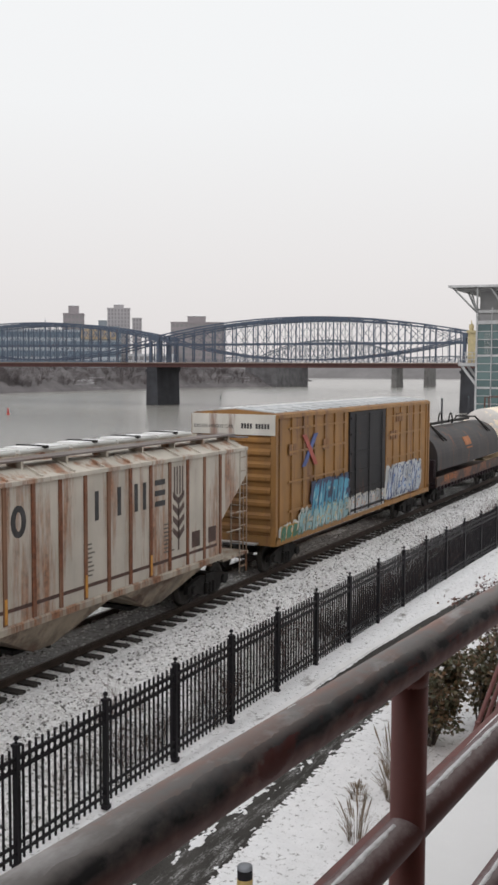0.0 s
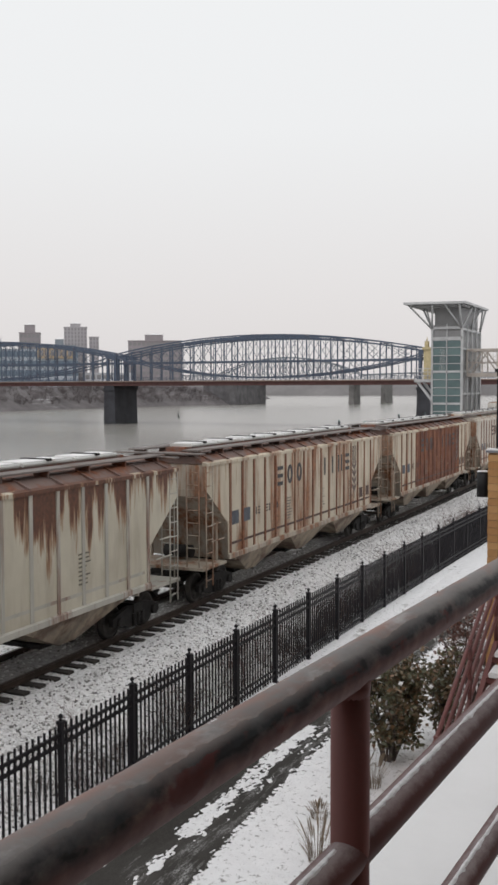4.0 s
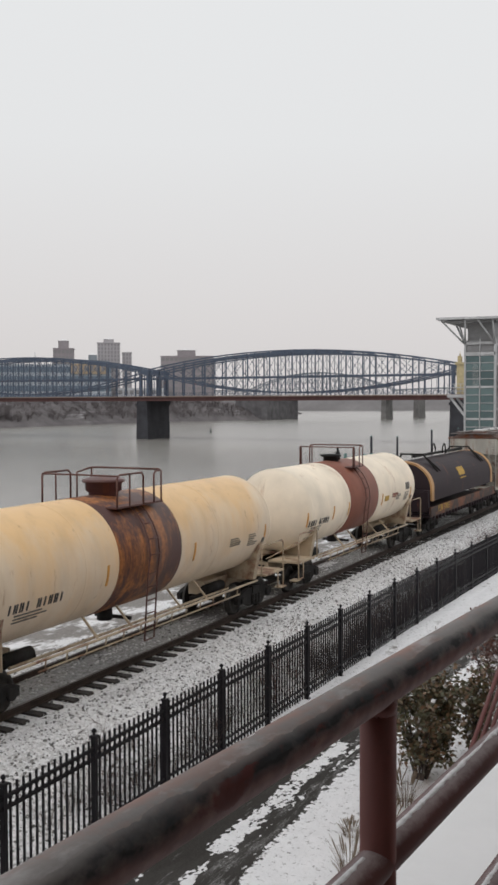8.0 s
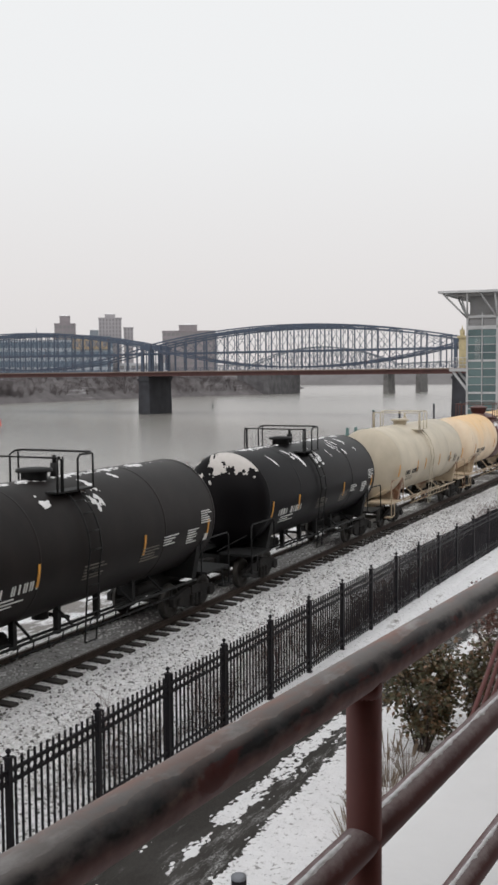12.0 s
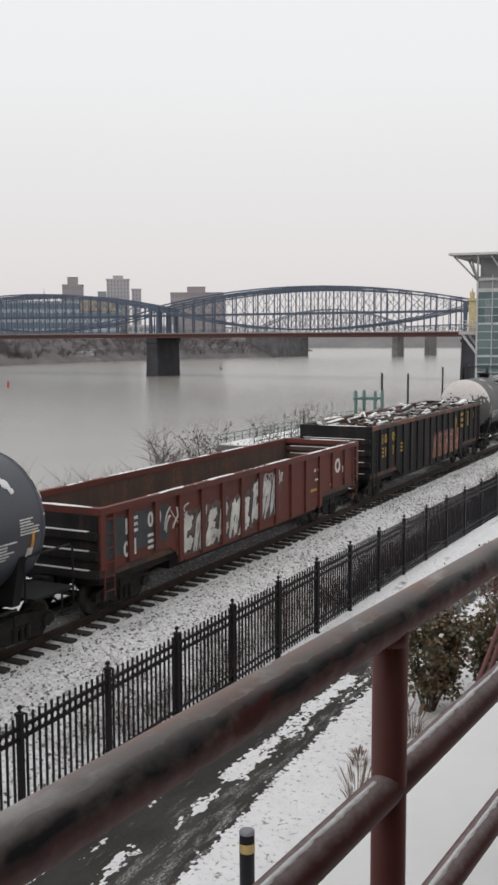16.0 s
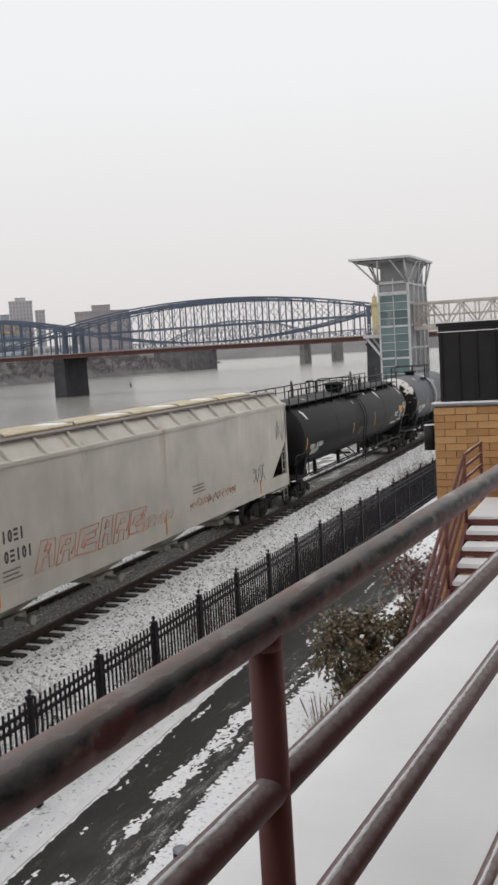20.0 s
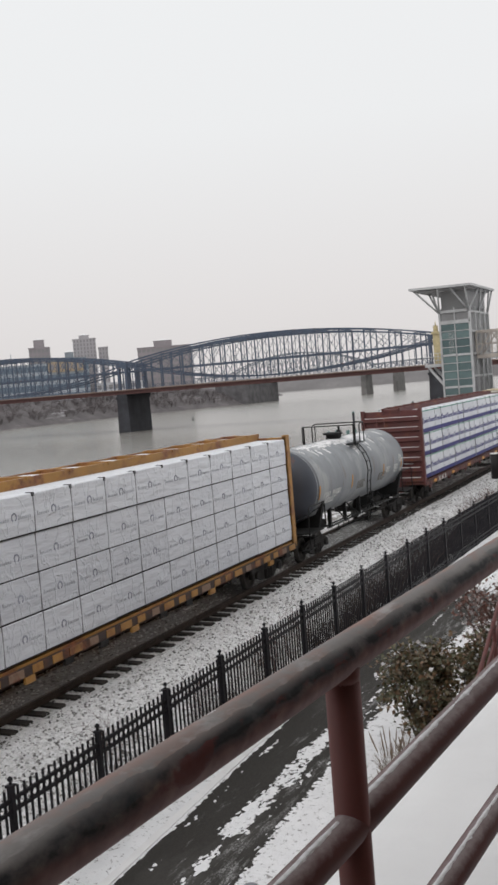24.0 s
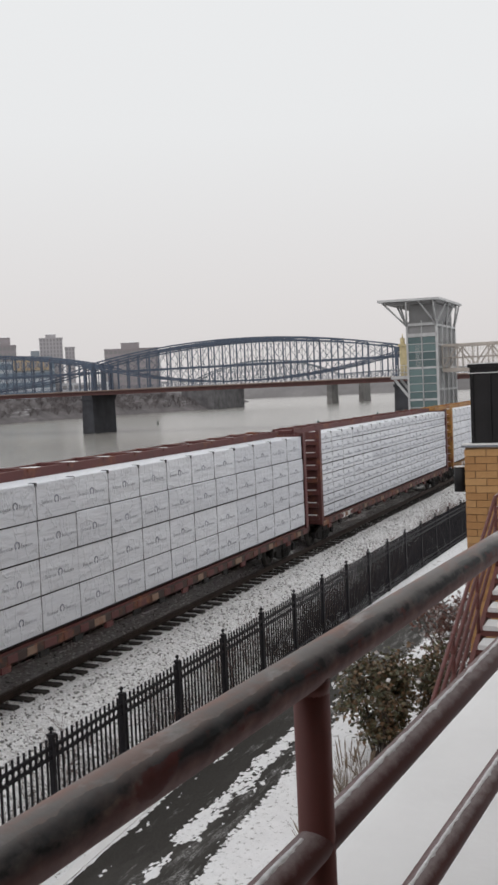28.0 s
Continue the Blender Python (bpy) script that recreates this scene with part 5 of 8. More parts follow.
def railcar(name, label, front, rear, base, inset=1.9):
    """A car between two coupling points: an Empty on the rails, its trucks, couplers and their places."""
    mid, L = (front + rear) / 2, front - rear
    car = thing(name, label, "railcar", XC, mid, 0, group="cars of the passing freight train")
    TRAIN.append((car, mid))
    for s in (-1, 1):
        truck(car, s * (L / 2 - base))
        placed("coupler", COUPLER_ME, car, 0, s * (L / 2 - 0.45), 0, 0 if s > 0 else math.pi)
    return car, L


def letters(car, x, y0, z, h, text, mat, name="lettering", pitch=0.8, thick=0.006, label="", rows=1, face=1):
    """Block shapes of the size and rhythm of painted letters, on a side that looks towards +x."""
    mb = MB()
    w = h * pitch
    for r in range(rows):
        zz = z - r * h * 1.5
        for i, c in enumerate(text):
            if c == " ":
                continue
            y = y0 - 0.0 + (i * w)
            a, b, s = y + w * 0.12, y + w * 0.82, h * 0.2
            bx = lambda ya, za, yb, zb: mb.box(x - 0.02, ya, zz + za, x + thick, yb, zz + zb)
            if c == "I":
                bx((a + b) / 2 - s / 2, 0, (a + b) / 2 + s / 2, h)
            elif c == "=":
                for q in (0, 0.4, 0.8):
                    bx(a, h * q, b, h * (q + 0.2))
            elif c == "O":
                cy, cz, ry, rz = (a + b) / 2, zz + h / 2, (b - a) / 2, h / 2
                mb.loft([[(x + e, cy + (ry - q) * math.cos(t), cz + (rz - q) * math.sin(t)) for e, q in ((-0.02, 0), (thick, 0), (thick, s), (-0.02, s))] for t in [2 * math.pi * v / 20 for v in range(21)]], False, False)
            else:
                bx(a, 0, b, h)
    if mb.v:
        return tagged(part(name, mb, mat, car, label), kind="stuff")


def small_print(car, x, y, z, w, h, mat, seed=0, name="stencil"):
    mb, g = MB(), random.Random(seed)
    n = max(2, int(h / 0.09))
    for i in range(n):
        ww = w * g.uniform(0.55, 1)
        mb.box(x - 0.01, y, z - i * h / n - 0.035, x + 0.005, y + ww, z - i * h / n)
    return tagged(part(name, mb, mat, car), kind="stuff")


def strip(car, x, y, z, h=0.55, w=0.09, mat=None):
    return part("reflector_strip", MB().box(x - 0.01, y - w / 2, z, x + 0.008, y + w / 2, z + h), mat or YELLOW_STRIP, car)


def ladder(car, x, y, z0, z1, w, mat, n=6, axis="y"):
    mb = MB()
    for s in (-1, 1):
        p = (x, y + s * w / 2) if axis == "y" else (x + s * w / 2, y)
        mb.tube((*p, z0), (*p, z1), 0.022, 6)
    for i in range(n):
        z = z0 + (z1 - z0) * (i + 0.5) / n
        a, b = ((x, y - w / 2), (x, y + w / 2)) if axis == "y" else ((x - w / 2, y), (x + w / 2, y))
        mb.tube((*a, z), (*b, z), 0.016, 6)
    return part("ladder", mb, mat, car)


def snow_heap(car, x, y, z, sx, sy, h, seed, name="snow_patch"):
    """A low ragged cushion of snow."""
    g, mb, n = random.Random(seed), MB(), 18
    rings = []
    for k, (rr, zz) in enumerate(((1.0, -0.02), (0.92, 0.5), (0.6, 0.9), (0.15, 1.0))):
        rings.append([(x + sx * rr * math.cos(a) * (1 + 0.35 * noise.noise((math.cos(a) * 2, math.sin(a) * 2, seed))), y + sy * rr * math.sin(a) * (1 + 0.35 * noise.noise((math.cos(a) * 2, math.sin(a) * 2, seed + 4))), z + h * zz) for a in [2 * math.pi * i / n for i in range(n)]])
    return part(name, mb.loft(rings, True, True), SNOW, car)


GRAFFITI = {}


def spray(col):
    if col not in GRAFFITI:
        GRAFFITI[col] = plain("spray_paint_%d" % len(GRAFFITI), col, 0.6, 0, 0.35, 1.2, 0)
    return GRAFFITI[col]


def graffiti(car, x, ya, yb, za, zb, cols, seed, name="graffiti", wide=0.62):
    """Sprayed swollen letters: a cloud behind, filled bodies with stems and bowls, an outline and hollows."""
    g = random.Random(seed)
    n = max(3, int((yb - ya) / (wide * (zb - za)) + 0.5))
    w, h = (yb - ya) / n, zb - za
    lays = [MB() for _ in range(4)]

    def blob(lay, cy, cz, ry, rz, depth, lean=0.15, rough=0.14, m=22):
        ph = g.uniform(0, 50)
        pts = []
        for j in range(m):
            a = 2 * math.pi * j / m
            k = 1 + rough * noise.noise((2.2 * math.cos(a), 2.2 * math.sin(a), ph)) * 2.2
            c, q = math.cos(a), math.sin(a)
            sq = (abs(c) ** 3 + abs(q) ** 3) ** (-1 / 3)
            y, z = cy + ry * k * c * sq, cz + rz * k * q * sq
            pts.append((y + lean * (z - cz), min(zb + 0.12, max(za - 0.02, z))))
        lay.prism(pts, "x", x - 0.02, x + depth)

    step = 0
    for i in range(n):
        c, mid = ya + w * (i + 0.5), za + h * g.uniform(0.46, 0.54)
        blob(lays[0], c, mid, w * 0.72, h * 0.60, 0.002 + 0.0003 * (i % 5), 0.1, 0.3)
        kind = g.randrange(4)
        bits = [(c - w * 0.22, mid, w * 0.17, h * 0.46)]
        if kind in (0, 1):
            bits.append((c + w * 0.20, mid, w * 0.16, h * 0.46))
        if kind in (1, 2, 3):
            bits.append((c + w * 0.05, mid + h * 0.28, w * 0.34, h * 0.17))
        if kind in (2, 3):
            bits.append((c + w * 0.06, mid - h * 0.26, w * 0.34, h * 0.17))
        if kind in (0, 3):
            bits.append((c, mid, w * 0.30, h * 0.13))
        for cy, cz, ry, rz in bits:
            step += 1
            e = 0.0004 * (step % 6)
            blob(lays[1], cy, cz, ry + 0.045 * h, rz + 0.045 * h, 0.006 + e, 0.30, 0.26)
        for cy, cz, ry, rz in bits:
            step += 1
            e = 0.0004 * (step % 6)
            blob(lays[2], cy, cz, ry, rz, 0.010 + e, 0.30, 0.28)
            if g.random() < 0.6:
                blob(lays[3], cy + g.uniform(-0.3, 0.3) * ry, cz + g.uniform(-0.4, 0.4) * rz, ry * 0.35, rz * 0.3, 0.014 + e, 0.3, 0.3, 12)
    order = list(cols) + [cols[-1]] * (4 - len(cols))
    for lay, col in zip(lays, order):
        tagged(part(name, lay, spray(col), car, "sprayed graffiti"), kind="stuff")


def scrawl(car, x, ya, yb, za, zb, col, seed, width=0.024, name="graffiti", label="sprayed scrawl"):
    """Line letters: bent strokes sprayed one after the other."""
    g, mb = random.Random(seed), MB()
    h, y = zb - za, ya
    while y < yb:
        w = h * g.uniform(0.45, 0.8)
        for _ in range(g.randrange(2, 4)):
            y0, y1 = y + w * g.uniform(0, 0.3), y + w * g.uniform(0.6, 1.0)
            z0, z1 = za + h * g.uniform(0, 0.35), za + h * g.uniform(0.6, 1.0)
            if g.random() < 0.5:
                z0, z1 = z1, z0
            bow = g.uniform(-0.45, 0.45) * w
            pts = [(x, y0 + (y1 - y0) * u + bow * math.sin(math.pi * u), z0 + (z1 - z0) * u + 0.5 * bow * math.sin(2 * math.pi * u)) for u in [k / 7 for k in range(8)]]
            mb.pipe(pts, width * g.uniform(0.7, 1.1), 5)
        y += w * g.uniform(0.8, 1.05)
    tagged(part(name, mb, spray(col), car, label), kind="stuff")


def outline_tag(car, x, ya, yb, za, zb, col, seed, width, label):
    """Slanting block letters sprayed as outlines, each with a bar or a hollow."""
    g, mb = random.Random(seed), MB()
    h, y = zb - za, ya
    while y < yb:
        w = h * g.uniform(0.75, 1.25)
        kind, z0, z1 = g.randrange(4), za + h * g.uniform(0, 0.15), zb - h * g.uniform(0, 0.2)
        d = z1 - z0
        p = lambda u, v: (x, y + w * u + 0.35 * v * d, z0 + v * d)
        rim = [(0, 0), (0.28, 0), (0.34, 0.4), (0.62, 0.42), (0.66, 0), (0.92, 0.03), (0.86, 0.96), (0.1, 1.0)] if kind < 2 else [(0, 0.04), (0.9, 0), (0.88, 0.28), (0.34, 0.3), (0.34, 0.46), (0.8, 0.5), (0.78, 0.7), (0.3, 0.7), (0.9, 0.76), (0.92, 1.0), (0.04, 0.97)]
        mb.pipe([p(u + g.uniform(-0.03, 0.03), v + g.uniform(-0.03, 0.03)) for u, v in rim + rim[:1]], width, 5)
        if kind < 2:
            mb.pipe([p(u, v) for u, v in ((0.36, 0.6), (0.62, 0.62), (0.6, 0.8), (0.36, 0.78), (0.36, 0.6))], width * 0.8, 5)
        for _ in range(2 if width > 0.012 else 0):
            u, v = g.uniform(0.1, 0.8), g.uniform(0.1, 0.6)
            mb.pipe([p(u, v), p(u + 0.12, v + 0.3)], width * 1.4, 5)
        y += w * 1.02
    tagged(part("graffiti", mb, spray(col), car, label), kind="stuff")


def crust(car, xyz, way, f, mat, name="snow_crust", label="thin crust of wind-blown snow", thick=0.012):
    """Snow on a curved surface given as arrays of places and outward ways: it lies where f is above 0."""
    p = xyz + way * np.clip(thick * f * 1.4, -0.012, thick)[..., None]
    n, m8 = f.shape
    idx = np.arange(n * m8).reshape(n, m8)
    keep = np.maximum(np.maximum(f[:-1, :-1], f[1:, :-1]), np.maximum(f[:-1, 1:], f[1:, 1:])) > 0.0
    quads = np.stack([idx[:-1, :-1], idx[:-1, 1:], idx[1:, 1:], idx[1:, :-1]], -1)[keep]
    if not len(quads):
        return
    used, back = np.unique(quads, return_inverse=True)
    me = bpy.data.meshes.new(name)
    me.from_pydata(p.reshape(-1, 3)[used].tolist(), [], back.reshape(-1, 4).tolist())
    me.polygons.foreach_set("use_smooth", [True] * len(me.polygons))
    me.materials.append(mat)
    tagged(part(name, me, mat, car, label), kind="stuff")


def shell(r, y0, y1, n=44, head=0.55, zc=0.0, seg=10):
    """A tank shell with domed heads."""
    prof = []
    for i in range(seg + 1):
        a = math.pi / 2 * i / seg
        prof.append((y0 - head * math.cos(a), max(0.002, r * math.sin(a))))
    for i in range(seg + 1):
        a = math.pi / 2 * (1 - i / seg)
        prof.append((y1 + head * math.cos(a), max(0.002, r * math.sin(a))))
    mb = MB().spin(prof, n, "y")
    return mb.shift(0, 0, zc)


def tank_car(label, front, rear, body, band=None, trim=None, r=1.44, zc=2.70, marks=LETTER_DARK, rail_mat=None, hatch=None, hatch_big=False, snow=0, head_snow=0, end_rails=True, long_rail=False, ladder_at=0.0, num=True, strips=True, end_trim=None, at=None, extra=(), end_head=None, smear=(), walk_half=0.70, gate=(-0.55, 0.05), strip_at=(), num_at=1.3):
    car, L = railcar("tank_car", label, front, rear, 2.15)
    trim = trim or body
    rail_mat = rail_mat or trim
    y1 = L / 2 - 1.35
    part("tank", shell(r, -y1 + 0.5, y1 - 0.5, 52, 0.6, zc), body, car)
    for y in (-y1 + 0.5, y1 - 0.5, -y1 * 0.45, y1 * 0.45):
        part("weld_seam", MB().spin([(y - 0.03, r + 0.001), (y - 0.015, r + 0.008), (y + 0.015, r + 0.008), (y + 0.03, r + 0.001)], 52, "y").shift(0, 0, zc), body, car)
    if band:
        b0, b1, bm = band
        part("band", MB().spin([(b0, r - 0.01), (b0 + 0.01, r + 0.012), (b1 - 0.01, r + 0.012), (b1, r - 0.01)], 52, "y").shift(0, 0, zc), bm, car, "painted band round the tank")
    yc = at if at is not None else (band[0] + band[1]) / 2 if band else -0.4
    # running gear and sills
    for s in (-1, 1):
        ye = s * (L / 2 - 0.75)
        sill = part("stub_sill", MB().box(-0.28, min(ye, s * (y1 - 2.6)), 0.72, 0.28, max(ye, s * (y1 - 2.6)), 1.12), trim, car)
        part("saddle", MB().prism([(-1.15, 1.0), (1.15, 1.0), (1.38, zc - 0.55), (1.05, zc - 1.05), (0, zc - r - 0.02), (-1.05, zc - 1.05), (-1.38, zc - 0.55)], "y", s * (y1 - 1.0) - 0.12, s * (y1 - 1.0) + 0.12), trim, car)
        part("end_platform", MB().box(-1.42, min(ye, s * (y1 - 0.75)), 1.06, 1.42, max(ye, s * (y1 - 0.75)), 1.12), trim, car)
        if end_rails:
            mb = MB()
            for sx in (-1, 1):
                mb.pipe([(sx * 1.40, s * (y1 - 1.0), 1.1), (sx * 1.40, s * (y1 - 1.0), 1.95), (sx * 1.40, s * (y1 - 0.9), 2.05), (sx * 1.40, ye - s * 0.1, 2.05), (sx * 1.40, ye, 1.95), (sx * 1.40, ye, 0.55)], 0.024, 8)
                mb.tube((sx * 1.40, ye, 0.55), (sx * 1.40, ye - s * 0.4, 0.55), 0.022, 6).tube((sx * 1.40, ye - s * 0.4, 0.55), (sx * 1.40, ye - s * 0.4, 1.1), 0.022, 6)
                mb.tube((sx * 1.40, s * (y1 - 1.0), 1.95), (sx * 0.2, ye, 1.15), 0.02, 6)
            part("end_handrail", mb, trim, car)
            part("step", MB().box(1.15, ye - 0.2, 0.5, 1.42, ye + 0.2, 0.54), trim, car)
        part("brake_gear", MB().tube((0.5, s * (y1 - 3.0), 0.95), (0.5, s * (y1 - 2.0), 0.95), 0.16, 10).box(0.2, s * (y1 - 3.4), 0.7, 0.35, s * (y1 - 1.6), 0.8), STEEL_DARK, car)
    part("side_rail", MB().tube((1.36, -L / 2 + 2.6, 1.02), (1.36, L / 2 - 2.6, 1.02), 0.035, 8).tube((-1.36, -L / 2 + 2.6, 1.02), (-1.36, L / 2 - 2.6, 1.02), 0.035, 8), trim, car)
    rods = MB().tube((1.30, -y1 + 2.3, 0.78), (1.30, y1 - 2.3, 0.78), 0.022, 6).tube((0.75, -y1 + 2.0, 0.86), (0.75, y1 - 2.0, 0.86), 0.035, 6)
    for i in range(13):
        y = -y1 + 2.5 + (2 * y1 - 5.0) * i / 12
        rods.tube((1.30, y, 0.78), (1.34, y, 1.02), 0.018, 5)
        if i % 3 == 1 and trim is DARK_RAIL:
            rods.box(0.70, y - 0.06, 0.74, 0.84, y + 0.06, zc - r + 0.30)
    tagged(part("brake_rigging", rods, trim, car), kind="stuff")
    for y in (-2.6, -1.2, 1.2, 2.6):
        part("rail_bracket", MB().beam((1.36, y, 1.02), (0.9, y, zc - r + 0.25), 0.04, 0.05), trim, car)
    part("bottom_outlet", MB().tube((0, yc, 0.92), (0, yc, zc - r + 0.05), 0.2, 14).tube((-0.5, yc + 0.3, 0.95), (0.6, yc + 0.3, 0.95), 0.05, 8), STEEL_DARK, car)
    # fittings on top
    hm = hatch or trim
    top = zc + r
    if hatch_big:
        man = part("manway", MB().spin([(top - 0.15, 0.38), (top + 0.06, 0.38), (top + 0.10, 0.46), (top + 0.30, 0.47), (top + 0.31, 0.54), (top + 0.38, 0.54), (top + 0.40, 0.47), (top + 0.46, 0.28), (top + 0.48, 0.001)], 24, "z").shift(0, yc, 0), hm, car, "round fittings housing")
    else:
        man = part("manway", MB().spin([(top - 0.12, 0.30), (top + 0.16, 0.30), (top + 0.17, 0.42), (top + 0.24, 0.42), (top + 0.27, 0.2), (top + 0.28, 0.001)], 20, "z").shift(0, yc - 0.1, 0), hm, car, "bolted manway cover")
        part("valve", MB().tube((0, yc + 0.65, top - 0.1), (0, yc + 0.65, top + 0.32), 0.10, 10).tube((0, yc + 0.65, top + 0.32), (0, yc + 0.65, top + 0.5), 0.05, 8), hm, man)
    # platform with railings
    w, a = 1.12, walk_half
    g0, g1 = gate
    for sx in (-1, 1):
        part("platform", MB().box(*[f for pr in [sorted((sx * 0.62, sx * w))] for f in (pr[0], yc - a, top - 0.24, pr[1], yc + a, top - 0.20)]), rail_mat, car)
        part("platform_bracket", MB().box(sx * 0.8 - 0.03, yc - 0.8, top - 0.45, sx * 0.8 + 0.03, yc - 0.74, top - 0.24).box(sx * 0.8 - 0.03, yc + 0.74, top - 0.45, sx * 0.8 + 0.03, yc + 0.8, top - 0.24), rail_mat, car)
    for sx in (-1, 1):
        loop = [(sx * w, yc - a, top - 0.22), (sx * w, yc - a, top + 0.50), (sx * w, yc - a + 0.10, top + 0.58), (sx * w, yc + g0 - 0.10, top + 0.58), (sx * w, yc + g0, top + 0.50), (sx * w, yc + g0, top - 0.22)]
        part("safety_railing", MB().pipe(loop, 0.026, 8).tube((sx * w, yc - 0.5, top - 0.22), (sx * w, yc - 0.5, top + 0.58), 0.022, 6), rail_mat, car)
    back = MB()
    back.pipe([(w, yc + g1, top - 0.22), (w, yc + g1, top + 0.50), (w, yc + g1 + 0.10, top + 0.58), (w, yc + a - 0.12, top + 0.58), (w - 0.12, yc + a, top + 0.60), (-w + 0.12, yc + a, top + 0.60), (-w, yc + a - 0.12, top + 0.58), (-w, yc + 0.4, top + 0.5), (-w, yc + 0.4, top - 0.2)], 0.026, 8)
    back.tube((w - 0.03, yc + a - 0.03, top + 0.58), (w - 0.03, yc + a - 0.03, top - 0.22), 0.024, 6).tube((-w + 0.03, yc + a - 0.03, top + 0.58), (-w + 0.03, yc + a - 0.03, top - 0.22), 0.024, 6)
    part("cross_rail", MB().tube((-w, yc - a, top + 0.56), (w, yc - a, top + 0.56), 0.022, 6), rail_mat, car)
    part("end_railing", back, rail_mat, car)
    # ladder that follows the shell
    mb = MB()
    arc = [(r + 0.10) * 1.0]
    pts = lambda dy: [((r + 0.09) * math.cos(t), yc + ladder_at + dy, zc + (r + 0.09) * math.sin(t)) for t in [math.radians(d) for d in (-18, 0, 15, 30, 42, 52)]]
    for dy in (-0.22, 0.22):
        mb.pipe([(r * 0.93, yc + ladder_at + dy, 0.55)] + pts(dy), 0.022, 6)
    pa, pb = [(r * 0.93, yc + ladder_at - 0.22, 0.55)] + pts(-0.22), [(r * 0.93, yc + ladder_at + 0.22, 0.55)] + pts(0.22)
    for p, q in zip(pa, pb):
        mb.tube(p, q, 0.016, 6)
    for k in range(1, 5):
        u = k / 5
        mb.tube(Vector(pa[0]).lerp(Vector(pa[1]), u), Vector(pb[0]).lerp(Vector(pb[1]), u), 0.016, 6)
    part("ladder", mb, rail_mat, car)
    # markings follow the bulge of the shell, set on slightly raised plates
    def on(y, ang, h, w_, mat, name, sheet=None):
        mb2 = sheet or MB()
        rings = []
        for d in range(5):
            t = math.radians(ang) + (d / 4 - 0.5) * h / r
            rings.append([((r + e) * math.cos(t), yy, zc + (r + e) * math.sin(t)) for e, yy in ((-0.01, y - w_ / 2), (0.016, y - w_ / 2), (0.016, y + w_ / 2), (-0.01, y + w_ / 2))])
        mb2.loft(rings, False, True)
        return mb2 if sheet else part(name, mb2, mat, car)
    if strips:
        for y in strip_at or (-y1 + 0.75, -1.9 + yc, 2.2 + yc, y1 - 0.8):
            on(y, -10, 0.5, 0.07, YELLOW_STRIP, "reflector_strip")
    if num:
        bars = MB()
        y0 = -y1 + num_at
        for i in range(10):
            if i != 4:
                for dy in (-0.045, 0.03) if i % 3 else (-0.01,):
                    bars.loft([[((r + e) * math.cos(t), y0 + 0.19 * i + dy + q, zc + (r + e) * math.sin(t)) for e, q in ((-0.01, -0.02), (0.014, -0.02), (0.014, 0.02), (-0.01, 0.02))] for t in [math.radians(-17) + (d / 4 - 0.5) * 0.21 / r for d in range(5)]], False, True)
        tagged(part("lettering", bars, marks, car), kind="stuff")
        faded = LETTER_FADED if marks is LETTER_DARK else marks
        g2 = random.Random(int(rear))
        blocks = [(y0 + 0.2, 1.2, 3, -24, 3.4, faded), (y1 - 3.1, 0.75, 4, -8, 2.6, faded), (y1 - 1.9, 0.6, 6, -8, 2.6, faded)]
        if marks is not LETTER_DARK:
            blocks += [(y1 - 1.2, 0.6, 6, 8, 2.3, LETTER_WHITE), (y1 - 4.1, 1.0, 5, -14, 3.0, LETTER_FADED), (-0.9, 1.0, 5, -14, 3.0, LETTER_FADED)]
        for c0, wide, rows_, ang, gap, m_ in blocks:
            w_ = wide * g2.uniform(0.6, 1.0)
            print_ = on(c0 + w_ / 2, ang, 0.028, w_, m_, "", MB().box(0, 0, zc, 0.01, 0.01, zc + 0.01))
            for i in range(1, rows_):
                w_ = wide * g2.uniform(0.5, 1.0)
                on(c0 + w_ / 2, ang - gap * i, 0.028, w_, m_, "", print_)
            tagged(part("stencil", print_, m_, car), kind="stuff")
        on(y1 - 0.85, -20, 0.20, 0.16, faded, "placard")
    for y, ang, h_, w_, m_ in extra:
        on(y, ang, h_, w_, m_, "placard")
    if end_trim:
        for y in (-y1 + 0.45, y1 - 0.45):
            part("end_ring", MB().spin([(y - 0.11, r - 0.01), (y - 0.1, r + 0.014), (y + 0.1, r + 0.014), (y + 0.11, r - 0.01)], 52, "y").shift(0, 0, zc), end_trim, car)
    # snow on the shell: short runs from the crown downwards, and smears
    g = random.Random(int(front * 7))
    seed = int(abs(front)) % 97
    if snow or smear:
        yy, aa = np.meshgrid(np.arange(-y1 + 0.6, y1 - 0.6, 0.022), np.radians(np.arange(8, 96, 0.9)), indexing="ij")
        fray = 0.6 * ragged(yy * 9, aa * 14, seed, 3) + 0.35 * ragged(yy * 2.5, aa * 5, seed + 5)
        f = np.full(yy.shape, -3.0)
        for i in range(snow * 2):
            y, t0, ln, wd = g.uniform(-y1 + 0.8, y1 - 0.8), math.radians(g.uniform(38, 80)), math.radians(g.uniform(4, 13)), g.uniform(0.03, 0.11)
            f = np.maximum(f, 0.75 - ((yy - y - 0.5 * (t0 - aa)) / wd) ** 2 - ((aa - t0) / ln) ** 2 + fray)
        for y0, ye, a0, a1, cover in smear:
            ec, eh = (y0 + ye) / 2, (ye - y0) / 2
            ac, ah = math.radians((a0 + a1) / 2), math.radians((a1 - a0) / 2)
            f = np.maximum(f, cover + 0.4 - ((yy - ec) / eh) ** 6 - ((aa - ac) / ah) ** 2 + 1.3 * fray)
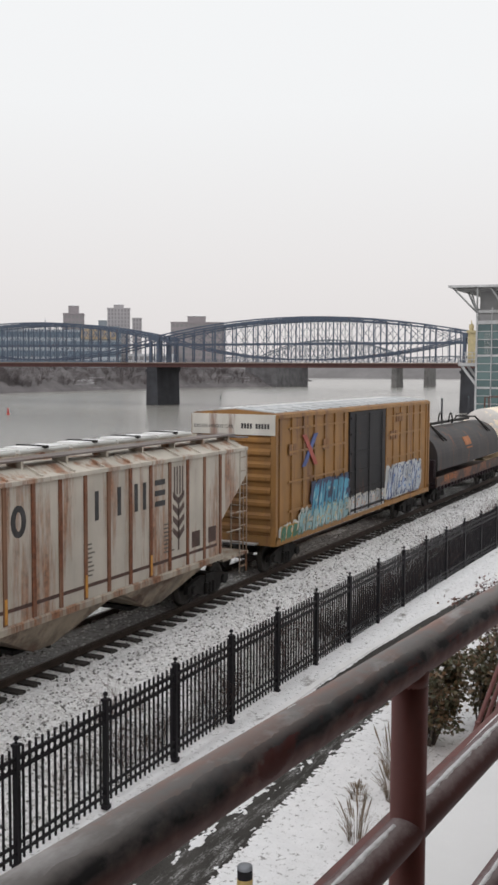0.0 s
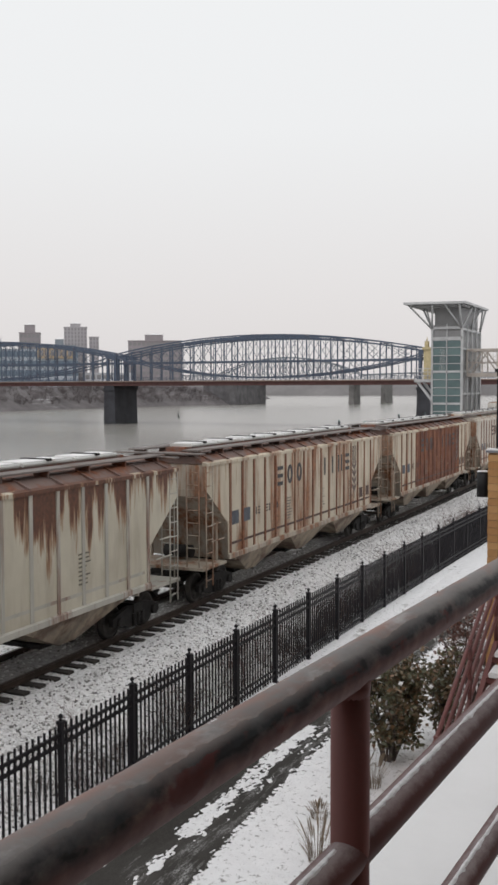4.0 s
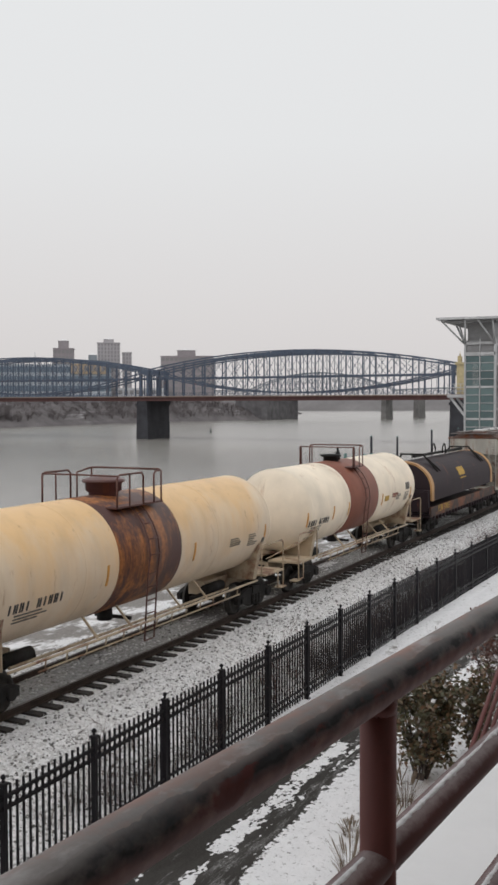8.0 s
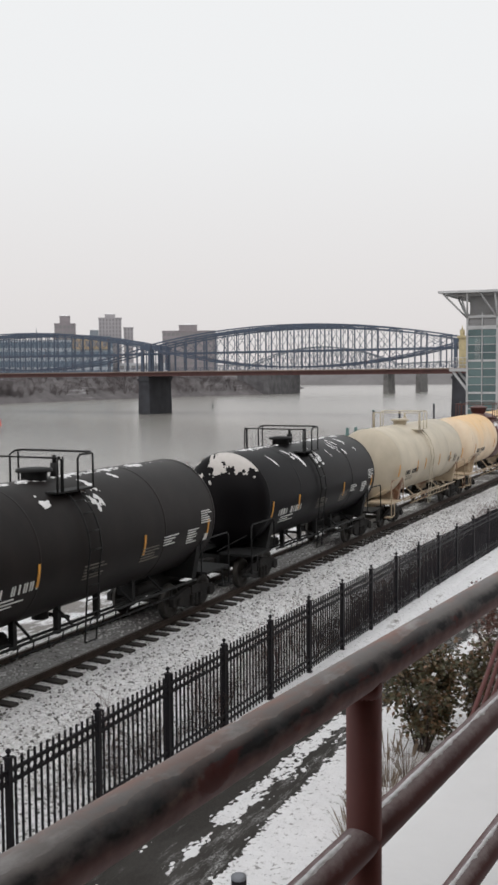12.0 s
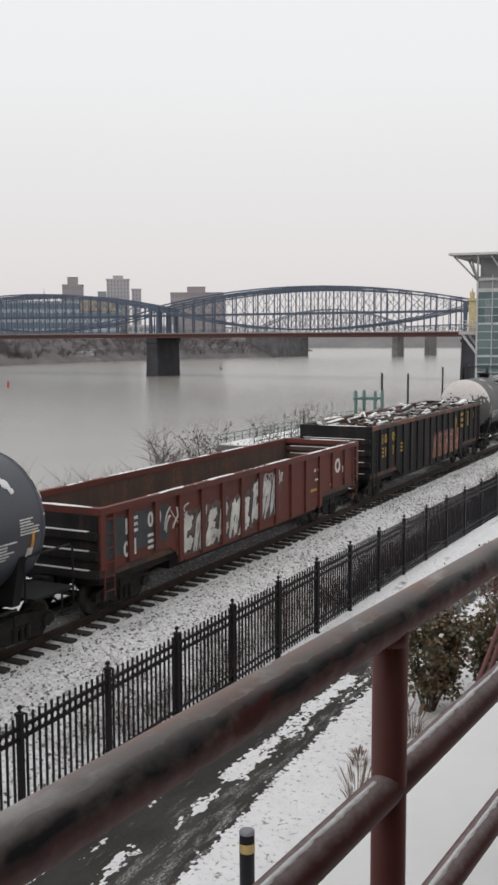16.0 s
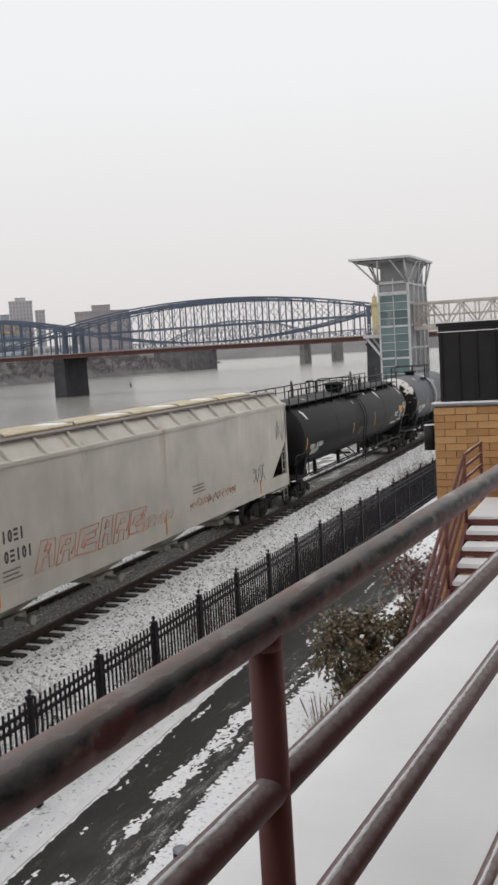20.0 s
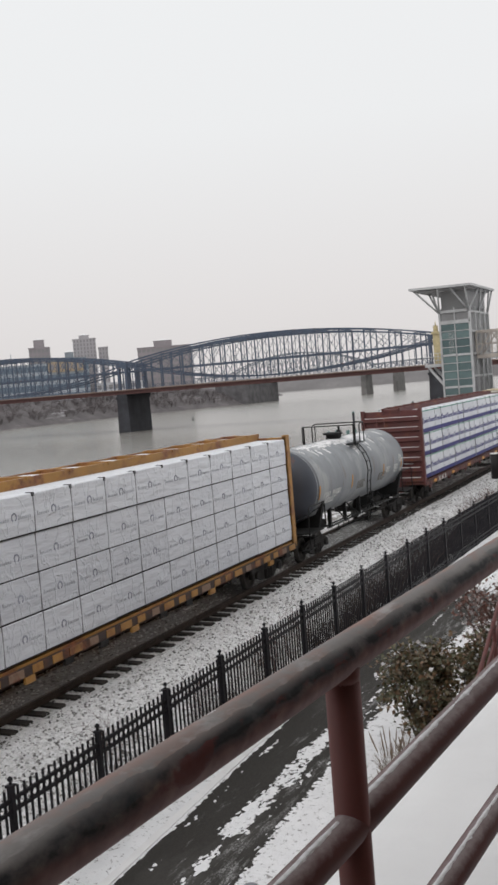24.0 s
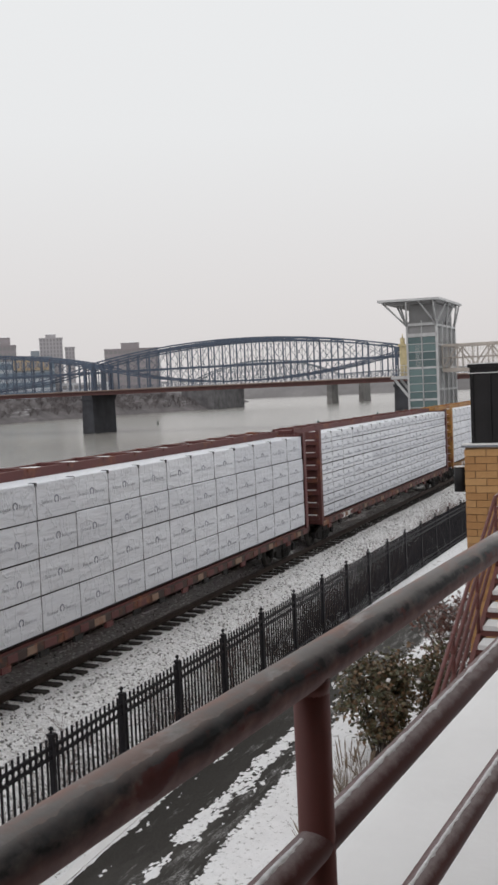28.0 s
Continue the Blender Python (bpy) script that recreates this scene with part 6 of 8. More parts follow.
        way = np.stack([np.cos(aa), 0 * aa, np.sin(aa)], -1)
        lift = r + (0.014 if band else 0.001)
        crust(car, np.stack([lift * np.cos(aa), yy, zc + lift * np.sin(aa)], -1), way, f, SNOW)
    if 10 < snow:
        part("top_snow", snow_line(0, -y1 + 0.9, y1 - 0.9, top, int(front) % 7), SNOW, car, "thin strip of snow")
    if end_head:
        prof = [(-y1 + 0.5 - 0.006 - 0.6 * math.cos(math.pi / 2 * i / 10), max(0.002, (r + 0.006) * math.sin(math.pi / 2 * i / 10))) for i in range(11)]
        part("tank_head", MB().spin(prof + [(-y1 + 0.7, r + 0.006), (-y1 + 0.71, r - 0.01)], 52, "y").shift(0, 0, zc), end_head, car, "dark tank head")
    if head_snow:
        # snow blown on to the upper part of each head, thinning out downwards
        for s in (-1, 1):
            rho, th = np.meshgrid(np.linspace(0.02, 0.995, 70), np.linspace(-0.35, math.pi + 0.35, 170), indexing="ij")
            x, z = r * rho * np.cos(th), r * rho * np.sin(th)
            d = np.sqrt(1 - rho ** 2)
            f = (z / r - head_snow) * 3.0 + 0.9 * ragged(x * 1.6 + 9, z * 1.6, seed + 20, 3) + 0.9 * ragged(x * 9, z * 9, seed + 30, 3)
            way = np.stack([x / r ** 2, s * d / 0.6, z / r ** 2], -1)
            way /= np.linalg.norm(way, axis=-1, keepdims=True)
            crust(car, np.stack([x, s * (y1 - 0.5 + 0.6 * d + (0.008 if end_head else 0.001)), zc + z], -1), way, f, SNOW_DIRTY, "head_snow", "snow plastered on the tank head")
    return car


def snow_line(x, y0, y1, z, seed):
    mb, n = MB(), int((y1 - y0) / 0.22)
    rings = []
    for i in range(n + 1):
        y = y0 + (y1 - y0) * i / n
        k = max(0.06, 0.28 + 0.35 * noise.noise((y * 0.7, seed, 0)) + 0.2 * noise.noise((y * 2.3, seed, 2)))
        rings.append([(x - k, y, z - k * k * 0.35 - 0.02), (x - k * 0.5, y, z + 0.012), (x + k * 0.5, y, z + 0.012), (x + k, y, z - k * k * 0.35 - 0.02)])
    return mb.loft(rings, True, True, False)


def ribbed_hopper(label, front, rear, panel, rib, end, slope, words=True, mark=LETTER_DARK, ribs=16, roof=None, wheat=True, blue_plate=True, bays=None, strips=False):
    """A covered hopper with upright ribs, sloped ends and discharge hoppers."""
    car, L = railcar("covered_hopper", label, front, rear, 2.35)
    h, top, sill = HALF, 4.20, 1.28
    T, B = L / 2 - 0.86, L / 2 - 2.36
    side = [(-T, top), (T, top), (T, 3.45), (B, 2.30), (B, sill), (-B, sill), (-B, 2.30), (-T, 3.45)]
    for s in (-1, 1):
        part("side_sheet", MB().prism(side, "x", *sorted((s * (h - 0.06), s * (h - 0.03)))), panel, car)
    for s in (-1, 1):
        part("end_sheet", MB().prism([(s * (T - 0.02), top), (s * (T - 0.07), top), (s * (T - 0.07), 3.45), (s * (B - 0.03), 2.30), (s * (B - 0.62), 1.1), (s * (B - 0.55), 1.1), (s * (B + 0.02), 2.28), (s * (T - 0.02), 3.46)], "x", -h + 0.05, h - 0.05), end, car)
        part("end_frame", MB().box(-h + 0.1, min(s * (T - 0.1), s * T), 3.25, h - 0.1, max(s * (T - 0.1), s * T), 3.45).box(-1.2, s * (B + 0.2) - 0.05, 1.1, -1.05, s * (B + 0.2) + 0.05, 3.3).box(1.05, s * (B + 0.2) - 0.05, 1.1, 1.2, s * (B + 0.2) + 0.05, 3.3), end, car)
        part("end_platform", MB().box(-h + 0.05, min(s * (B + 0.1), s * (L / 2 - 0.7)), 1.10, h - 0.05, max(s * (B + 0.1), s * (L / 2 - 0.7)), 1.18), end, car)
        part("sill_end", MB().box(-0.25, min(s * (B - 2.4), s * (L / 2 - 0.7)), 0.72, 0.25, max(s * (B - 2.4), s * (L / 2 - 0.7)), 1.10), STEEL_DARK, car)
        for sx in (-1, 1):
            ladder(car, sx * (h - 0.03), s * (T - 0.22), 0.6, 4.15, 0.42, end, 9)
            ladder(car, sx * (h - 0.4), s * (T + 0.12), 1.2, 4.15, 0.4, end, 8, "x")
            for z, dy in ((1.9, 0.3), (2.4, 0.5)):
                part("grab_iron", MB().pipe([(sx * (h - 0.03), s * (L / 2 - 1.2), z), (sx * (h - 0.03), s * (B + dy), z)], 0.02, 6), end, car)
        part("brake_reservoir", MB().tube((-0.4, s * (B + 0.5), 1.45), (0.5, s * (B + 0.5), 1.45), 0.2, 12), STEEL_DARK, car)
    # ribs
    for i in range(ribs + 1):
        y = -B + 0.12 + (2 * B - 0.24) * i / ribs
        for sx in (-1, 1):
            part("rib", MB().box(*[f for pr in [sorted((sx * (h - 0.04), sx * h))] for f in (pr[0], y - 0.055, sill + 0.1, pr[1], y + 0.055, top - 0.02)]), bays[2] if bays and bays[0] <= i <= bays[1] else rib, car)
    for sx in (-1, 1):
        a, b = sorted((sx * (h - 0.05), sx * (h + 0.015)))
        part("side_sill", MB().prism([(a, sill - 0.08), (b, sill - 0.08), (b, sill + 0.05), (a, sill + 0.10)], "y", -B, B), end, car)
        part("top_chord", MB().prism([(a - (0.1 if sx < 0 else 0.1), top - 0.06), (b, top - 0.06), (b, top + 0.03), (a - 0.1, top + 0.06)], "y", -T, T), panel, car)
    part("marker_line", MB().box(h - 0.035, -B + 0.2, sill + 0.34, h - 0.024, B - 0.3, sill + 0.42), MARK_BROWN if words else rib, car)
    # hoppers
    for k, y in enumerate((-B * 0.62, 0.0, B * 0.62)):
        d = B * 0.31
        part("hopper", MB().add([(-h + 0.05, y - d, sill), (h - 0.05, y - d, sill), (h - 0.05, y + d, sill), (-h + 0.05, y + d, sill), (-1.0, y - 0.34, 0.44), (1.0, y - 0.34, 0.44), (1.0, y + 0.34, 0.44), (-1.0, y + 0.34, 0.44)],
                                [(0, 3, 2, 1), (4, 5, 6, 7), (0, 1, 5, 4), (1, 2, 6, 5), (2, 3, 7, 6), (3, 0, 4, 7)]), slope, car)
        part("outlet_gate", MB().box(-0.6, y - 0.5, 0.34, 0.6, y + 0.5, 0.44).tube((0.6, y + 0.3, 0.39), (0.95, y + 0.3, 0.39), 0.04, 8), STEEL_DARK, car)
    # roof
    rf = roof or panel
    part("roof", MB().prism([(-h + 0.02, top - 0.02), (h - 0.02, top - 0.02), (h - 0.45, top + 0.22), (0, top + 0.30), (-h + 0.45, top + 0.22)], "y", -T + 0.02, T - 0.02), rf, car)
    for i in range(16):
        y = -T + 0.5 + (2 * T - 1.0) * i / 15
        part("roof_rib", MB().beam((h - 0.05, y, top + 0.05), (h - 0.5, y, top + 0.24), 0.06, 0.06), rf, car)
    part("hatch_trough", MB().box(-0.34, -T + 0.9, top + 0.30, 0.34, T - 0.9, top + 0.42), rf, car)
    for i in range(8):
        y = -T + 1.2 + (2 * T - 2.4) * (i + 0.5) / 8
        ln = (2 * T - 2.4) / 8 - 0.12
        cov = part("hatch_cover", MB().chamfer(-0.38, y - ln / 2, top + 0.40, 0.38, y + ln / 2, top + 0.50, 0.03), HATCH_PALE, car, "pale hatch cover")
        part("hatch_bar", MB().box(-0.42, y - 0.06, top + 0.49, 0.42, y + 0.06, top + 0.55), STEEL_DARK, cov)
        part("hatch_snow", MB().chamfer(-0.34, y - ln * (0.30 + 0.19 * rnd.random()), top + 0.498, 0.34, y + ln * (0.30 + 0.19 * rnd.random()), top + 0.525, 0.012), SNOW, cov, "layer of snow")
    for sx in (-1, 1):
        wk = part("running_board", MB().box(sx * 0.92 - 0.25, -T + 0.1, top + 0.36, sx * 0.92 + 0.25, T - 0.1, top + 0.40), BOARD_GREY, car, "weathered grey running board")
        for i in range(12):
            y = -T + 0.4 + (2 * T - 0.8) * i / 11
            part("board_bracket", MB().box(sx * 0.92 - 0.2, y - 0.03, top + 0.1, sx * 0.92 + 0.2, y + 0.03, top + 0.36), rf, wk)
    for s in (-1, 1):
        part("roof_end_walk", MB().box(-h + 0.1, s * (T + 0.05) - 0.18, top + 0.28, h - 0.1, s * (T + 0.05) + 0.18, top + 0.32), BOARD_GREY, car)
    # lettering
    if words:
        bay = (2 * B - 0.24) / ribs
        for k, ch in ((4, "="), (5, "O"), (6, "O"), (9, "I"), (10, "I"), (11, "II"), (12, "=")):
            letters(car, h - 0.024, -B + 0.12 + bay * (k + 0.5) - (0.32 if len(ch) < 2 else 0.36), 3.08, 0.66, ch, mark, pitch=1.0 if len(ch) < 2 else 0.55)
        if wheat:
            mb = MB()
            yw = -B + 0.12 + bay * 13.5
            mb.box(h - 0.04, yw - 0.03, 1.84, h - 0.022, yw + 0.03, 3.2)
            for dy in (-0.2, -0.07, 0.07, 0.2):
                mb.box(h - 0.04, yw + dy - 0.025, 3.35 - abs(dy), h - 0.022, yw + dy + 0.025, 4.0)
            for i in range(4):
                z = 2.1 + 0.30 * i
                mb.prism([(yw, z), (yw + 0.28, z + 0.22), (yw + 0.28, z + 0.36), (yw, z + 0.18)], "x", h - 0.04, h - 0.022)
                mb.prism([(yw, z), (yw - 0.28, z + 0.22), (yw - 0.28, z + 0.36), (yw, z + 0.18)], "x", h - 0.04, h - 0.022)
            tagged(part("wheat_emblem", mb, painted("wheat_mark", (0.10, 0.06, 0.05), 0.2), car, "faded brown wheat-ear emblem"), kind="stuff")
        for k in (14, 15):
            part("data_plate", MB().box(h - 0.04, -B + 0.12 + bay * (k + 0.26), 1.78, h - 0.024, -B + 0.12 + bay * (k + 0.74), 2.2), MARK_BROWN, car)
        letters(car, h - 0.024, -B + 0.12 + bay * 2.1, 2.34, 0.24, "I=  =I  I", mark, pitch=0.9)
    if blue_plate:
        for k in (1, 2):
            part("reporting_plate", MB().box(h - 0.04, -B + 0.16 + (k - 1) * 0.86 + 0.08, 2.22, h - 0.024, -B + 0.16 + (k - 1) * 0.86 + 0.58, 2.64), LETTER_BLUE if not words else plain("slate_plate_%d_%d" % (k, int(front)), (0.075, 0.085, 0.105), 0.7), car, "slate-blue marking plate")
    for k in range(1 if blue_plate else 0, 4):
        small_print(car, h - 0.026, -B + 0.5 + (2 * B - 2) * (k * 0.27 + 0.05) + 0.2, 2.6, 0.5, 0.8, LETTER_FADED, k + int(front))
    if strips:
        for k in (3, 6, 9, 12):
            strip(car, h + 0.004, -B + 0.12 + (2 * B - 0.24) * k / ribs, sill + 0.14, 0.5, 0.07)
    if bays:
        bay = (2 * B - 0.24) / ribs
        for k in range(bays[0], bays[1]):
            y = -B + 0.12 + bay * k
            part("rusted_panel", MB().box(h - 0.04, y + 0.06, sill + 0.06, h - 0.0265, y + bay - 0.06, top - 0.07), bays[2], car, "rust-red panel")
    return car


def smooth_hopper(label, front, rear, body, trim):
    """A large covered hopper with plain curved sides."""
    car, L = railcar("covered_hopper", label, front, rear, 2.5)
    h, top, sill = HALF + 0.02, 4.26, 1.12
    T, B = L / 2 - 0.55, L / 2 - 2.3
    for s in (-1, 1):
        part("side_sheet", MB().prism([(-T, top), (T, top), (T, 2.95), (B, 1.60), (B, sill + 0.3), (-B, sill + 0.3), (-B, 1.60), (-T, 2.95)], "x", *sorted((s * (h - 0.07), s * (h - 0.03)))), body, car)
        part("side_sill", MB().box(*[f for pr in [sorted((s * (h - 0.12), s * h))] for f in (pr[0], -T, sill, pr[1], T, sill + 0.46)]), body, car)
        part("end_sheet", MB().prism([(s * (T - 0.02), top), (s * (T - 0.08), top), (s * (T - 0.08), 2.95), (s * (B - 0.06), 1.60), (s * (B - 1.0), 1.0), (s * (B - 0.9), 1.0), (s * (B + 0.02), 1.58), (s * (T - 0.02), 2.96)], "x", -h + 0.05, h - 0.05), body, car)
        for sx in (-1, 1):
            part("corner_post", MB().box(sx * (h - 0.08) - 0.05, s * (T - 0.02) - 0.09, sill, sx * (h - 0.08) + 0.05, s * (T - 0.02) + 0.09, top), body, car)
            ladder(car, sx * (h - 0.05), s * (T - 0.35), 0.55, 3.3, 0.4, trim, 8)
        part("end_platform", MB().box(-h + 0.05, min(s * B, s * (L / 2 - 0.7)), 1.0, h - 0.05, max(s * B, s * (L / 2 - 0.7)), 1.06), trim, car)
        part("sill_end", MB().box(-0.25, min(s * (B - 2.4), s * (L / 2 - 0.7)), 0.70, 0.25, max(s * (B - 2.4), s * (L / 2 - 0.7)), 1.0), STEEL_DARK, car)
        part("top_chord", MB().prism([(s * (h - 0.06), top - 0.05), (s * (h + 0.02), top - 0.05), (s * (h + 0.02), top + 0.04), (s * (h - 0.3), top + 0.12)], "y", -T, T), body, car)
    for y in (-B * 0.7, -B * 0.23, B * 0.23, B * 0.7):
        d = B * 0.23
        part("hopper", MB().add([(-h + 0.15, y - d, 1.35), (h - 0.15, y - d, 1.35), (h - 0.15, y + d, 1.35), (-h + 0.15, y + d, 1.35), (-0.4, y - 0.35, 0.5), (0.4, y - 0.35, 0.5), (0.4, y + 0.35, 0.5), (-0.4, y + 0.35, 0.5)],
                                [(0, 3, 2, 1), (4, 5, 6, 7), (0, 1, 5, 4), (1, 2, 6, 5), (2, 3, 7, 6), (3, 0, 4, 7)]), body, car)
        part("outlet_gate", MB().box(-0.6, y - 0.45, 0.36, 0.6, y + 0.45, 0.52).tube((0.5, y, 0.44), (1.05, y, 0.44), 0.06, 8).tube((1.0, y, 0.44), (1.12, y, 0.44), 0.12, 10), trim, car)
    part("roof", MB().prism([(-h + 0.03, top - 0.02), (h - 0.03, top - 0.02), (1.08, top + 0.44), (-1.08, top + 0.44)], "y", -T + 0.02, T - 0.02), body, car)
    for i in range(15):
        y = -T + 0.6 + (2 * T - 1.2) * i / 14
        part("board_bracket", MB().prism([(h - 0.03, top - 0.01), (1.10, top + 0.44), (1.20, top + 0.44), (h + 0.0, top + 0.06)], "y", y - 0.03, y + 0.03), body, car)
    part("hatch_trough", MB().box(-0.6, -T + 1.0, top + 0.43, 0.6, T - 1.0, top + 0.49), body, car)
    tan = plain("tan_hatch_cover", (0.48, 0.40, 0.27), 0.6)
    for i in range(6):
        y = -T + 1.3 + (2 * T - 2.6) * (i + 0.5) / 6
        part("hatch_cover", MB().chamfer(-0.66, y - 1.5, top + 0.485, 0.66, y + 1.5, top + 0.56, 0.03), tan, car, "tan hatch cover")
        snow_heap(car, 0.1, y + 1.35, top + 0.555, 0.45, 0.45, 0.035, i)
        part("hatch_latch", MB().box(-0.5, y + 1.5, top + 0.5, 0.6, y + 1.64, top + 0.60), trim, car)
    for sx in (-1, 1):
        part("running_board", MB().box(sx * 0.98 - 0.22, -T, top + 0.455, sx * 0.98 + 0.22, T, top + 0.49), BOARD_GREY, car)
    outline_tag(car, h - 0.024, -6.7, -1.9, 1.55, 2.40, (0.50, 0.21, 0.14), 61, 0.014, "faded red outlined sprayed letters")
    outline_tag(car, h - 0.026, -1.8, 0.4, 1.60, 2.0, (0.50, 0.34, 0.28), 63, 0.009, "pale red outlined sprayed letters")
    scrawl(car, h - 0.022, 1.7, 5.3, 1.64, 1.95, (0.48, 0.27, 0.20), 64, 0.009, label="faint red sprayed scrawl")
    scrawl(car, h - 0.022, 7.1, 8.1, 1.62, 2.3, (0.10, 0.10, 0.10), 65, 0.009, label="black marker scrawl")
    scrawl(car, h - 0.022, 9.6, 10.3, 2.9, 3.7, (0.16, 0.15, 0.14), 66, 0.008, label="faint marker scrawl")
    for k, z in enumerate((2.55, 2.1)):
        letters(car, h - 0.028, -7.87 + 0.04 * k, z, 0.28, "IO=I" if k == 0 else "O=IOI", LETTER_DARK, pitch=0.8)
    small_print(car, h - 0.026, -7.9, 1.95, 1.0, 0.30, LETTER_FADED, 4)
    small_print(car, h - 0.026, 2.0, 2.35, 1.0, 0.32, LETTER_FADED, 5)
    for y in (-B * 0.9, 0, B * 0.85):
        strip(car, h + 0.004, y, sill + 0.1, 0.5, 0.07, plain("orange_strip_%d" % int(y * 10), (0.6, 0.2, 0.05)))
    return car


def boxcar(label, front, rear, body, door, white):
    car, L = railcar("boxcar", label, front, rear, 2.6)
    h, top, sill = HALF, 5.05, 0.98
    E = 8.06
    part("body", MB().box(-h + 0.09, -E, sill + 0.1, h - 0.09, E, top), body, car)
    part("roof", MB().prism([(-h + 0.03, top), (h - 0.03, top), (h - 0.1, top + 0.06), (0, top + 0.17), (-h + 0.1, top + 0.06)], "y", -E - 0.02, E + 0.02), body, car)
    for i in range(17):
        y = -E + 2 * E * (i + 0.5) / 17
        part("roof_panel", MB().prism([(-h + 0.16, top + 0.07), (h - 0.16, top + 0.07), (h - 0.2, top + 0.10), (0, top + 0.20), (-h + 0.2, top + 0.10)], "y", y - 0.38, y + 0.36), GALV, car)
        snow_heap(car, -0.2, y + 0.44, top + 0.15, 0.85, 0.13, 0.03, i, "roof_snow")
    for s in (-1, 1):
        part("side_sill", MB().box(*[f for pr in [sorted((s * (h - 0.1), s * (h - 0.01)))] for f in (pr[0], -E, sill, pr[1], E, sill + 0.18)]), body, car)
        part("eave", MB().box(*[f for pr in [sorted((s * (h - 0.1), s * h))] for f in (pr[0], -E, top - 0.1, pr[1], E, top + 0.02)]), body, car)
    d0, d1 = -1.85, 2.05
    for i in range(18):
        y = -E + 0.3 + (2 * E - 0.6) * i / 17
        if d0 - 0.2 < y < d1 + 0.2:
            continue
        for s in (-1, 1):
            part("side_post", MB().box(*[f for pr in [sorted((s * (h - 0.1), s * (h - 0.035)))] for f in (pr[0], y - 0.07, sill + 0.18, pr[1], y + 0.07, top - 0.1)]), body, car)
    for z in (1.95, 2.9, 3.85, 4.6):
        for a, b in ((-E + 0.9, d0 - 0.3), (d1 + 0.3, E - 0.6)):
            part("tie_down_rail", MB().box(h - 0.05, a, z - 0.035, h - 0.02, b, z + 0.035), body, car)
    for s in (-1, 1):
        dr = part("door", MB().box(*[f for pr in [sorted((s * (h - 0.12), s * (h - 0.02)))] for f in (pr[0], d0, sill + 0.14, pr[1], d1, top - 0.12)]), door, car, "black sliding door")
        for z in (1.3, 2.0, 2.7, 3.4, 4.1, 4.7):
            part("door_rib", MB().box(*[f for pr in [sorted((s * (h - 0.03), s * (h + 0.01)))] for f in (pr[0], d0 + 0.1, z - 0.05, pr[1], d1 - 0.1, z + 0.05)]), door, dr)
        for y in (d0 + 0.5, 0.1, d1 - 0.5):
            part("lock_rod", MB().tube((s * (h + 0.015), y, sill + 0.2), (s * (h + 0.015), y, top - 0.2), 0.022, 8), door, dr)
    for s in (-1, 1):
        y = s * E
        part("end_frame", MB().box(-h + 0.02, y - 0.06, sill, h - 0.02, y + 0.06, sill + 0.3).box(-h + 0.02, y - 0.08, sill, -h + 0.2, y + 0.08, top).box(h - 0.2, y - 0.08, sill, h - 0.02, y + 0.08, top), body, car)
        for k in range(9):
            z = sill + 0.5 + 0.40 * k
            part("end_corrugation", MB().prism([(s * E, z - 0.13), (s * (E + 0.09), z - 0.05), (s * (E + 0.09), z + 0.05), (s * E, z + 0.13)], "x", -h + 0.22, h - 0.22), body, car)
        part("height_panel", MB().box(-h + 0.05, min(y, y + s * 0.1), top - 0.62, h - 0.05, max(y, y + s * 0.1), top + 0.02), white, car, "white warning panel")
        ladder(car, -h + 0.45, y + s * 0.12, 0.9, 3.4, 0.42, body, 7, "x")
        part("crossover_platform", MB().box(-0.9, min(y, y + s * 0.35), 1.02, 0.9, max(y, y + s * 0.35), 1.06), GALV, car)
        part("cushion_box", MB().box(-0.3, min(y, y + s * 0.6), 0.65, 0.3, max(y, y + s * 0.6), 1.0), STEEL_DARK, car)
    cu = bpy.data.curves.new("height_warning", "FONT")
    cu.body, cu.size, cu.extrude = "EXCESS HEIGHT CAR", 0.15, 0.002
    tmp = bpy.data.objects.new("tmp", cu)
    scene.collection.objects.link(tmp)
    me = bpy.data.meshes.new_from_object(tmp)
    bpy.data.objects.remove(tmp)
    me.materials.append(LETTER_DARK)
    w = placed("height_warning", me, car, -h + 0.12, -E - 0.104, top - 0.42, 0, math.pi / 2)
    mb = MB()
    for i in range(10):
        if i != 4:
            mb.box(0.3 + 0.1 * i, -E - 0.107, top - 0.42, 0.37 + 0.1 * i, -E - 0.09, top - 0.26)
    tagged(part("car_number", mb, LETTER_DARK, car), kind="stuff")
    mb = MB()
    mb.prism([(-6.15, 3.3), (-5.85, 3.3), (-4.85, 4.35), (-5.15, 4.35)], "x", h - 0.04, h - 0.016)
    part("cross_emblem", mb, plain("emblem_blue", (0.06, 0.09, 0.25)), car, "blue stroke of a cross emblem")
    mb = MB().prism([(-6.15, 4.35), (-5.85, 4.35), (-4.85, 3.3), (-5.15, 3.3)], "x", h - 0.04, h - 0.012)
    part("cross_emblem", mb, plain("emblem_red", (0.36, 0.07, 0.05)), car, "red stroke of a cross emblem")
    for y0, z in ((3.4, 4.35), (2.7, 3.65), (-7.2, 3.75), (-4.4, 3.75)):
        letters(car, h - 0.03, y0, z, 0.35, "XXX" if y0 > 0 else "XX", plain("brown_mark_%d" % int(y0 * 10), (0.20, 0.09, 0.03)), pitch=0.9)
    graffiti(car, h - 0.018, -5.3, -1.95, 1.60, 2.65, ((0.04, 0.05, 0.09), (0.03, 0.06, 0.14), (0.07, 0.28, 0.40), (0.32, 0.46, 0.48)), 5, wide=0.5)
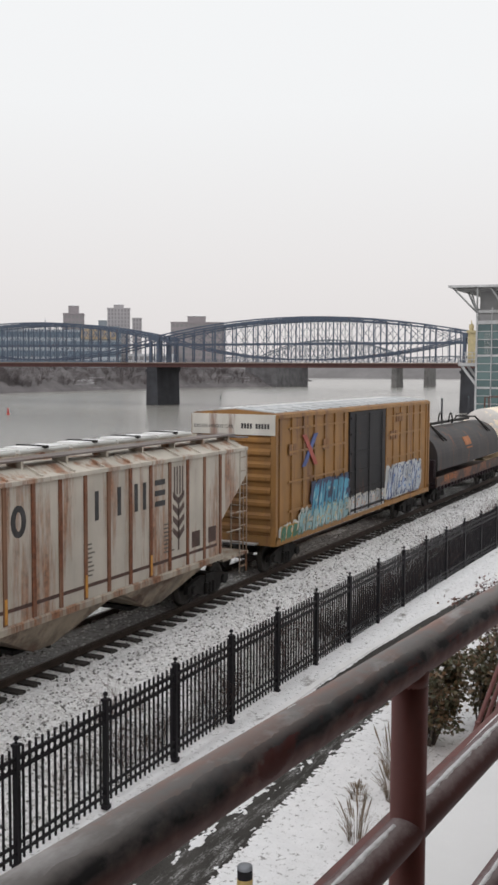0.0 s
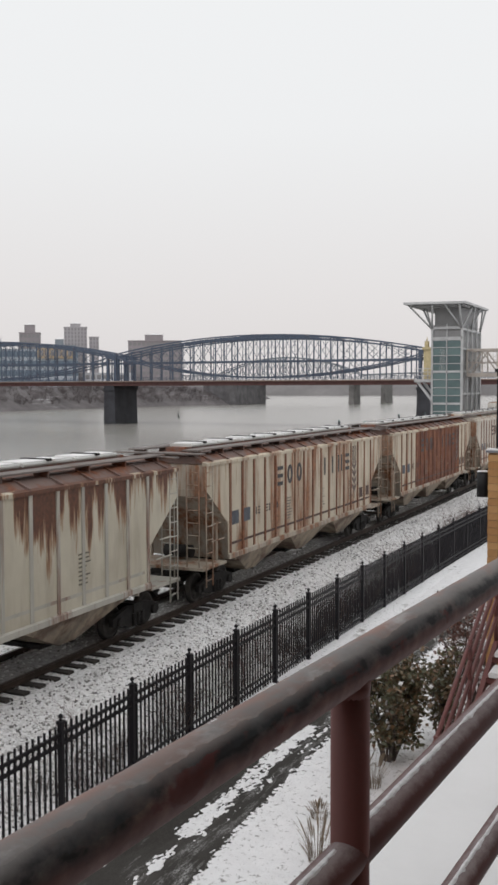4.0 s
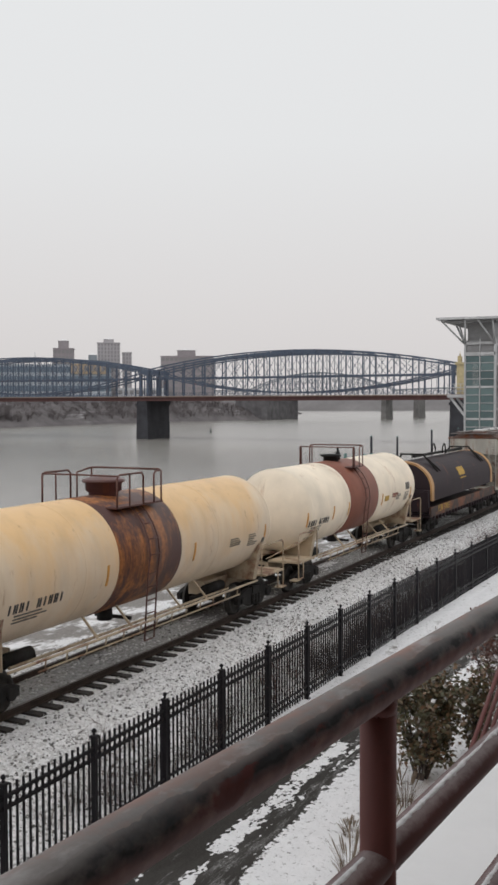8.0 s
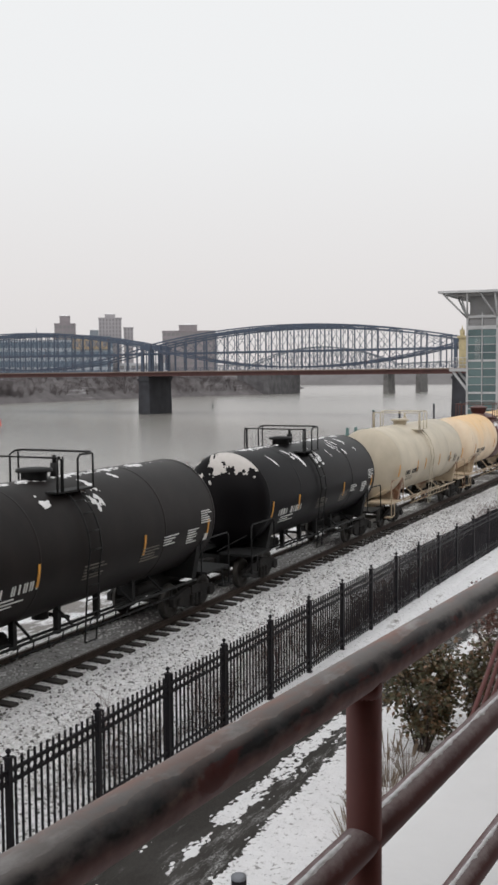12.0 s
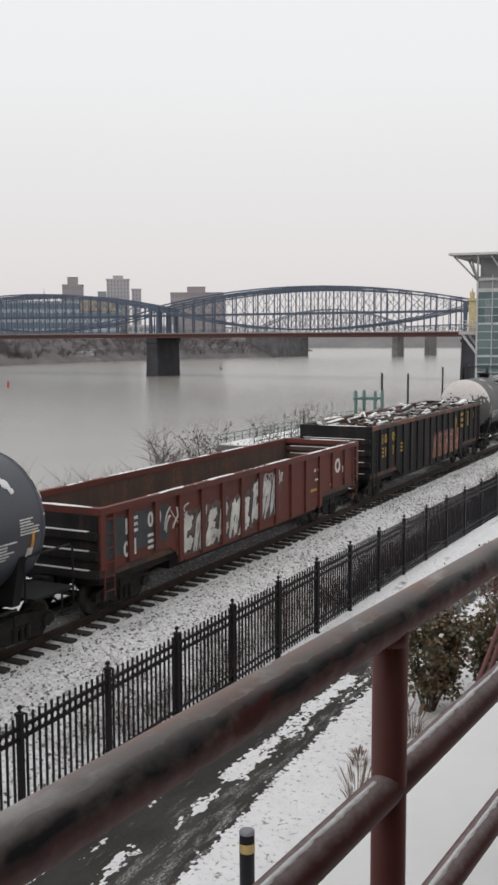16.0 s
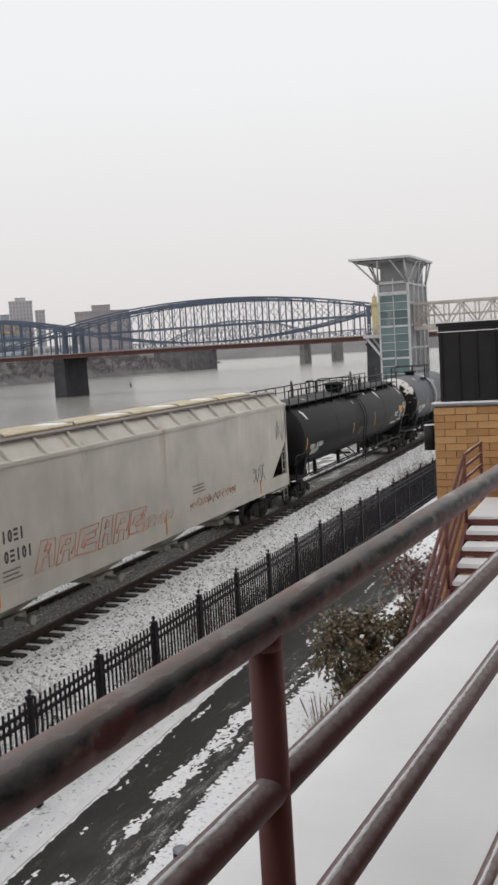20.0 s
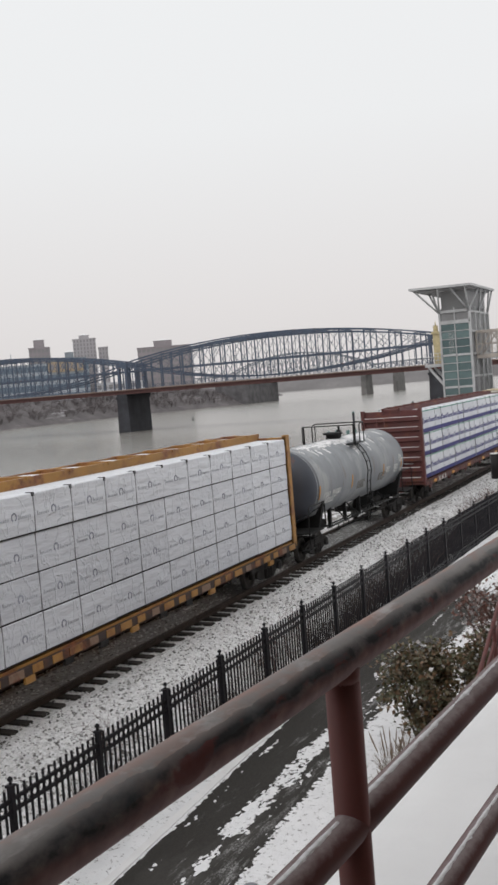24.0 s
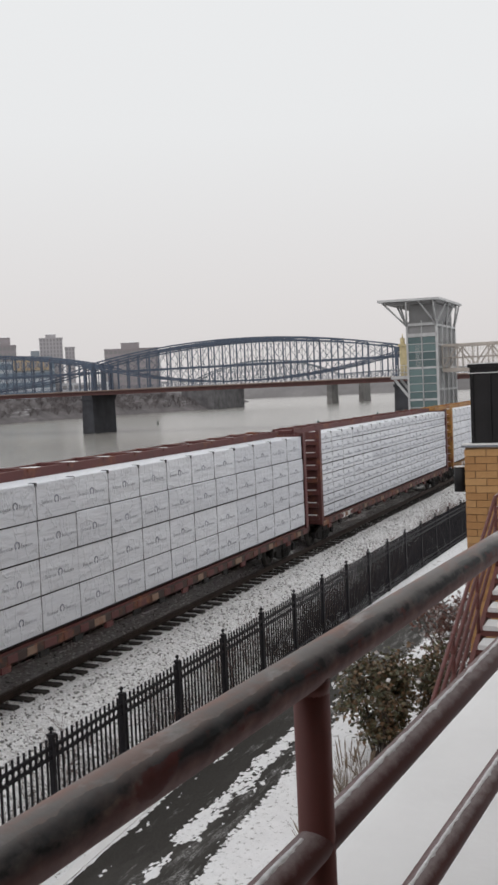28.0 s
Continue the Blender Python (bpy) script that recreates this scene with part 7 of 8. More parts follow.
    graffiti(car, h - 0.014, -6.4, -1.95, 1.12, 1.85, ((0.42, 0.41, 0.37), (0.10, 0.14, 0.12), (0.24, 0.38, 0.40), (0.46, 0.33, 0.14)), 25, wide=0.8)
    graffiti(car, h - 0.010, -1.75, 1.95, 1.15, 1.75, ((0.42, 0.40, 0.35), (0.10, 0.12, 0.16), (0.38, 0.38, 0.38), (0.40, 0.22, 0.13)), 6, wide=0.9)
    graffiti(car, h - 0.018, 2.3, 6.8, 1.25, 2.5, ((0.44, 0.44, 0.43), (0.04, 0.06, 0.16), (0.40, 0.43, 0.47), (0.07, 0.16, 0.38)), 7, wide=0.5)
    graffiti(car, h - 0.016, -7.8, -6.0, 1.1, 1.55, ((0.50, 0.50, 0.47), (0.42, 0.24, 0.05), (0.05, 0.16, 0.10)), 8, wide=0.9)
    return car


def gondola(label, front, rear, body, inside, height, ribs, load, marks, seed):
    car, L = railcar("gondola_car", label, front, rear, 2.3)
    h, floor = HALF, 1.15
    E, top = L / 2 - 0.75, height
    part("floor", MB().box(-h + 0.1, -E, floor - 0.12, h - 0.1, E, floor), inside, car)
    for s in (-1, 1):
        lo = 0.72
        part("side_wall", MB().prism([(-E, top), (E, top), (E, 1.2), (E - 3.1, 1.2), (E - 3.9, lo), (-E + 3.9, lo), (-E + 3.1, 1.2), (-E, 1.2)], "x", *sorted((s * (h - 0.1), s * (h - 0.07)))), body, car)
        part("inner_skin", MB().box(*[f for pr in [sorted((s * (h - 0.13), s * (h - 0.102)))] for f in (pr[0], -E, floor, pr[1], E, top - 0.02)]), inside, car)
        part("top_chord", MB().box(*[f for pr in [sorted((s * (h - 0.15), s * (h + 0.01)))] for f in (pr[0], -E, top - 0.04, pr[1], E, top + 0.12)]), COIL_RUST if load else body, car)
        for i in range(ribs + 1):
            y = -E + 0.1 + (2 * E - 0.2) * i / ribs
            z = 1.2 if abs(y) > E - 3.2 else lo
            a, b = s * (h - 0.08), s * (h - 0.0)
            part("rib", MB().prism([(a, z), (b, z + 0.05), (b, top - 0.05), (a, top - 0.04)] if s > 0 else [(b, z + 0.05), (a, z), (a, top - 0.04), (b, top - 0.05)], "y", y - 0.10, y + 0.10), body, car)
        y = s * E
        part("end_wall", MB().box(-h + 0.1, min(y, y - s * 0.05), 1.0, h - 0.1, max(y, y - s * 0.05), top), inside, car)
        for z in (1.15, 1.6, 2.05, 2.5):
            if z < top - 0.1:
                part("end_beam", MB().box(-h + 0.05, min(y, y + s * 0.14), z - 0.09, h - 0.05, max(y, y + s * 0.14), z + 0.09), GON_BLACK, car)
                part("beam_snow", MB().box(-h + 0.2, min(y + s * 0.02, y + s * 0.13), z + 0.088, h - 0.3, max(y + s * 0.02, y + s * 0.13), z + 0.104), SNOW, car, "thin snow on the end beam")
        part("end_sheet", MB().box(-h + 0.06, min(y + s * 0.004, y + s * 0.03), 1.0, h - 0.06, max(y + s * 0.004, y + s * 0.03), top - 0.03), GON_BLACK, car)
        part("end_cap", MB().box(-h, min(y + s * 0.02, y - s * 0.18), top - 0.03, h, max(y + s * 0.02, y - s * 0.18), top + 0.13), body, car)
        snow_heap(car, 0.3, y - s * 0.08, top + 0.125, 1.0, 0.09, 0.025, seed + s)
        ladder(car, h - 0.02, s * (E - 0.35), 0.55, top, 0.4, body, 6)
        part("end_sill", MB().box(-0.25, min(y, y - s * 2.6), 0.75, 0.25, max(y, y - s * 2.6), 1.05), STEEL_DARK, car)
    part("underframe", MB().box(-1.25, -E + 0.3, 0.80, 1.25, E - 0.3, 1.03).box(-1.1, -E + 3.6, 0.5, 1.1, E - 3.6, 0.8), STEEL_DARK, car)
    bay = 2 * E / ribs
    for k, tx, m_ in marks:
        for r, ch in enumerate(tx):
            letters(car, h - 0.066, -E + bay * k + 0.25, top - 0.66 - 0.54 * r, 0.38, ch, m_, pitch=0.95)
    if not load:
        part("marking_panel", MB().box(h - 0.08, -E + 0.25, 1.45, h - 0.0665, -E + bay * 2.6, top - 0.2), plain("slate_marking_panel", (0.045, 0.05, 0.055), 0.7), car, "dark slate marking panel")
    if load:
        g = random.Random(seed)
        heap = part("scrap_load", MB().loft([[(x, y, floor + (top - floor - 0.16 + 0.24 * noise.noise((x, y * 0.5, seed))) * (1 if abs(y) < E - 0.4 else 0.8)) for x in (-h + 0.15, -0.7, 0, 0.7, h - 0.15)] for y in [-E + 0.2 + (2 * E - 0.4) * i / 40 for i in range(41)]], True, False, False), SCRAP, car, "load of rusty scrap metal")
        for i in range(300):
            x, y = g.uniform(-h + 0.3, h - 0.3), g.uniform(-E + 0.5, E - 0.5)
            z = top + g.uniform(-0.22, 0.16)
            a, t, ln = g.gauss(0, 0.55), g.uniform(-0.12, 0.16), g.uniform(0.3, 1.5)
            dx, dy, dz = ln * math.sin(a) * 0.5, ln * math.cos(a), ln * t
            if abs(x + dx) > h - 0.2:
                dx = -dx
            if abs(x + dx) > h - 0.2 or abs(y + dy) > E - 0.2:
                continue
            w, q = g.uniform(0.04, 0.26), g.uniform(0.02, 0.07)
            part("scrap_piece", MB().beam((x, y, z), (x + dx, y + dy, z + dz), w, q), SCRAP_MIX[g.randrange(5)], car)
    else:
        g = random.Random(seed)
        for s in (-1, 1):
            snow_heap(car, 0.2, s * (E - 1.2), floor, 1.0, 0.9, 0.18, seed + 9)
            snow_heap(car, -0.95, s * (E - 0.7), floor, 0.4, 0.55, 0.75, seed + 11, "snow_drift")
            for z in (1.45, 1.75, 2.05, 2.32):
                part("end_corrugation", MB().box(-h + 0.14, min(s * (E - 0.05), s * (E - 0.16)), z - 0.07, h - 0.14, max(s * (E - 0.05), s * (E - 0.16)), z + 0.07), inside, car)
                part("beam_snow", MB().box(-h + 0.3, min(s * (E - 0.06), s * (E - 0.155)), z + 0.068, h - 0.2, max(s * (E - 0.06), s * (E - 0.155)), z + 0.09), SNOW, car, "thin snow on the end ribs")
        for s in (-1, 1):
            yy, xx = np.meshgrid(np.arange(-E, E, 0.03), np.linspace(-0.07, 0.07, 8), indexing="ij")
            f = ragged(yy * 0.8, xx * 2 + 9 * s, seed, 3) * 0.9 + 0.6 * ragged(yy * 7, xx * 20, seed + 4, 2) - 0.2
            crust(car, np.stack([s * (h - 0.07) + xx, yy, 0 * yy + top + 0.121], -1), np.array([0.0, 0.0, 1.0]) + 0 * xx[..., None], f, SNOW)
    return car


def coil_car(label, front, rear, hood, stripe, mark):
    car, L = railcar("coil_car", label, front, rear, 2.0)
    h = HALF - 0.05
    E = L / 2 - 0.40
    part("deck", MB().box(-h, -E, 0.95, h, E, 1.12), COIL, car)
    for s in (-1, 1):
        part("side_sill", MB().box(*[f for pr in [sorted((s * (h - 0.06), s * (h + 0.05)))] for f in (pr[0], -E, 1.0, pr[1], E, 1.45)]), COIL_RUST, car)
        for i in range(22):
            y = -E + 0.5 + (2 * E - 1) * i / 21
            part("stake", MB().box(s * (h + 0.02) - 0.05, y - 0.05, 0.8, s * (h + 0.02) + 0.05, y + 0.05, 1.0), COIL, car)
        part("end_platform", MB().box(-h, min(s * E, s * (L / 2 - 0.45)), 1.05, h, max(s * E, s * (L / 2 - 0.45)), 1.1), COIL, car)
        part("end_rail", MB().pipe([(h, s * (E + 0.2), 1.1), (h, s * (E + 0.2), 2.2), (0.2, s * (E + 0.2), 2.2)], 0.025, 6), COIL, car)
    H0, a, ZH, RH = E - 0.38, 1.43, 2.30, 1.27
    arc = [(-a, 1.72)] + [(a * math.cos(t), ZH + RH * math.sin(t)) for t in [math.pi * (1 - i / 20) for i in range(21)]] + [(a, 1.72)]
    part("hood", MB().prism(arc, "y", -H0, H0), hood, car, "rounded steel hood")
    for y in (-H0 + 0.18, H0 - 0.18) if stripe else ():
        mb = MB()
        rings = []
        for u, z in arc:
            k = math.hypot(u, z - ZH) or 1
            o = 0.02 / k
            rings.append([(u * (1 + o), y + dy, ZH + (z - ZH) * (1 + o)) for dy in (-0.2, 0.2)] + [(u * 0.95, y + dy, ZH + (z - ZH) * 0.95) for dy in (0.2, -0.2)])
        part("end_stripe", mb.loft(rings, False, True), stripe, car, "ochre edge stripe")
    for y in (-H0 * 0.72, H0 * 0.72):
        mb = MB()
        mb.beam((1.2, y, 3.02), (0.5, y - 0.3, 3.88), 0.07, 0.07).beam((1.2, y + 0.5, 3.02), (0.5, y - 0.3, 3.88), 0.07, 0.07).beam((-1.2, y, 3.02), (-0.5, y - 0.3, 3.88), 0.07, 0.07)
        mb.beam((-0.6, y - 0.3, 3.86), (0.6, y - 0.3, 3.86), 0.08, 0.08)
        part("lifting_bracket", mb, STEEL_DARK, car)
    part("lifting_beam", MB().box(-0.08, -H0 * 0.75, 3.68, 0.08, H0 * 0.75, 3.80), STEEL_DARK, car)
    mb = MB()
    for dx in (-0.28, 0.28):
        mb.pipe([(dx, 0.35 * math.cos(t), 3.70 + 0.5 * math.sin(t)) for t in [math.pi * i / 10 for i in range(11)]], 0.04, 8)
    part("lifting_loop", mb, STEEL_DARK, car)
    mb = MB()
    t = [math.radians(d) for d in (14, 24, 34)]
    mb.loft([[((a + e) * math.cos(q), y, ZH + (RH + e) * math.sin(q)) for e, y in ((0.0, -1.05), (0.02, -1.05), (0.02, 0.15), (0.0, 0.15))] for q in t], False, True)
    part("company_mark", mb, mark, car, "yellow painted company mark")
    part("company_mark", MB().loft([[((a + e) * math.cos(q), y, ZH + (RH + e) * math.sin(q)) for e, y in ((0.0, -0.95), (0.02, -0.95), (0.02, 0.2), (0.0, 0.2))] for q in [math.radians(d) for d in (6, 9)]], False, True), mark, car)
    letters(car, h + 0.052, -E + 1.2, 1.15, 0.30, "I=IO =IOI=", mark, pitch=0.7)
    mb = MB()
    for i in range(4):
        mb.box(-0.75 + 0.27 * i, -H0 - 0.02, 2.92, -0.58 + 0.27 * i, -H0 + 0.02, 3.12)
    part("end_lettering", mb, mark, car)
    part("end_panel", MB().box(-1.35, -H0 - 0.35, 1.2, 1.35, -H0 - 0.02, 2.25), COIL, car)
    snow_heap(car, 0.9, -H0 - 0.2, 1.25, 0.4, 0.12, 0.06, 5)
    return car


def centerbeam(label, front, rear, steel, layers, logo, seed, band=None, yellow_blocks=False, cols=11):
    """A centre-beam flat car with wrapped lumber packs on both sides."""
    car, L = railcar("centerbeam_car", label, front, rear, 2.3)
    h = HALF
    E = L / 2 - 0.85
    part("deck", MB().box(-h + 0.05, -E, 0.98, h - 0.05, E, 1.16), steel, car)
    for s in (-1, 1):
        part("side_sill", MB().box(*[f for pr in [sorted((s * (h - 0.1), s * (h + 0.02)))] for f in (pr[0], -E, 0.90, pr[1], E, 1.10)]), SILL_GRIME, car)
        for i in range(34 if s > 0 else 0):
            y = -E + 0.35 + (2 * E - 0.7) * i / 33
            part("stake_pocket", MB().chamfer(h - 0.02, y - (0.20 if i % 3 else 0.28), 0.91, h + 0.035, y + (0.14 if i % 3 else 0.2), 1.09, 0.012), steel if i % 4 or yellow_blocks else POCKET_TAN, car)
        for i in range(17):
            y = -E + 0.8 + (2 * E - 1.6) * i / 16
            part("winch", MB().box(*[f for pr in [sorted((s * (h - 0.02), s * (h + 0.05)))] for f in (pr[0], y - 0.16, 0.76, pr[1], y + 0.16, 0.90)]), STEEL_DARK if i % 3 else steel, car)
            if yellow_blocks and i % 3 == 1 and s > 0:
                part("reflector_plate", MB().box(h + 0.01, y - 0.60, 0.93, h + 0.042, y - 0.1, 1.07), YELLOW_STRIP, car, "orange reflector plate")
    part("centre_sill", MB().box(-0.3, -E, 0.6, 0.3, E, 0.98), steel, car)
    B = E - 0.22
    top = 4.62
    part("beam_top", MB().box(-0.42, -E, top + 0.02, 0.42, E, top + 0.14), steel, car)
    for sx in (-1, 1):
        part("top_flange", MB().box(sx * 0.42 - 0.05, -E, top - 0.08, sx * 0.42 + 0.05, E, top + 0.20), steel, car)
    for i in range(14):
        y = -E + 0.9 + (2 * E - 1.8) * i / 13
        part("beam_lug", MB().box(-0.5, y - 0.08, top + 0.14, 0.5, y + 0.08, top + 0.22), steel, car)
        snow_heap(car, 0.0, y + 0.6, top + 0.14, 0.36, 0.32 + 0.2 * rnd.random(), 0.05, i + seed)
        part("beam_post", MB().box(-0.12, y - 0.09, 1.16, 0.12, y + 0.09, top), steel, car)
    for s in (-1, 1):
        y = s * (E - 0.12)
        bh = part("bulkhead", MB().box(-h + 0.02, y - 0.06, 1.0, h - 0.02, y + 0.06, top + 0.05), steel, car)
        for z in (1.25, 1.75, 2.25, 2.75, 3.25, 3.75, 4.25):
            part("bulkhead_beam", MB().prism([(y, z - 0.14), (y + s * 0.24, z - 0.08), (y + s * 0.24, z + 0.08), (y, z + 0.14)], "x", -h + 0.1, h - 0.1), steel, bh)
            part("beam_snow", MB().box(-h + 0.2, min(y + s * 0.07, y + s * 0.23), z + 0.09, h - 0.2, max(y + s * 0.07, y + s * 0.23), z + 0.112), SNOW, bh, "thin snow on the beam")
        for sx in (-1, 1):
            part("bulkhead_post", MB().box(sx * (h - 0.06) - 0.08, min(y - s * 0.06, y + s * 0.18), 0.98, sx * (h - 0.06) + 0.08, max(y - s * 0.06, y + s * 0.18), top + 0.12), steel, bh)
        snow_heap(car, 0, y + s * 0.1, 2.03, 1.0, 0.1, 0.02, seed)
        ladder(car, -0.5, s * (E + 0.2), 0.9, 4.4, 0.4, steel, 8, "x")
    lay_h = (4.60 - 1.22) / layers
    g = random.Random(seed)
    for side in (1, -1):
        for k in range(layers):
            z0 = 1.22 + k * lay_h
            cell = 2 * B / cols
            groups, left = [], cols
            first = 2 + (k * 2 + seed) % 4
            while left > 0:
                q = min(left, first if not groups else (6 if logo == "ring" and layers < 7 else 4) if logo == "ring" else 1)
                groups.append(q)
                left -= q
            if logo == "word":
                groups = [1] * cols
            y = -B
            for q in groups:
                ln = cell * q
                jit = g.uniform(-0.025, 0.02)
                x0, x1 = (0.20, h - 0.05 + jit) if side > 0 else (-h + 0.05 - jit, -0.20)
                dz = g.uniform(-0.008, 0.008)
                ring = [(x0, z0 + 0.03), (x1, z0 + 0.03 + dz), (x1 + (0.012 if side > 0 else 0), z0 + lay_h * 0.5), (x1, z0 + lay_h - 0.02), (x1 - 0.02 * side, z0 + lay_h), (x0, z0 + lay_h)]
                ob = part("lumber_pack", MB().prism(ring, "y", y + 0.008, y + ln - 0.008), WRAP, car)
                if side > 0:
                    # dark strip stands in for the shade in the gap under each pack
                    part("sticker_strip", MB().box(x1 - 0.10, y + 0.01, z0 - 0.004, x1 - 0.004, y + ln - 0.01, z0 + 0.034), STEEL_DARK, ob, "dark strip standing in for shade between layers")
                for e in range(q if side > 0 else 0):
                    ya, yb = y + cell * e, y + cell * (e + 1)
                    xf = x1 + 0.012
                    if e or logo == "word":
                        part("strap", MB().box(xf - 0.03, ya - 0.010, z0 + 0.03, xf + 0.003, ya + 0.010, z0 + lay_h), STRAP, ob)
                    if k == layers - 1:
                        part("corner_guard", MB().box(x1 - 0.16, ya - 0.04, z0 + lay_h - 0.07, x1 + 0.014, ya + 0.04, z0 + lay_h + 0.012), STEEL_DARK, ob)
                    if logo == "word":
                        zb = z0 + lay_h * 0.42
                        mb = MB()
                        pit = (cell - 0.10) / 9
                        for w in range(9):
                            u, t, f = ya + 0.03 + w * pit, 0.25 if w == 0 else 0.20 if w == 6 else 0.165, pit * (0.30 if w in (1, 6) else 0.62)
                            mb.prism([(u, zb), (u + f, zb), (u + f + 0.05, zb + t), (u + 0.05, zb + t)], "x", xf - 0.02, xf + 0.006)
                        mb.prism([(ya + 0.02, zb + 0.16), (ya + 0.30, zb + 0.19), (ya + 0.34, zb + 0.30), (ya + 0.20, zb + 0.21)], "x", xf - 0.02, xf + 0.0055)
                        tagged(part("brand_mark", mb, LETTER_BLUE, ob, "dark blue printed word shapes"), kind="stuff")
                        part("print_band", MB().box(xf - 0.02, ya + 0.012, z0 + 0.03, xf + 0.002, yb - 0.012, z0 + 0.215), LETTER_BLUE, ob, "dark blue printed band")
                        part("print_line", MB().box(xf - 0.03, ya + 0.012, z0 + lay_h - 0.075, xf + 0.002, yb - 0.012, z0 + lay_h - 0.03), GREEN_PRINT, ob, "green printed line")
                    else:
                        mb = MB()
                        yc, zc, rr = (ya + yb) / 2, z0 + lay_h * 0.5, 0.095
                        rings = [[(xf + w, yc + p * math.cos(t), zc + p * math.sin(t)) for w, p in ((-0.02, rr), (0.005, rr), (0.005, rr - 0.036), (-0.02, rr - 0.036))] for t in [math.radians(-60 + 30 * v) for v in range(11)]]
                        mb.loft(rings, False, True)
                        tagged(part("brand_mark", mb, PRINT_BLUEGREY, ob, "blue-grey printed ring mark"), kind="stuff")
                        mb = MB()
                        for sg in (-1, 1):
                            for w in range(7):
                                u = yc + sg * 0.36 - 0.22 + 0.062 * w
                                mb.box(xf - 0.02, u, zc - 0.065, xf + 0.004, u + 0.034, zc - (0.012 if w else -0.03))
                        tagged(part("faint_print", mb, PRINT_PALE, ob, "faint grey printed bars"), kind="stuff")
                y += ln
    letters(car, h + 0.022, -E + 2.4, 0.88, 0.22, "XXX XXXXX", LETTER_WHITE, pitch=0.8)
    return car


# ---- train colours ----
HATCH_PALE = painted("pale_hatch_paint", (0.55, 0.55, 0.53), 0.1, False, 0.25)
GALV = plain("galvanised_roof_sheet", (0.42, 0.43, 0.44), 0.5, 0.3, 0.2, 2)
SCRAP = painted("rusty_scrap", (0.060, 0.040, 0.032), 0.6, False, 0.4, 0.85, (0.10, 0.045, 0.03), 3)
SCRAP_MIX = [SCRAP, SNOW, STEEL_DARK, SNOW, plain("dull_scrap_steel", (0.16, 0.145, 0.135), 0.6, 0.3, 0.5, 3)]
WRAP = Mat("white_lumber_wrap", 0.5)
c = WRAP.ramp(WRAP.random(), [(0.0, (0.60, 0.61, 0.65)), (1.0, (0.72, 0.73, 0.765))])
WRAP.color(WRAP.mix(0.5, c, WRAP.ramp(WRAP.noise(2.2, 6, (1, 0.5, 1.6)), [(0.3, 0.80), (0.7, 1.0)]), "MULTIPLY"))
WRAP.bump(WRAP.math("ADD", WRAP.noise(2.6, 5, (1, 0.45, 2.0), 0.5), WRAP.math("MULTIPLY", WRAP.ramp(WRAP.noise(1.5, 3, (1, 1.6, 0.9), 0.5), [(0.47, 0.0), (0.50, 1.0), (0.53, 0.0)]), 0.22)), 1.0, 0.07)
WRAP = WRAP.m
COIL = painted("black_hood_paint", (0.024, 0.014, 0.018), 0.05, True, 0.25, 0.6, dirt_col=(0.030, 0.022, 0.022), gloss=0.25)
COIL_GRIMY = painted("grimy_black_hood", (0.040, 0.036, 0.037), 0.15, True, 0.5, 0.6, dirt_col=(0.085, 0.068, 0.058), gloss=0.3)
MARK_ORANGE = plain("faded_orange_mark", (0.36, 0.13, 0.045), 0.7, 0, 0.4, 3, 0)
COIL_RUST = painted("rusty_black_sill", (0.045, 0.028, 0.023), 0.5, False, 0.4, 0.7)
COIL_STRIPE = painted("ochre_stripe", (0.48, 0.27, 0.11), 0.1, False, 0.2)
BOX_YELLOW = painted("railbox_yellow", (0.30, 0.148, 0.040), 0.25, True, 0.42, 0.6, (0.14, 0.06, 0.03), 1.6)
BOX_DOOR = painted("black_door_paint", (0.016, 0.015, 0.017), 0.1, True, 0.2, 0.6, gloss=0.25)
BOX_WHITE = painted("white_end_paint", (0.62, 0.60, 0.55), 0.25, True, 0.25)
HOP_GREY = painted("faded_grey_hopper", (0.53, 0.485, 0.42), 0.42, True, 0.32, 0.65, (0.25, 0.12, 0.065), 1.2, (0.20, 0.165, 0.13))
hr = Mat("rusted_hopper_side", 0.8)
c = hr.ramp(hr.noise(1.6, 7, (1, 1, 0.7), 0.65), [(0.32, (0.085, 0.026, 0.014)), (0.5, (0.155, 0.050, 0.022)), (0.68, (0.25, 0.098, 0.042))])
c = hr.mix(hr.ramp(hr.noise(2.6, 7, (1.5, 1.5, 0.2), 0.66), [(0.50, 0.0), (0.60, 0.75)]), c, (0.062, 0.022, 0.014))
# flakes of the old cream paint that still hold, more of them low on the side
flake = hr.math("SUBTRACT", hr.noise(4.2, 9, (1.3, 1.3, 0.5), 0.74), hr.math("MULTIPLY", hr.math("SUBTRACT", hr.across(0, 0, 1), 1.8), 0.030))
c = hr.mix(hr.ramp(flake, [(0.57, 0.0), (0.63, 0.7)]), c, hr.ramp(hr.noise(5, 5), [(0.3, (0.28, 0.165, 0.105)), (0.7, (0.40, 0.29, 0.21))]))
hr.color(c)
hr.bump(hr.noise(24, 5), 0.2, 0.01)
HOP_RUST = hr.m
HOP_MID = painted("streaked_hopper_side", (0.54, 0.475, 0.37), 0.48, True, 0.4, 0.7, (0.20, 0.078, 0.032), 1.1, (0.16, 0.11, 0.075))
HOP_RIB = painted("rusty_rib", (0.24, 0.125, 0.075), 0.7, True, 0.3, 0.75, (0.15, 0.05, 0.022), 2)
HOP_END = painted("rusty_pale_end", (0.40, 0.35, 0.285), 0.5, True, 0.45, 0.7, (0.20, 0.09, 0.045), 1.4)
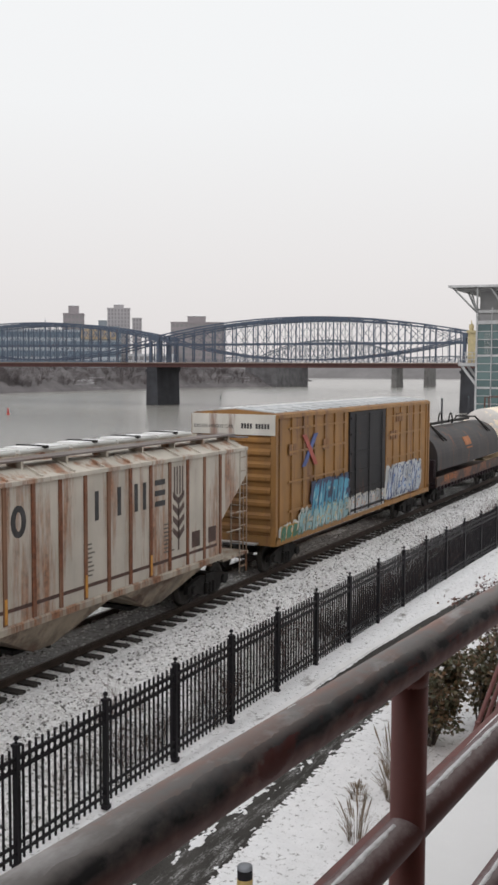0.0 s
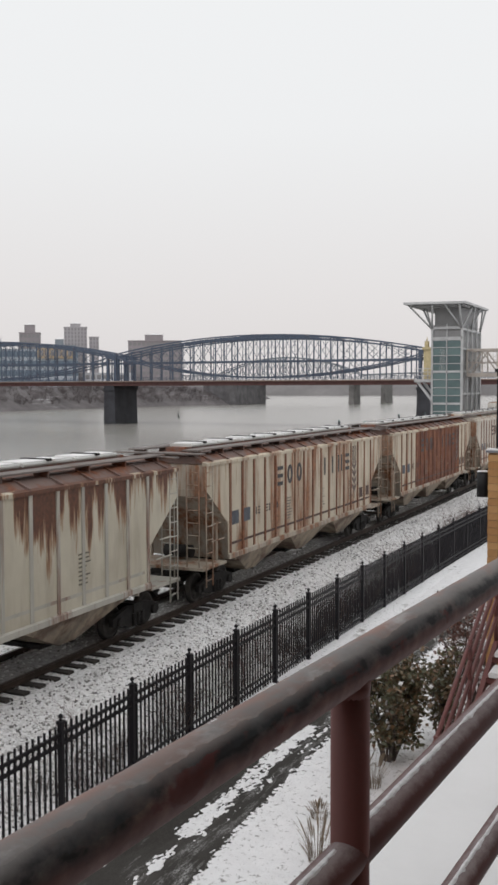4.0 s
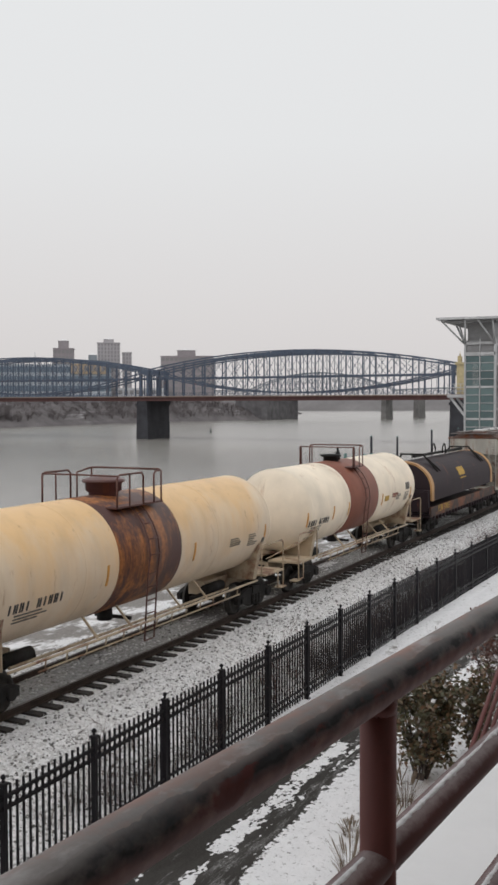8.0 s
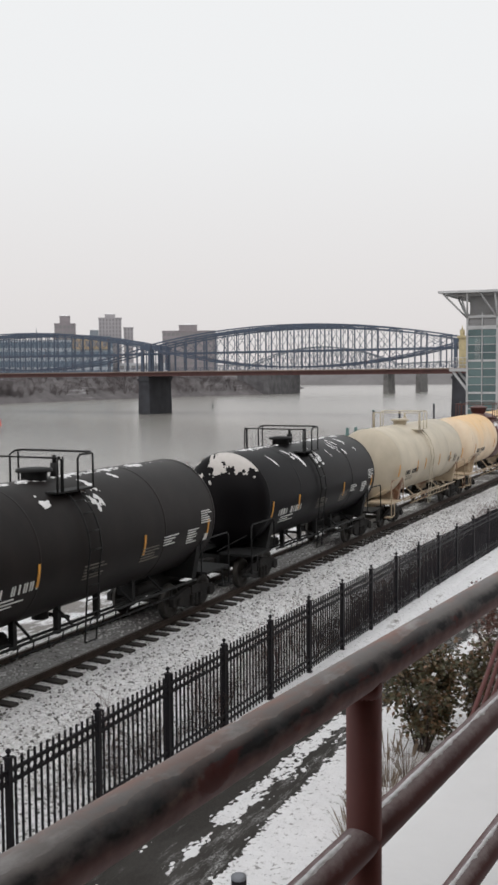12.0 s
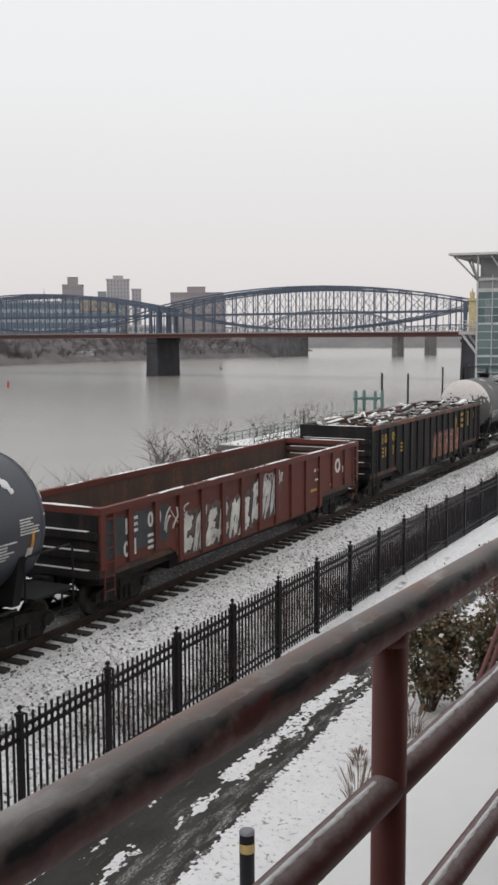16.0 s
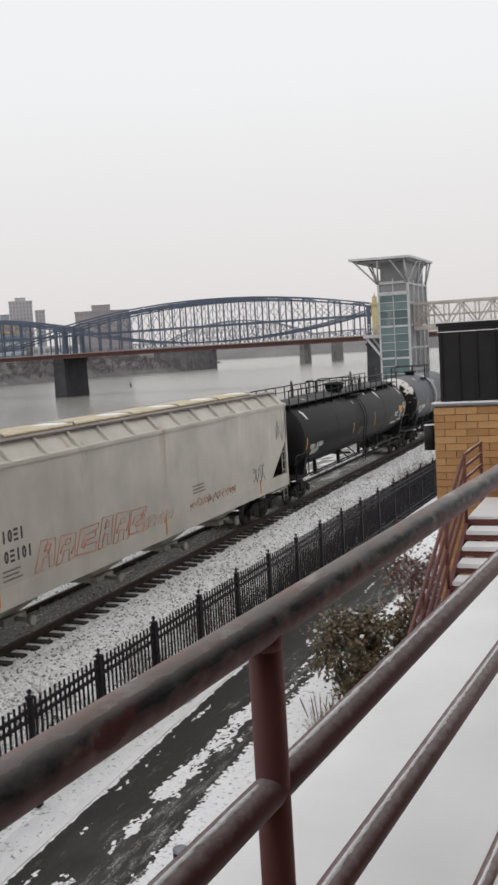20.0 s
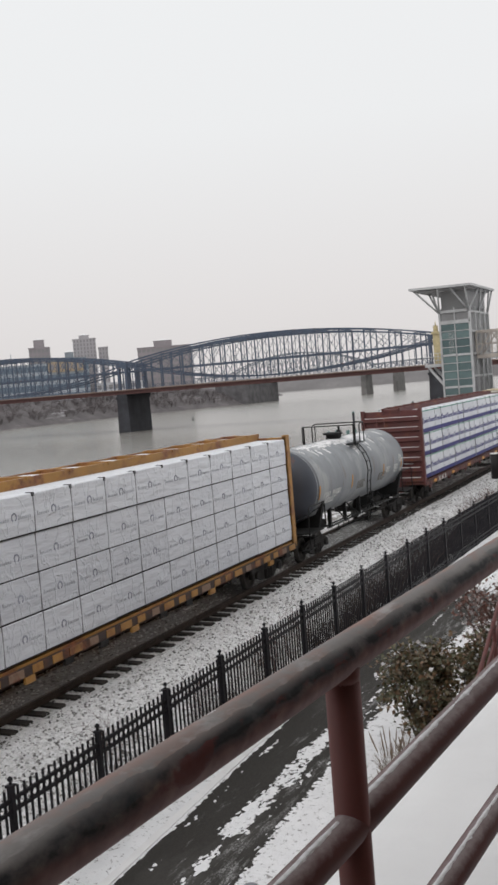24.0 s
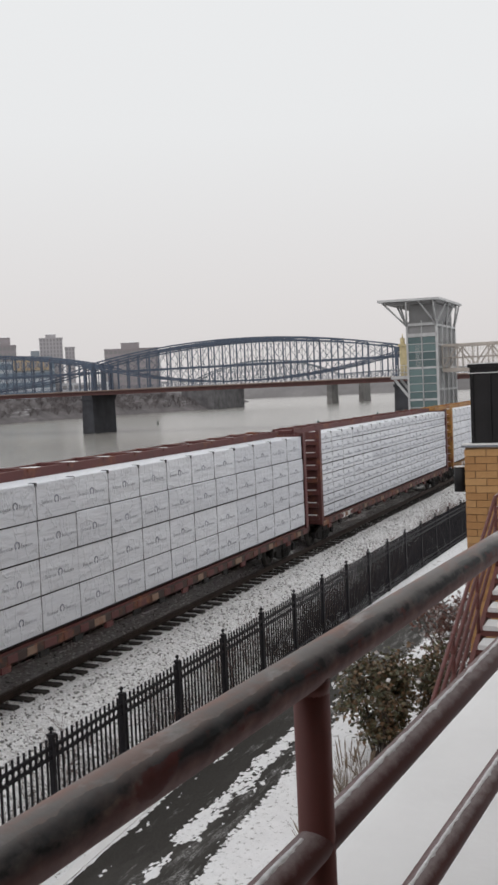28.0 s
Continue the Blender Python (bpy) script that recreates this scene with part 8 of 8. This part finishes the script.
HOP_SLOPE = painted("grimy_hopper_slope", (0.33, 0.27, 0.20), 0.5, False, 0.95, 0.75, (0.10, 0.06, 0.04), 0.9, (0.035, 0.030, 0.028))
HOP_PALE = Mat("stained_pale_hopper", 0.65)
hp = HOP_PALE
c = hp.ramp(hp.noise(0.8, 6), [(0.3, (0.46, 0.42, 0.33)), (0.7, (0.57, 0.53, 0.43))])
c = hp.mix(hp.ramp(hp.noise(2.2, 6, (1.2, 1.2, 0.25)), [(0.45, 0.0), (0.75, 0.45)]), c, (0.24, 0.19, 0.14))
# rust that has run down from the eaves
run = hp.math("ADD", hp.math("ADD", hp.math("MULTIPLY", hp.noise(2.0, 6, (1.5, 1.5, 0.15), 0.6), 0.8), hp.math("MULTIPLY", hp.noise(0.9, 2, (1, 1, 0.05), 0.5), 0.2)), hp.math("MULTIPLY", hp.math("SUBTRACT", hp.across(0, 0, 1), 3.3), 0.13))
c = hp.mix(hp.ramp(run, [(0.50, 0.0), (0.545, 0.8)]), c, (0.25, 0.115, 0.045))
c = hp.mix(hp.ramp(run, [(0.545, 0.0), (0.575, 0.95)]), c, hp.ramp(hp.noise(8, 5), [(0.3, (0.065, 0.024, 0.014)), (0.7, (0.14, 0.05, 0.026))]))
hp.color(c)
hp.bump(hp.noise(26, 4), 0.12, 0.01)
HOP_PALE = hp.m
HOP_PALE_RIB = painted("pale_rib", (0.45, 0.43, 0.38), 0.3, True, 0.3, 0.65)
BOARD_GREY = painted("weathered_running_board", (0.17, 0.145, 0.135), 0.3, False, 0.4, 0.8, (0.12, 0.07, 0.05))
PALE_ROOF = painted("rust_stained_roof", (0.17, 0.115, 0.10), 0.5, False, 0.4, 0.75)
BIG_GREY = painted("pale_warm_grey_paint", (0.46, 0.435, 0.38), 0.05, True, 0.20, 0.55, (0.24, 0.15, 0.09), 0.8, (0.22, 0.20, 0.17))
BIG_TRIM = painted("grimy_grey_trim", (0.34, 0.33, 0.30), 0.2, True, 0.35)
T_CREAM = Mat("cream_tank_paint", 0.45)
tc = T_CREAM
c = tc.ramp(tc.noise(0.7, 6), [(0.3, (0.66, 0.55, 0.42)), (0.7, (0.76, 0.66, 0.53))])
# ochre tone, stronger higher on the shell and weaker towards the heads
ochre_mask = tc.math("ADD", tc.noise(0.8, 6, (1.0, 1.0, 0.5), 0.6), tc.math("MULTIPLY", tc.math("SUBTRACT", tc.across(0, 0, 1), 2.75), 0.22))
ochre_mask = tc.math("SUBTRACT", ochre_mask, tc.ramp(tc.math("MULTIPLY", tc.math("ABSOLUTE", tc.across(0, 1, 0), 0), 0.1), [(0.55, 0.0), (0.66, 0.32)]))
c = tc.mix(tc.ramp(ochre_mask, [(0.34, 0.15), (0.72, 0.88)]), c, (0.76, 0.48, 0.21))
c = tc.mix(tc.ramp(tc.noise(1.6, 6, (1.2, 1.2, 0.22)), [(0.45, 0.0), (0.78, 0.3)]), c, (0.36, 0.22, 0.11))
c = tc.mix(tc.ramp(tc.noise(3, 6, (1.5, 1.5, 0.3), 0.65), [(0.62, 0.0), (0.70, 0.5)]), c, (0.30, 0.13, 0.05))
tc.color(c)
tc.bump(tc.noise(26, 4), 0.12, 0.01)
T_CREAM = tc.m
T_WHITE = painted("white_tank_paint", (0.88, 0.76, 0.60), 0.06, True, 0.14, 0.45, (0.36, 0.2, 0.1), 0.7, (0.42, 0.32, 0.22))
T_BEIGE = painted("beige_tank_paint", (0.52, 0.455, 0.35), 0.0, True, 0.18, 0.45, dirt_col=(0.32, 0.27, 0.20))
T_BLACK = painted("black_tank_paint", (0.0085, 0.0075, 0.0080), 0.02, True, 0.3, 0.45, dirt_col=(0.017, 0.014, 0.013), gloss=0.12)
T_JET = painted("jet_black_tank_paint", (0.0042, 0.0036, 0.0045), 0.0, True, 0.3, 0.4, dirt_col=(0.009, 0.007, 0.007), gloss=0.10)
T_DARK = painted("dark_grey_tank_paint", (0.015, 0.0125, 0.012), 0.0, True, 0.35, 0.5, dirt_col=(0.036, 0.028, 0.025), gloss=0.14)
T_SLATE = painted("slate_tank_paint", (0.054, 0.060, 0.077), 0.03, True, 0.22, 0.45, gloss=0.45)
T_MID = painted("mid_grey_tank_paint", (0.085, 0.087, 0.09), 0.05, True, 0.3, 0.5, dirt_col=(0.14, 0.13, 0.125), gloss=0.3)
tg = Mat("weathered_grey_tank", 0.45)
c = tg.ramp(tg.noise(0.55, 7, (1, 1, 0.7)), [(0.3, (0.135, 0.147, 0.160)), (0.55, (0.205, 0.216, 0.228)), (0.72, (0.30, 0.305, 0.31))])
c = tg.mix(tg.ramp(tg.noise(1.4, 7, (1.0, 0.8, 0.2), 0.66), [(0.52, 0.0), (0.66, 0.6)]), c, (0.38, 0.38, 0.375))
c = tg.mix(tg.ramp(tg.noise(2.4, 7, (1.3, 1.3, 0.25), 0.68), [(0.58, 0.0), (0.68, 0.65)]), c, (0.14, 0.085, 0.06))
tg.color(c)
tg.bump(tg.noise(26, 4), 0.12, 0.01)
T_GREY = tg.m
BAND_RED = painted("red_oxide_band", (0.23, 0.075, 0.045), 0.15, True, 0.2, 0.55)
BAND_BROWN = painted("brown_spill_band", (0.085, 0.032, 0.025), 0.45, True, 0.3, 0.5, (0.30, 0.11, 0.03), 1.2)
BAND_MAROON = painted("maroon_band", (0.098, 0.034, 0.030), 0.1, True, 0.3, 0.45)
BAND_GREY = painted("grey_band", (0.28, 0.285, 0.295), 0.05, True, 0.2)
RUST_RAIL = plain("rusty_pipe", (0.11, 0.045, 0.035), 0.7)
PALE_RAIL = painted("cream_pipe", (0.50, 0.40, 0.28), 0.35, False, 0.3)
DARK_RAIL = plain("black_pipe", (0.012, 0.012, 0.012), 0.6, gloss=0.25)
GON_RED = painted("oxide_red_gondola", (0.112, 0.023, 0.015), 0.35, True, 0.12, 0.7, (0.07, 0.022, 0.015), 1.2, (0.05, 0.028, 0.024))
GON_IN = painted("rusty_gondola_inside", (0.066, 0.040, 0.033), 0.5, True, 0.3, 0.85, (0.10, 0.05, 0.03))
GON_BLACK = painted("rusty_black_gondola", (0.011, 0.010, 0.011), 0.12, True, 0.25, 0.7, (0.06, 0.030, 0.02), gloss=0.25)
CB_RED = painted("maroon_centerbeam", (0.105, 0.030, 0.028), 0.25, False, 0.3, 0.65)
CB_YELLOW = painted("yellow_centerbeam", (0.34, 0.170, 0.040), 0.4, False, 0.35, 0.6)

# ---- the cars, in the order in which they pass ----
tank_car("cream tank car with snow along its top", 73.4, 58.4, T_WHITE, None, PALE_RAIL, rail_mat=RUST_RAIL, hatch=DARK_RAIL, head_snow=0.4)
coil_car("grimy dark covered coil car with a faded orange mark", 58.6, 44.5, COIL_GRIMY, None, MARK_ORANGE)
boxcar("yellow high-cube boxcar with black door, white end panel and graffiti", 44.6, 26.4, BOX_YELLOW, BOX_DOOR, BOX_WHITE)
ribbed_hopper("faded grey ribbed covered hopper with rusty ribs and dark lettering", 26.25, 7.13, HOP_GREY, HOP_RIB, HOP_END, HOP_SLOPE, strips=True)
ribbed_hopper("heavily rusted ribbed covered hopper with faint lettering", 7.13, -11.85, HOP_MID, HOP_RIB, HOP_END, HOP_SLOPE, roof=PALE_ROOF, bays=(3, 14, HOP_RUST))
ribbed_hopper("rust-streaked cream ribbed covered hopper with dark lettering", -11.85, -30.9, HOP_MID, HOP_RIB, HOP_END, HOP_SLOPE, roof=PALE_ROOF)
ribbed_hopper("pale grey ribbed covered hopper with dark rust streaks", -30.9, -51.6, HOP_PALE, HOP_PALE_RIB, HOP_PALE_RIB, HOP_SLOPE, words=False, roof=PALE_ROOF, blue_plate=False)
coil_car("black covered coil car with a rounded hood and ochre stripes", -51.6, -65.9, COIL, COIL_STRIPE, LETTER_YELLOW)
tank_car("cream-white tank car with a red oxide band and rusty railings", -66.15, -81.75, T_WHITE, (-2.2, 1.0, BAND_RED), PALE_RAIL, rail_mat=RUST_RAIL, hatch=DARK_RAIL, at=-0.5, walk_half=0.6, gate=(-0.46, 0.1), num_at=0.4, strip_at=(-6.3, -3.88, -2.35, 1.55, 5.41), extra=((2.13, -10, 0.22, 0.5, LETTER_YELLOW), (3.2, -6, 0.09, 0.7, BAND_RED), (3.1, -10, 0.05, 0.5, BAND_RED), (4.9, 3, 0.3, 0.5, LETTER_FADED)))
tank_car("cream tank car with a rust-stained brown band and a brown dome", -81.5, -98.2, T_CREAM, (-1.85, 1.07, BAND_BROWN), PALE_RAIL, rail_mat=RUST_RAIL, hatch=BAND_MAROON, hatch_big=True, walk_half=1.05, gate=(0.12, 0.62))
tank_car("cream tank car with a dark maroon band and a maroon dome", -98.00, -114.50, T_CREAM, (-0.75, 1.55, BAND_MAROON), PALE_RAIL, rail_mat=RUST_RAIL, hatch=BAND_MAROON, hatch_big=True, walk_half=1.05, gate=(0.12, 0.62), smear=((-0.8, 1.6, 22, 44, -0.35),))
tank_car("plain beige tank car with beige railings", -113.95, -127.75, T_BEIGE, None, PALE_RAIL, r=1.51, zc=2.68, rail_mat=T_BEIGE, hatch=T_BEIGE, at=-0.58, strip_at=(-5.3, -2.65, -1.39, 0.94, 2.89, 5.3))
tank_car("glossy black tank car with streaks of snow", -127.65, -141.05, T_JET, None, DARK_RAIL, r=1.51, zc=2.61, marks=LETTER_WHITE, snow=7, head_snow=0.78, at=-0.65, smear=((-0.5, 0.2, 24, 56, -0.45), (-5.0, 5.0, 80, 94, -0.35)))
tank_car("black tank car with a snow-plastered head and white lettering", -141.05, -154.85, T_DARK, None, DARK_RAIL, r=1.53, zc=2.66, marks=LETTER_WHITE, snow=4, head_snow=0.7, at=-0.65, smear=((-0.45, 0.25, 26, 60, -0.40), (-1.9, -1.5, 38, 58, -0.6), (-5.0, 5.0, 78, 94, -0.45)))
tank_car("mid grey tank car with a snow-covered head", -155.30, -168.60, T_MID, None, DARK_RAIL, marks=LETTER_GREY, snow=8, head_snow=0.25)
gondola("black ribbed gondola loaded with snowy scrap metal", -168.65, -187.15, GON_BLACK, GON_IN, 2.95, 17, True, [(1.0, ("IO", "=I"), LETTER_YELLOW), (2.3, ("O=", "II"), LETTER_YELLOW), (3.4, (" ", "=O"), LETTER_YELLOW), (15.4, ("I",), LETTER_YELLOW)], 21)
gondola("empty oxide-red gondola with white graffiti and a rusty inside", -187.15, -205.05, GON_RED, GON_IN, 2.55, 14, False, [(0.6, ("I=", "OI"), LETTER_WHITE), (1.5, ("OO", "=I"), LETTER_WHITE)], 22)
tank_car("slate grey tank car with a paler band and a snow-covered head", -204.45, -219.20, T_SLATE, (0.1, 0.9, BAND_GREY), DARK_RAIL, r=1.49, zc=2.65, marks=LETTER_WHITE, snow=2, head_snow=0.62, at=-0.5, end_head=T_BLACK)
long_tank = tank_car("long black tank car with a full-length walkway railing", -218.80, -241.20, T_BLACK, None, DARK_RAIL, r=1.49, zc=2.65, marks=LETTER_WHITE, snow=5, hatch_big=True, hatch=DARK_RAIL, at=0.0, walk_half=1.15, gate=(0.12, 0.72), extra=((8.0, -2, 0.30, 0.75, YELLOW_STRIP), (9.2, 4, 0.34, 0.45, LETTER_FADED), (6.7, -30, 0.10, 1.1, LETTER_WHITE), (8.0, -27, 0.08, 0.9, LETTER_WHITE), (2.2, 4, 0.18, 0.3, LETTER_FADED)))
smooth_hopper("large pale grey covered hopper with red graffiti and smooth sides", -241.20, -263.90, BIG_GREY, BIG_TRIM)
centerbeam("maroon centre-beam car stacked with white lumber packs printed in blue", -263.85, -287.55, CB_RED, 3, "word", 31, yellow_blocks=True, cols=17)
tank_car("weathered grey tank car with streaks of old snow", -287.9, -302.5, T_GREY, None, DARK_RAIL, r=1.38, zc=2.62, at=0.3, marks=LETTER_WHITE, snow=9, end_head=T_SLATE, smear=((-4.5, 3.5, 60, 92, -0.15), (-0.3, 0.4, 20, 60, -0.5)))
centerbeam("yellow centre-beam car stacked with white wrapped lumber packs", -302.5, -327.6, CB_YELLOW, 4, "ring", 33, cols=17)
centerbeam("maroon centre-beam car with eight layers of white wrapped lumber", -327.6, -353.2, CB_RED, 8, "ring", 35, cols=16)
centerbeam("maroon centre-beam car loaded with large white wrapped lumber packs", -353.2, -378.6, CB_RED, 4, "ring", 37, cols=15)
by_label = {ob["label"]: ob for ob, _ in TRAIN}
gon = by_label["empty oxide-red gondola with white graffiti and a rusty inside"]
graffiti(gon, HALF - 0.062, -4.6, -0.6, 0.86, 1.95, ((0.10, 0.07, 0.06), (0.035, 0.03, 0.03), (0.56, 0.55, 0.51), (0.30, 0.31, 0.28)), 12)
graffiti(gon, HALF - 0.062, -0.5, 1.4, 1.05, 2.3, ((0.10, 0.06, 0.055), (0.04, 0.035, 0.035), (0.54, 0.53, 0.51), (0.33, 0.34, 0.36)), 17)
scrawl(gon, HALF - 0.062, -5.4, -4.4, 1.6, 2.3, (0.56, 0.55, 0.52), 4)
scrawl(gon, HALF - 0.062, 0.3, 1.6, 2.0, 2.42, (0.56, 0.55, 0.52), 5)
for y, z, w, hh, m_ in ((6.75, 1.7, 0.32, 0.22, LETTER_WHITE), (5.6, 1.35, 0.35, 0.08, LETTER_YELLOW), (4.2, 2.0, 0.12, 0.1, LETTER_WHITE), (4.5, 2.0, 0.12, 0.1, LETTER_WHITE), (4.25, 1.7, 0.35, 0.05, LETTER_WHITE), (3.9, 1.35, 0.5, 0.08, LETTER_YELLOW)):
    part("stencil", MB().box(HALF - 0.08, y, z, HALF - 0.062, y + w, z + hh), m_, gon)
letters(gon, HALF - 0.068, 5.98, 1.72, 0.52, "O", LETTER_WHITE, "ring_emblem", 1.3, label="white painted ring emblem")
gon2 = by_label["black ribbed gondola loaded with snowy scrap metal"]
for k, ch in enumerate(("O", "=", "I")):
    letters(gon2, HALF - 0.064, 3.3 + 1.25 * k, 2.0, 0.72, ch, LETTER_YELLOW, "initial", 1.1, label="tall yellow painted initial")
graffiti(gon2, HALF - 0.062, 0.0, 4.6, 0.95, 2.0, ((0.05, 0.025, 0.02), (0.34, 0.17, 0.12), (0.20, 0.065, 0.04), (0.42, 0.33, 0.29)), 13)
mb = MB()
for s in (-1, 1):
    mb.tube((s * 0.95, -9.6, 4.66), (s * 0.95, 9.6, 4.66), 0.025, 8).tube((s * 0.95, -9.6, 4.4), (s * 0.95, 9.6, 4.4), 0.016, 6)
    for i in range(17):
        y = -9.6 + 1.2 * i
        mb.tube((s * 0.95, y, 3.75), (s * 0.95, y, 4.66), 0.03, 6)
part("walkway_railing", mb, DARK_RAIL, long_tank)
part("walkway", MB().box(0.35, -9.6, 4.04, 0.95, 9.6, 4.08).box(-0.95, -9.6, 4.04, -0.35, 9.6, 4.08), DARK_RAIL, long_tank)


def motions():
    """The train rolls away from the viewer at an even speed."""
    for ob, y in TRAIN:
        walk(ob, [(t, pose(XC, y + 13.881 * t + 0.00105 * t * t, 0)) for t in (0, 7, 14, 21, 28)])


motions()
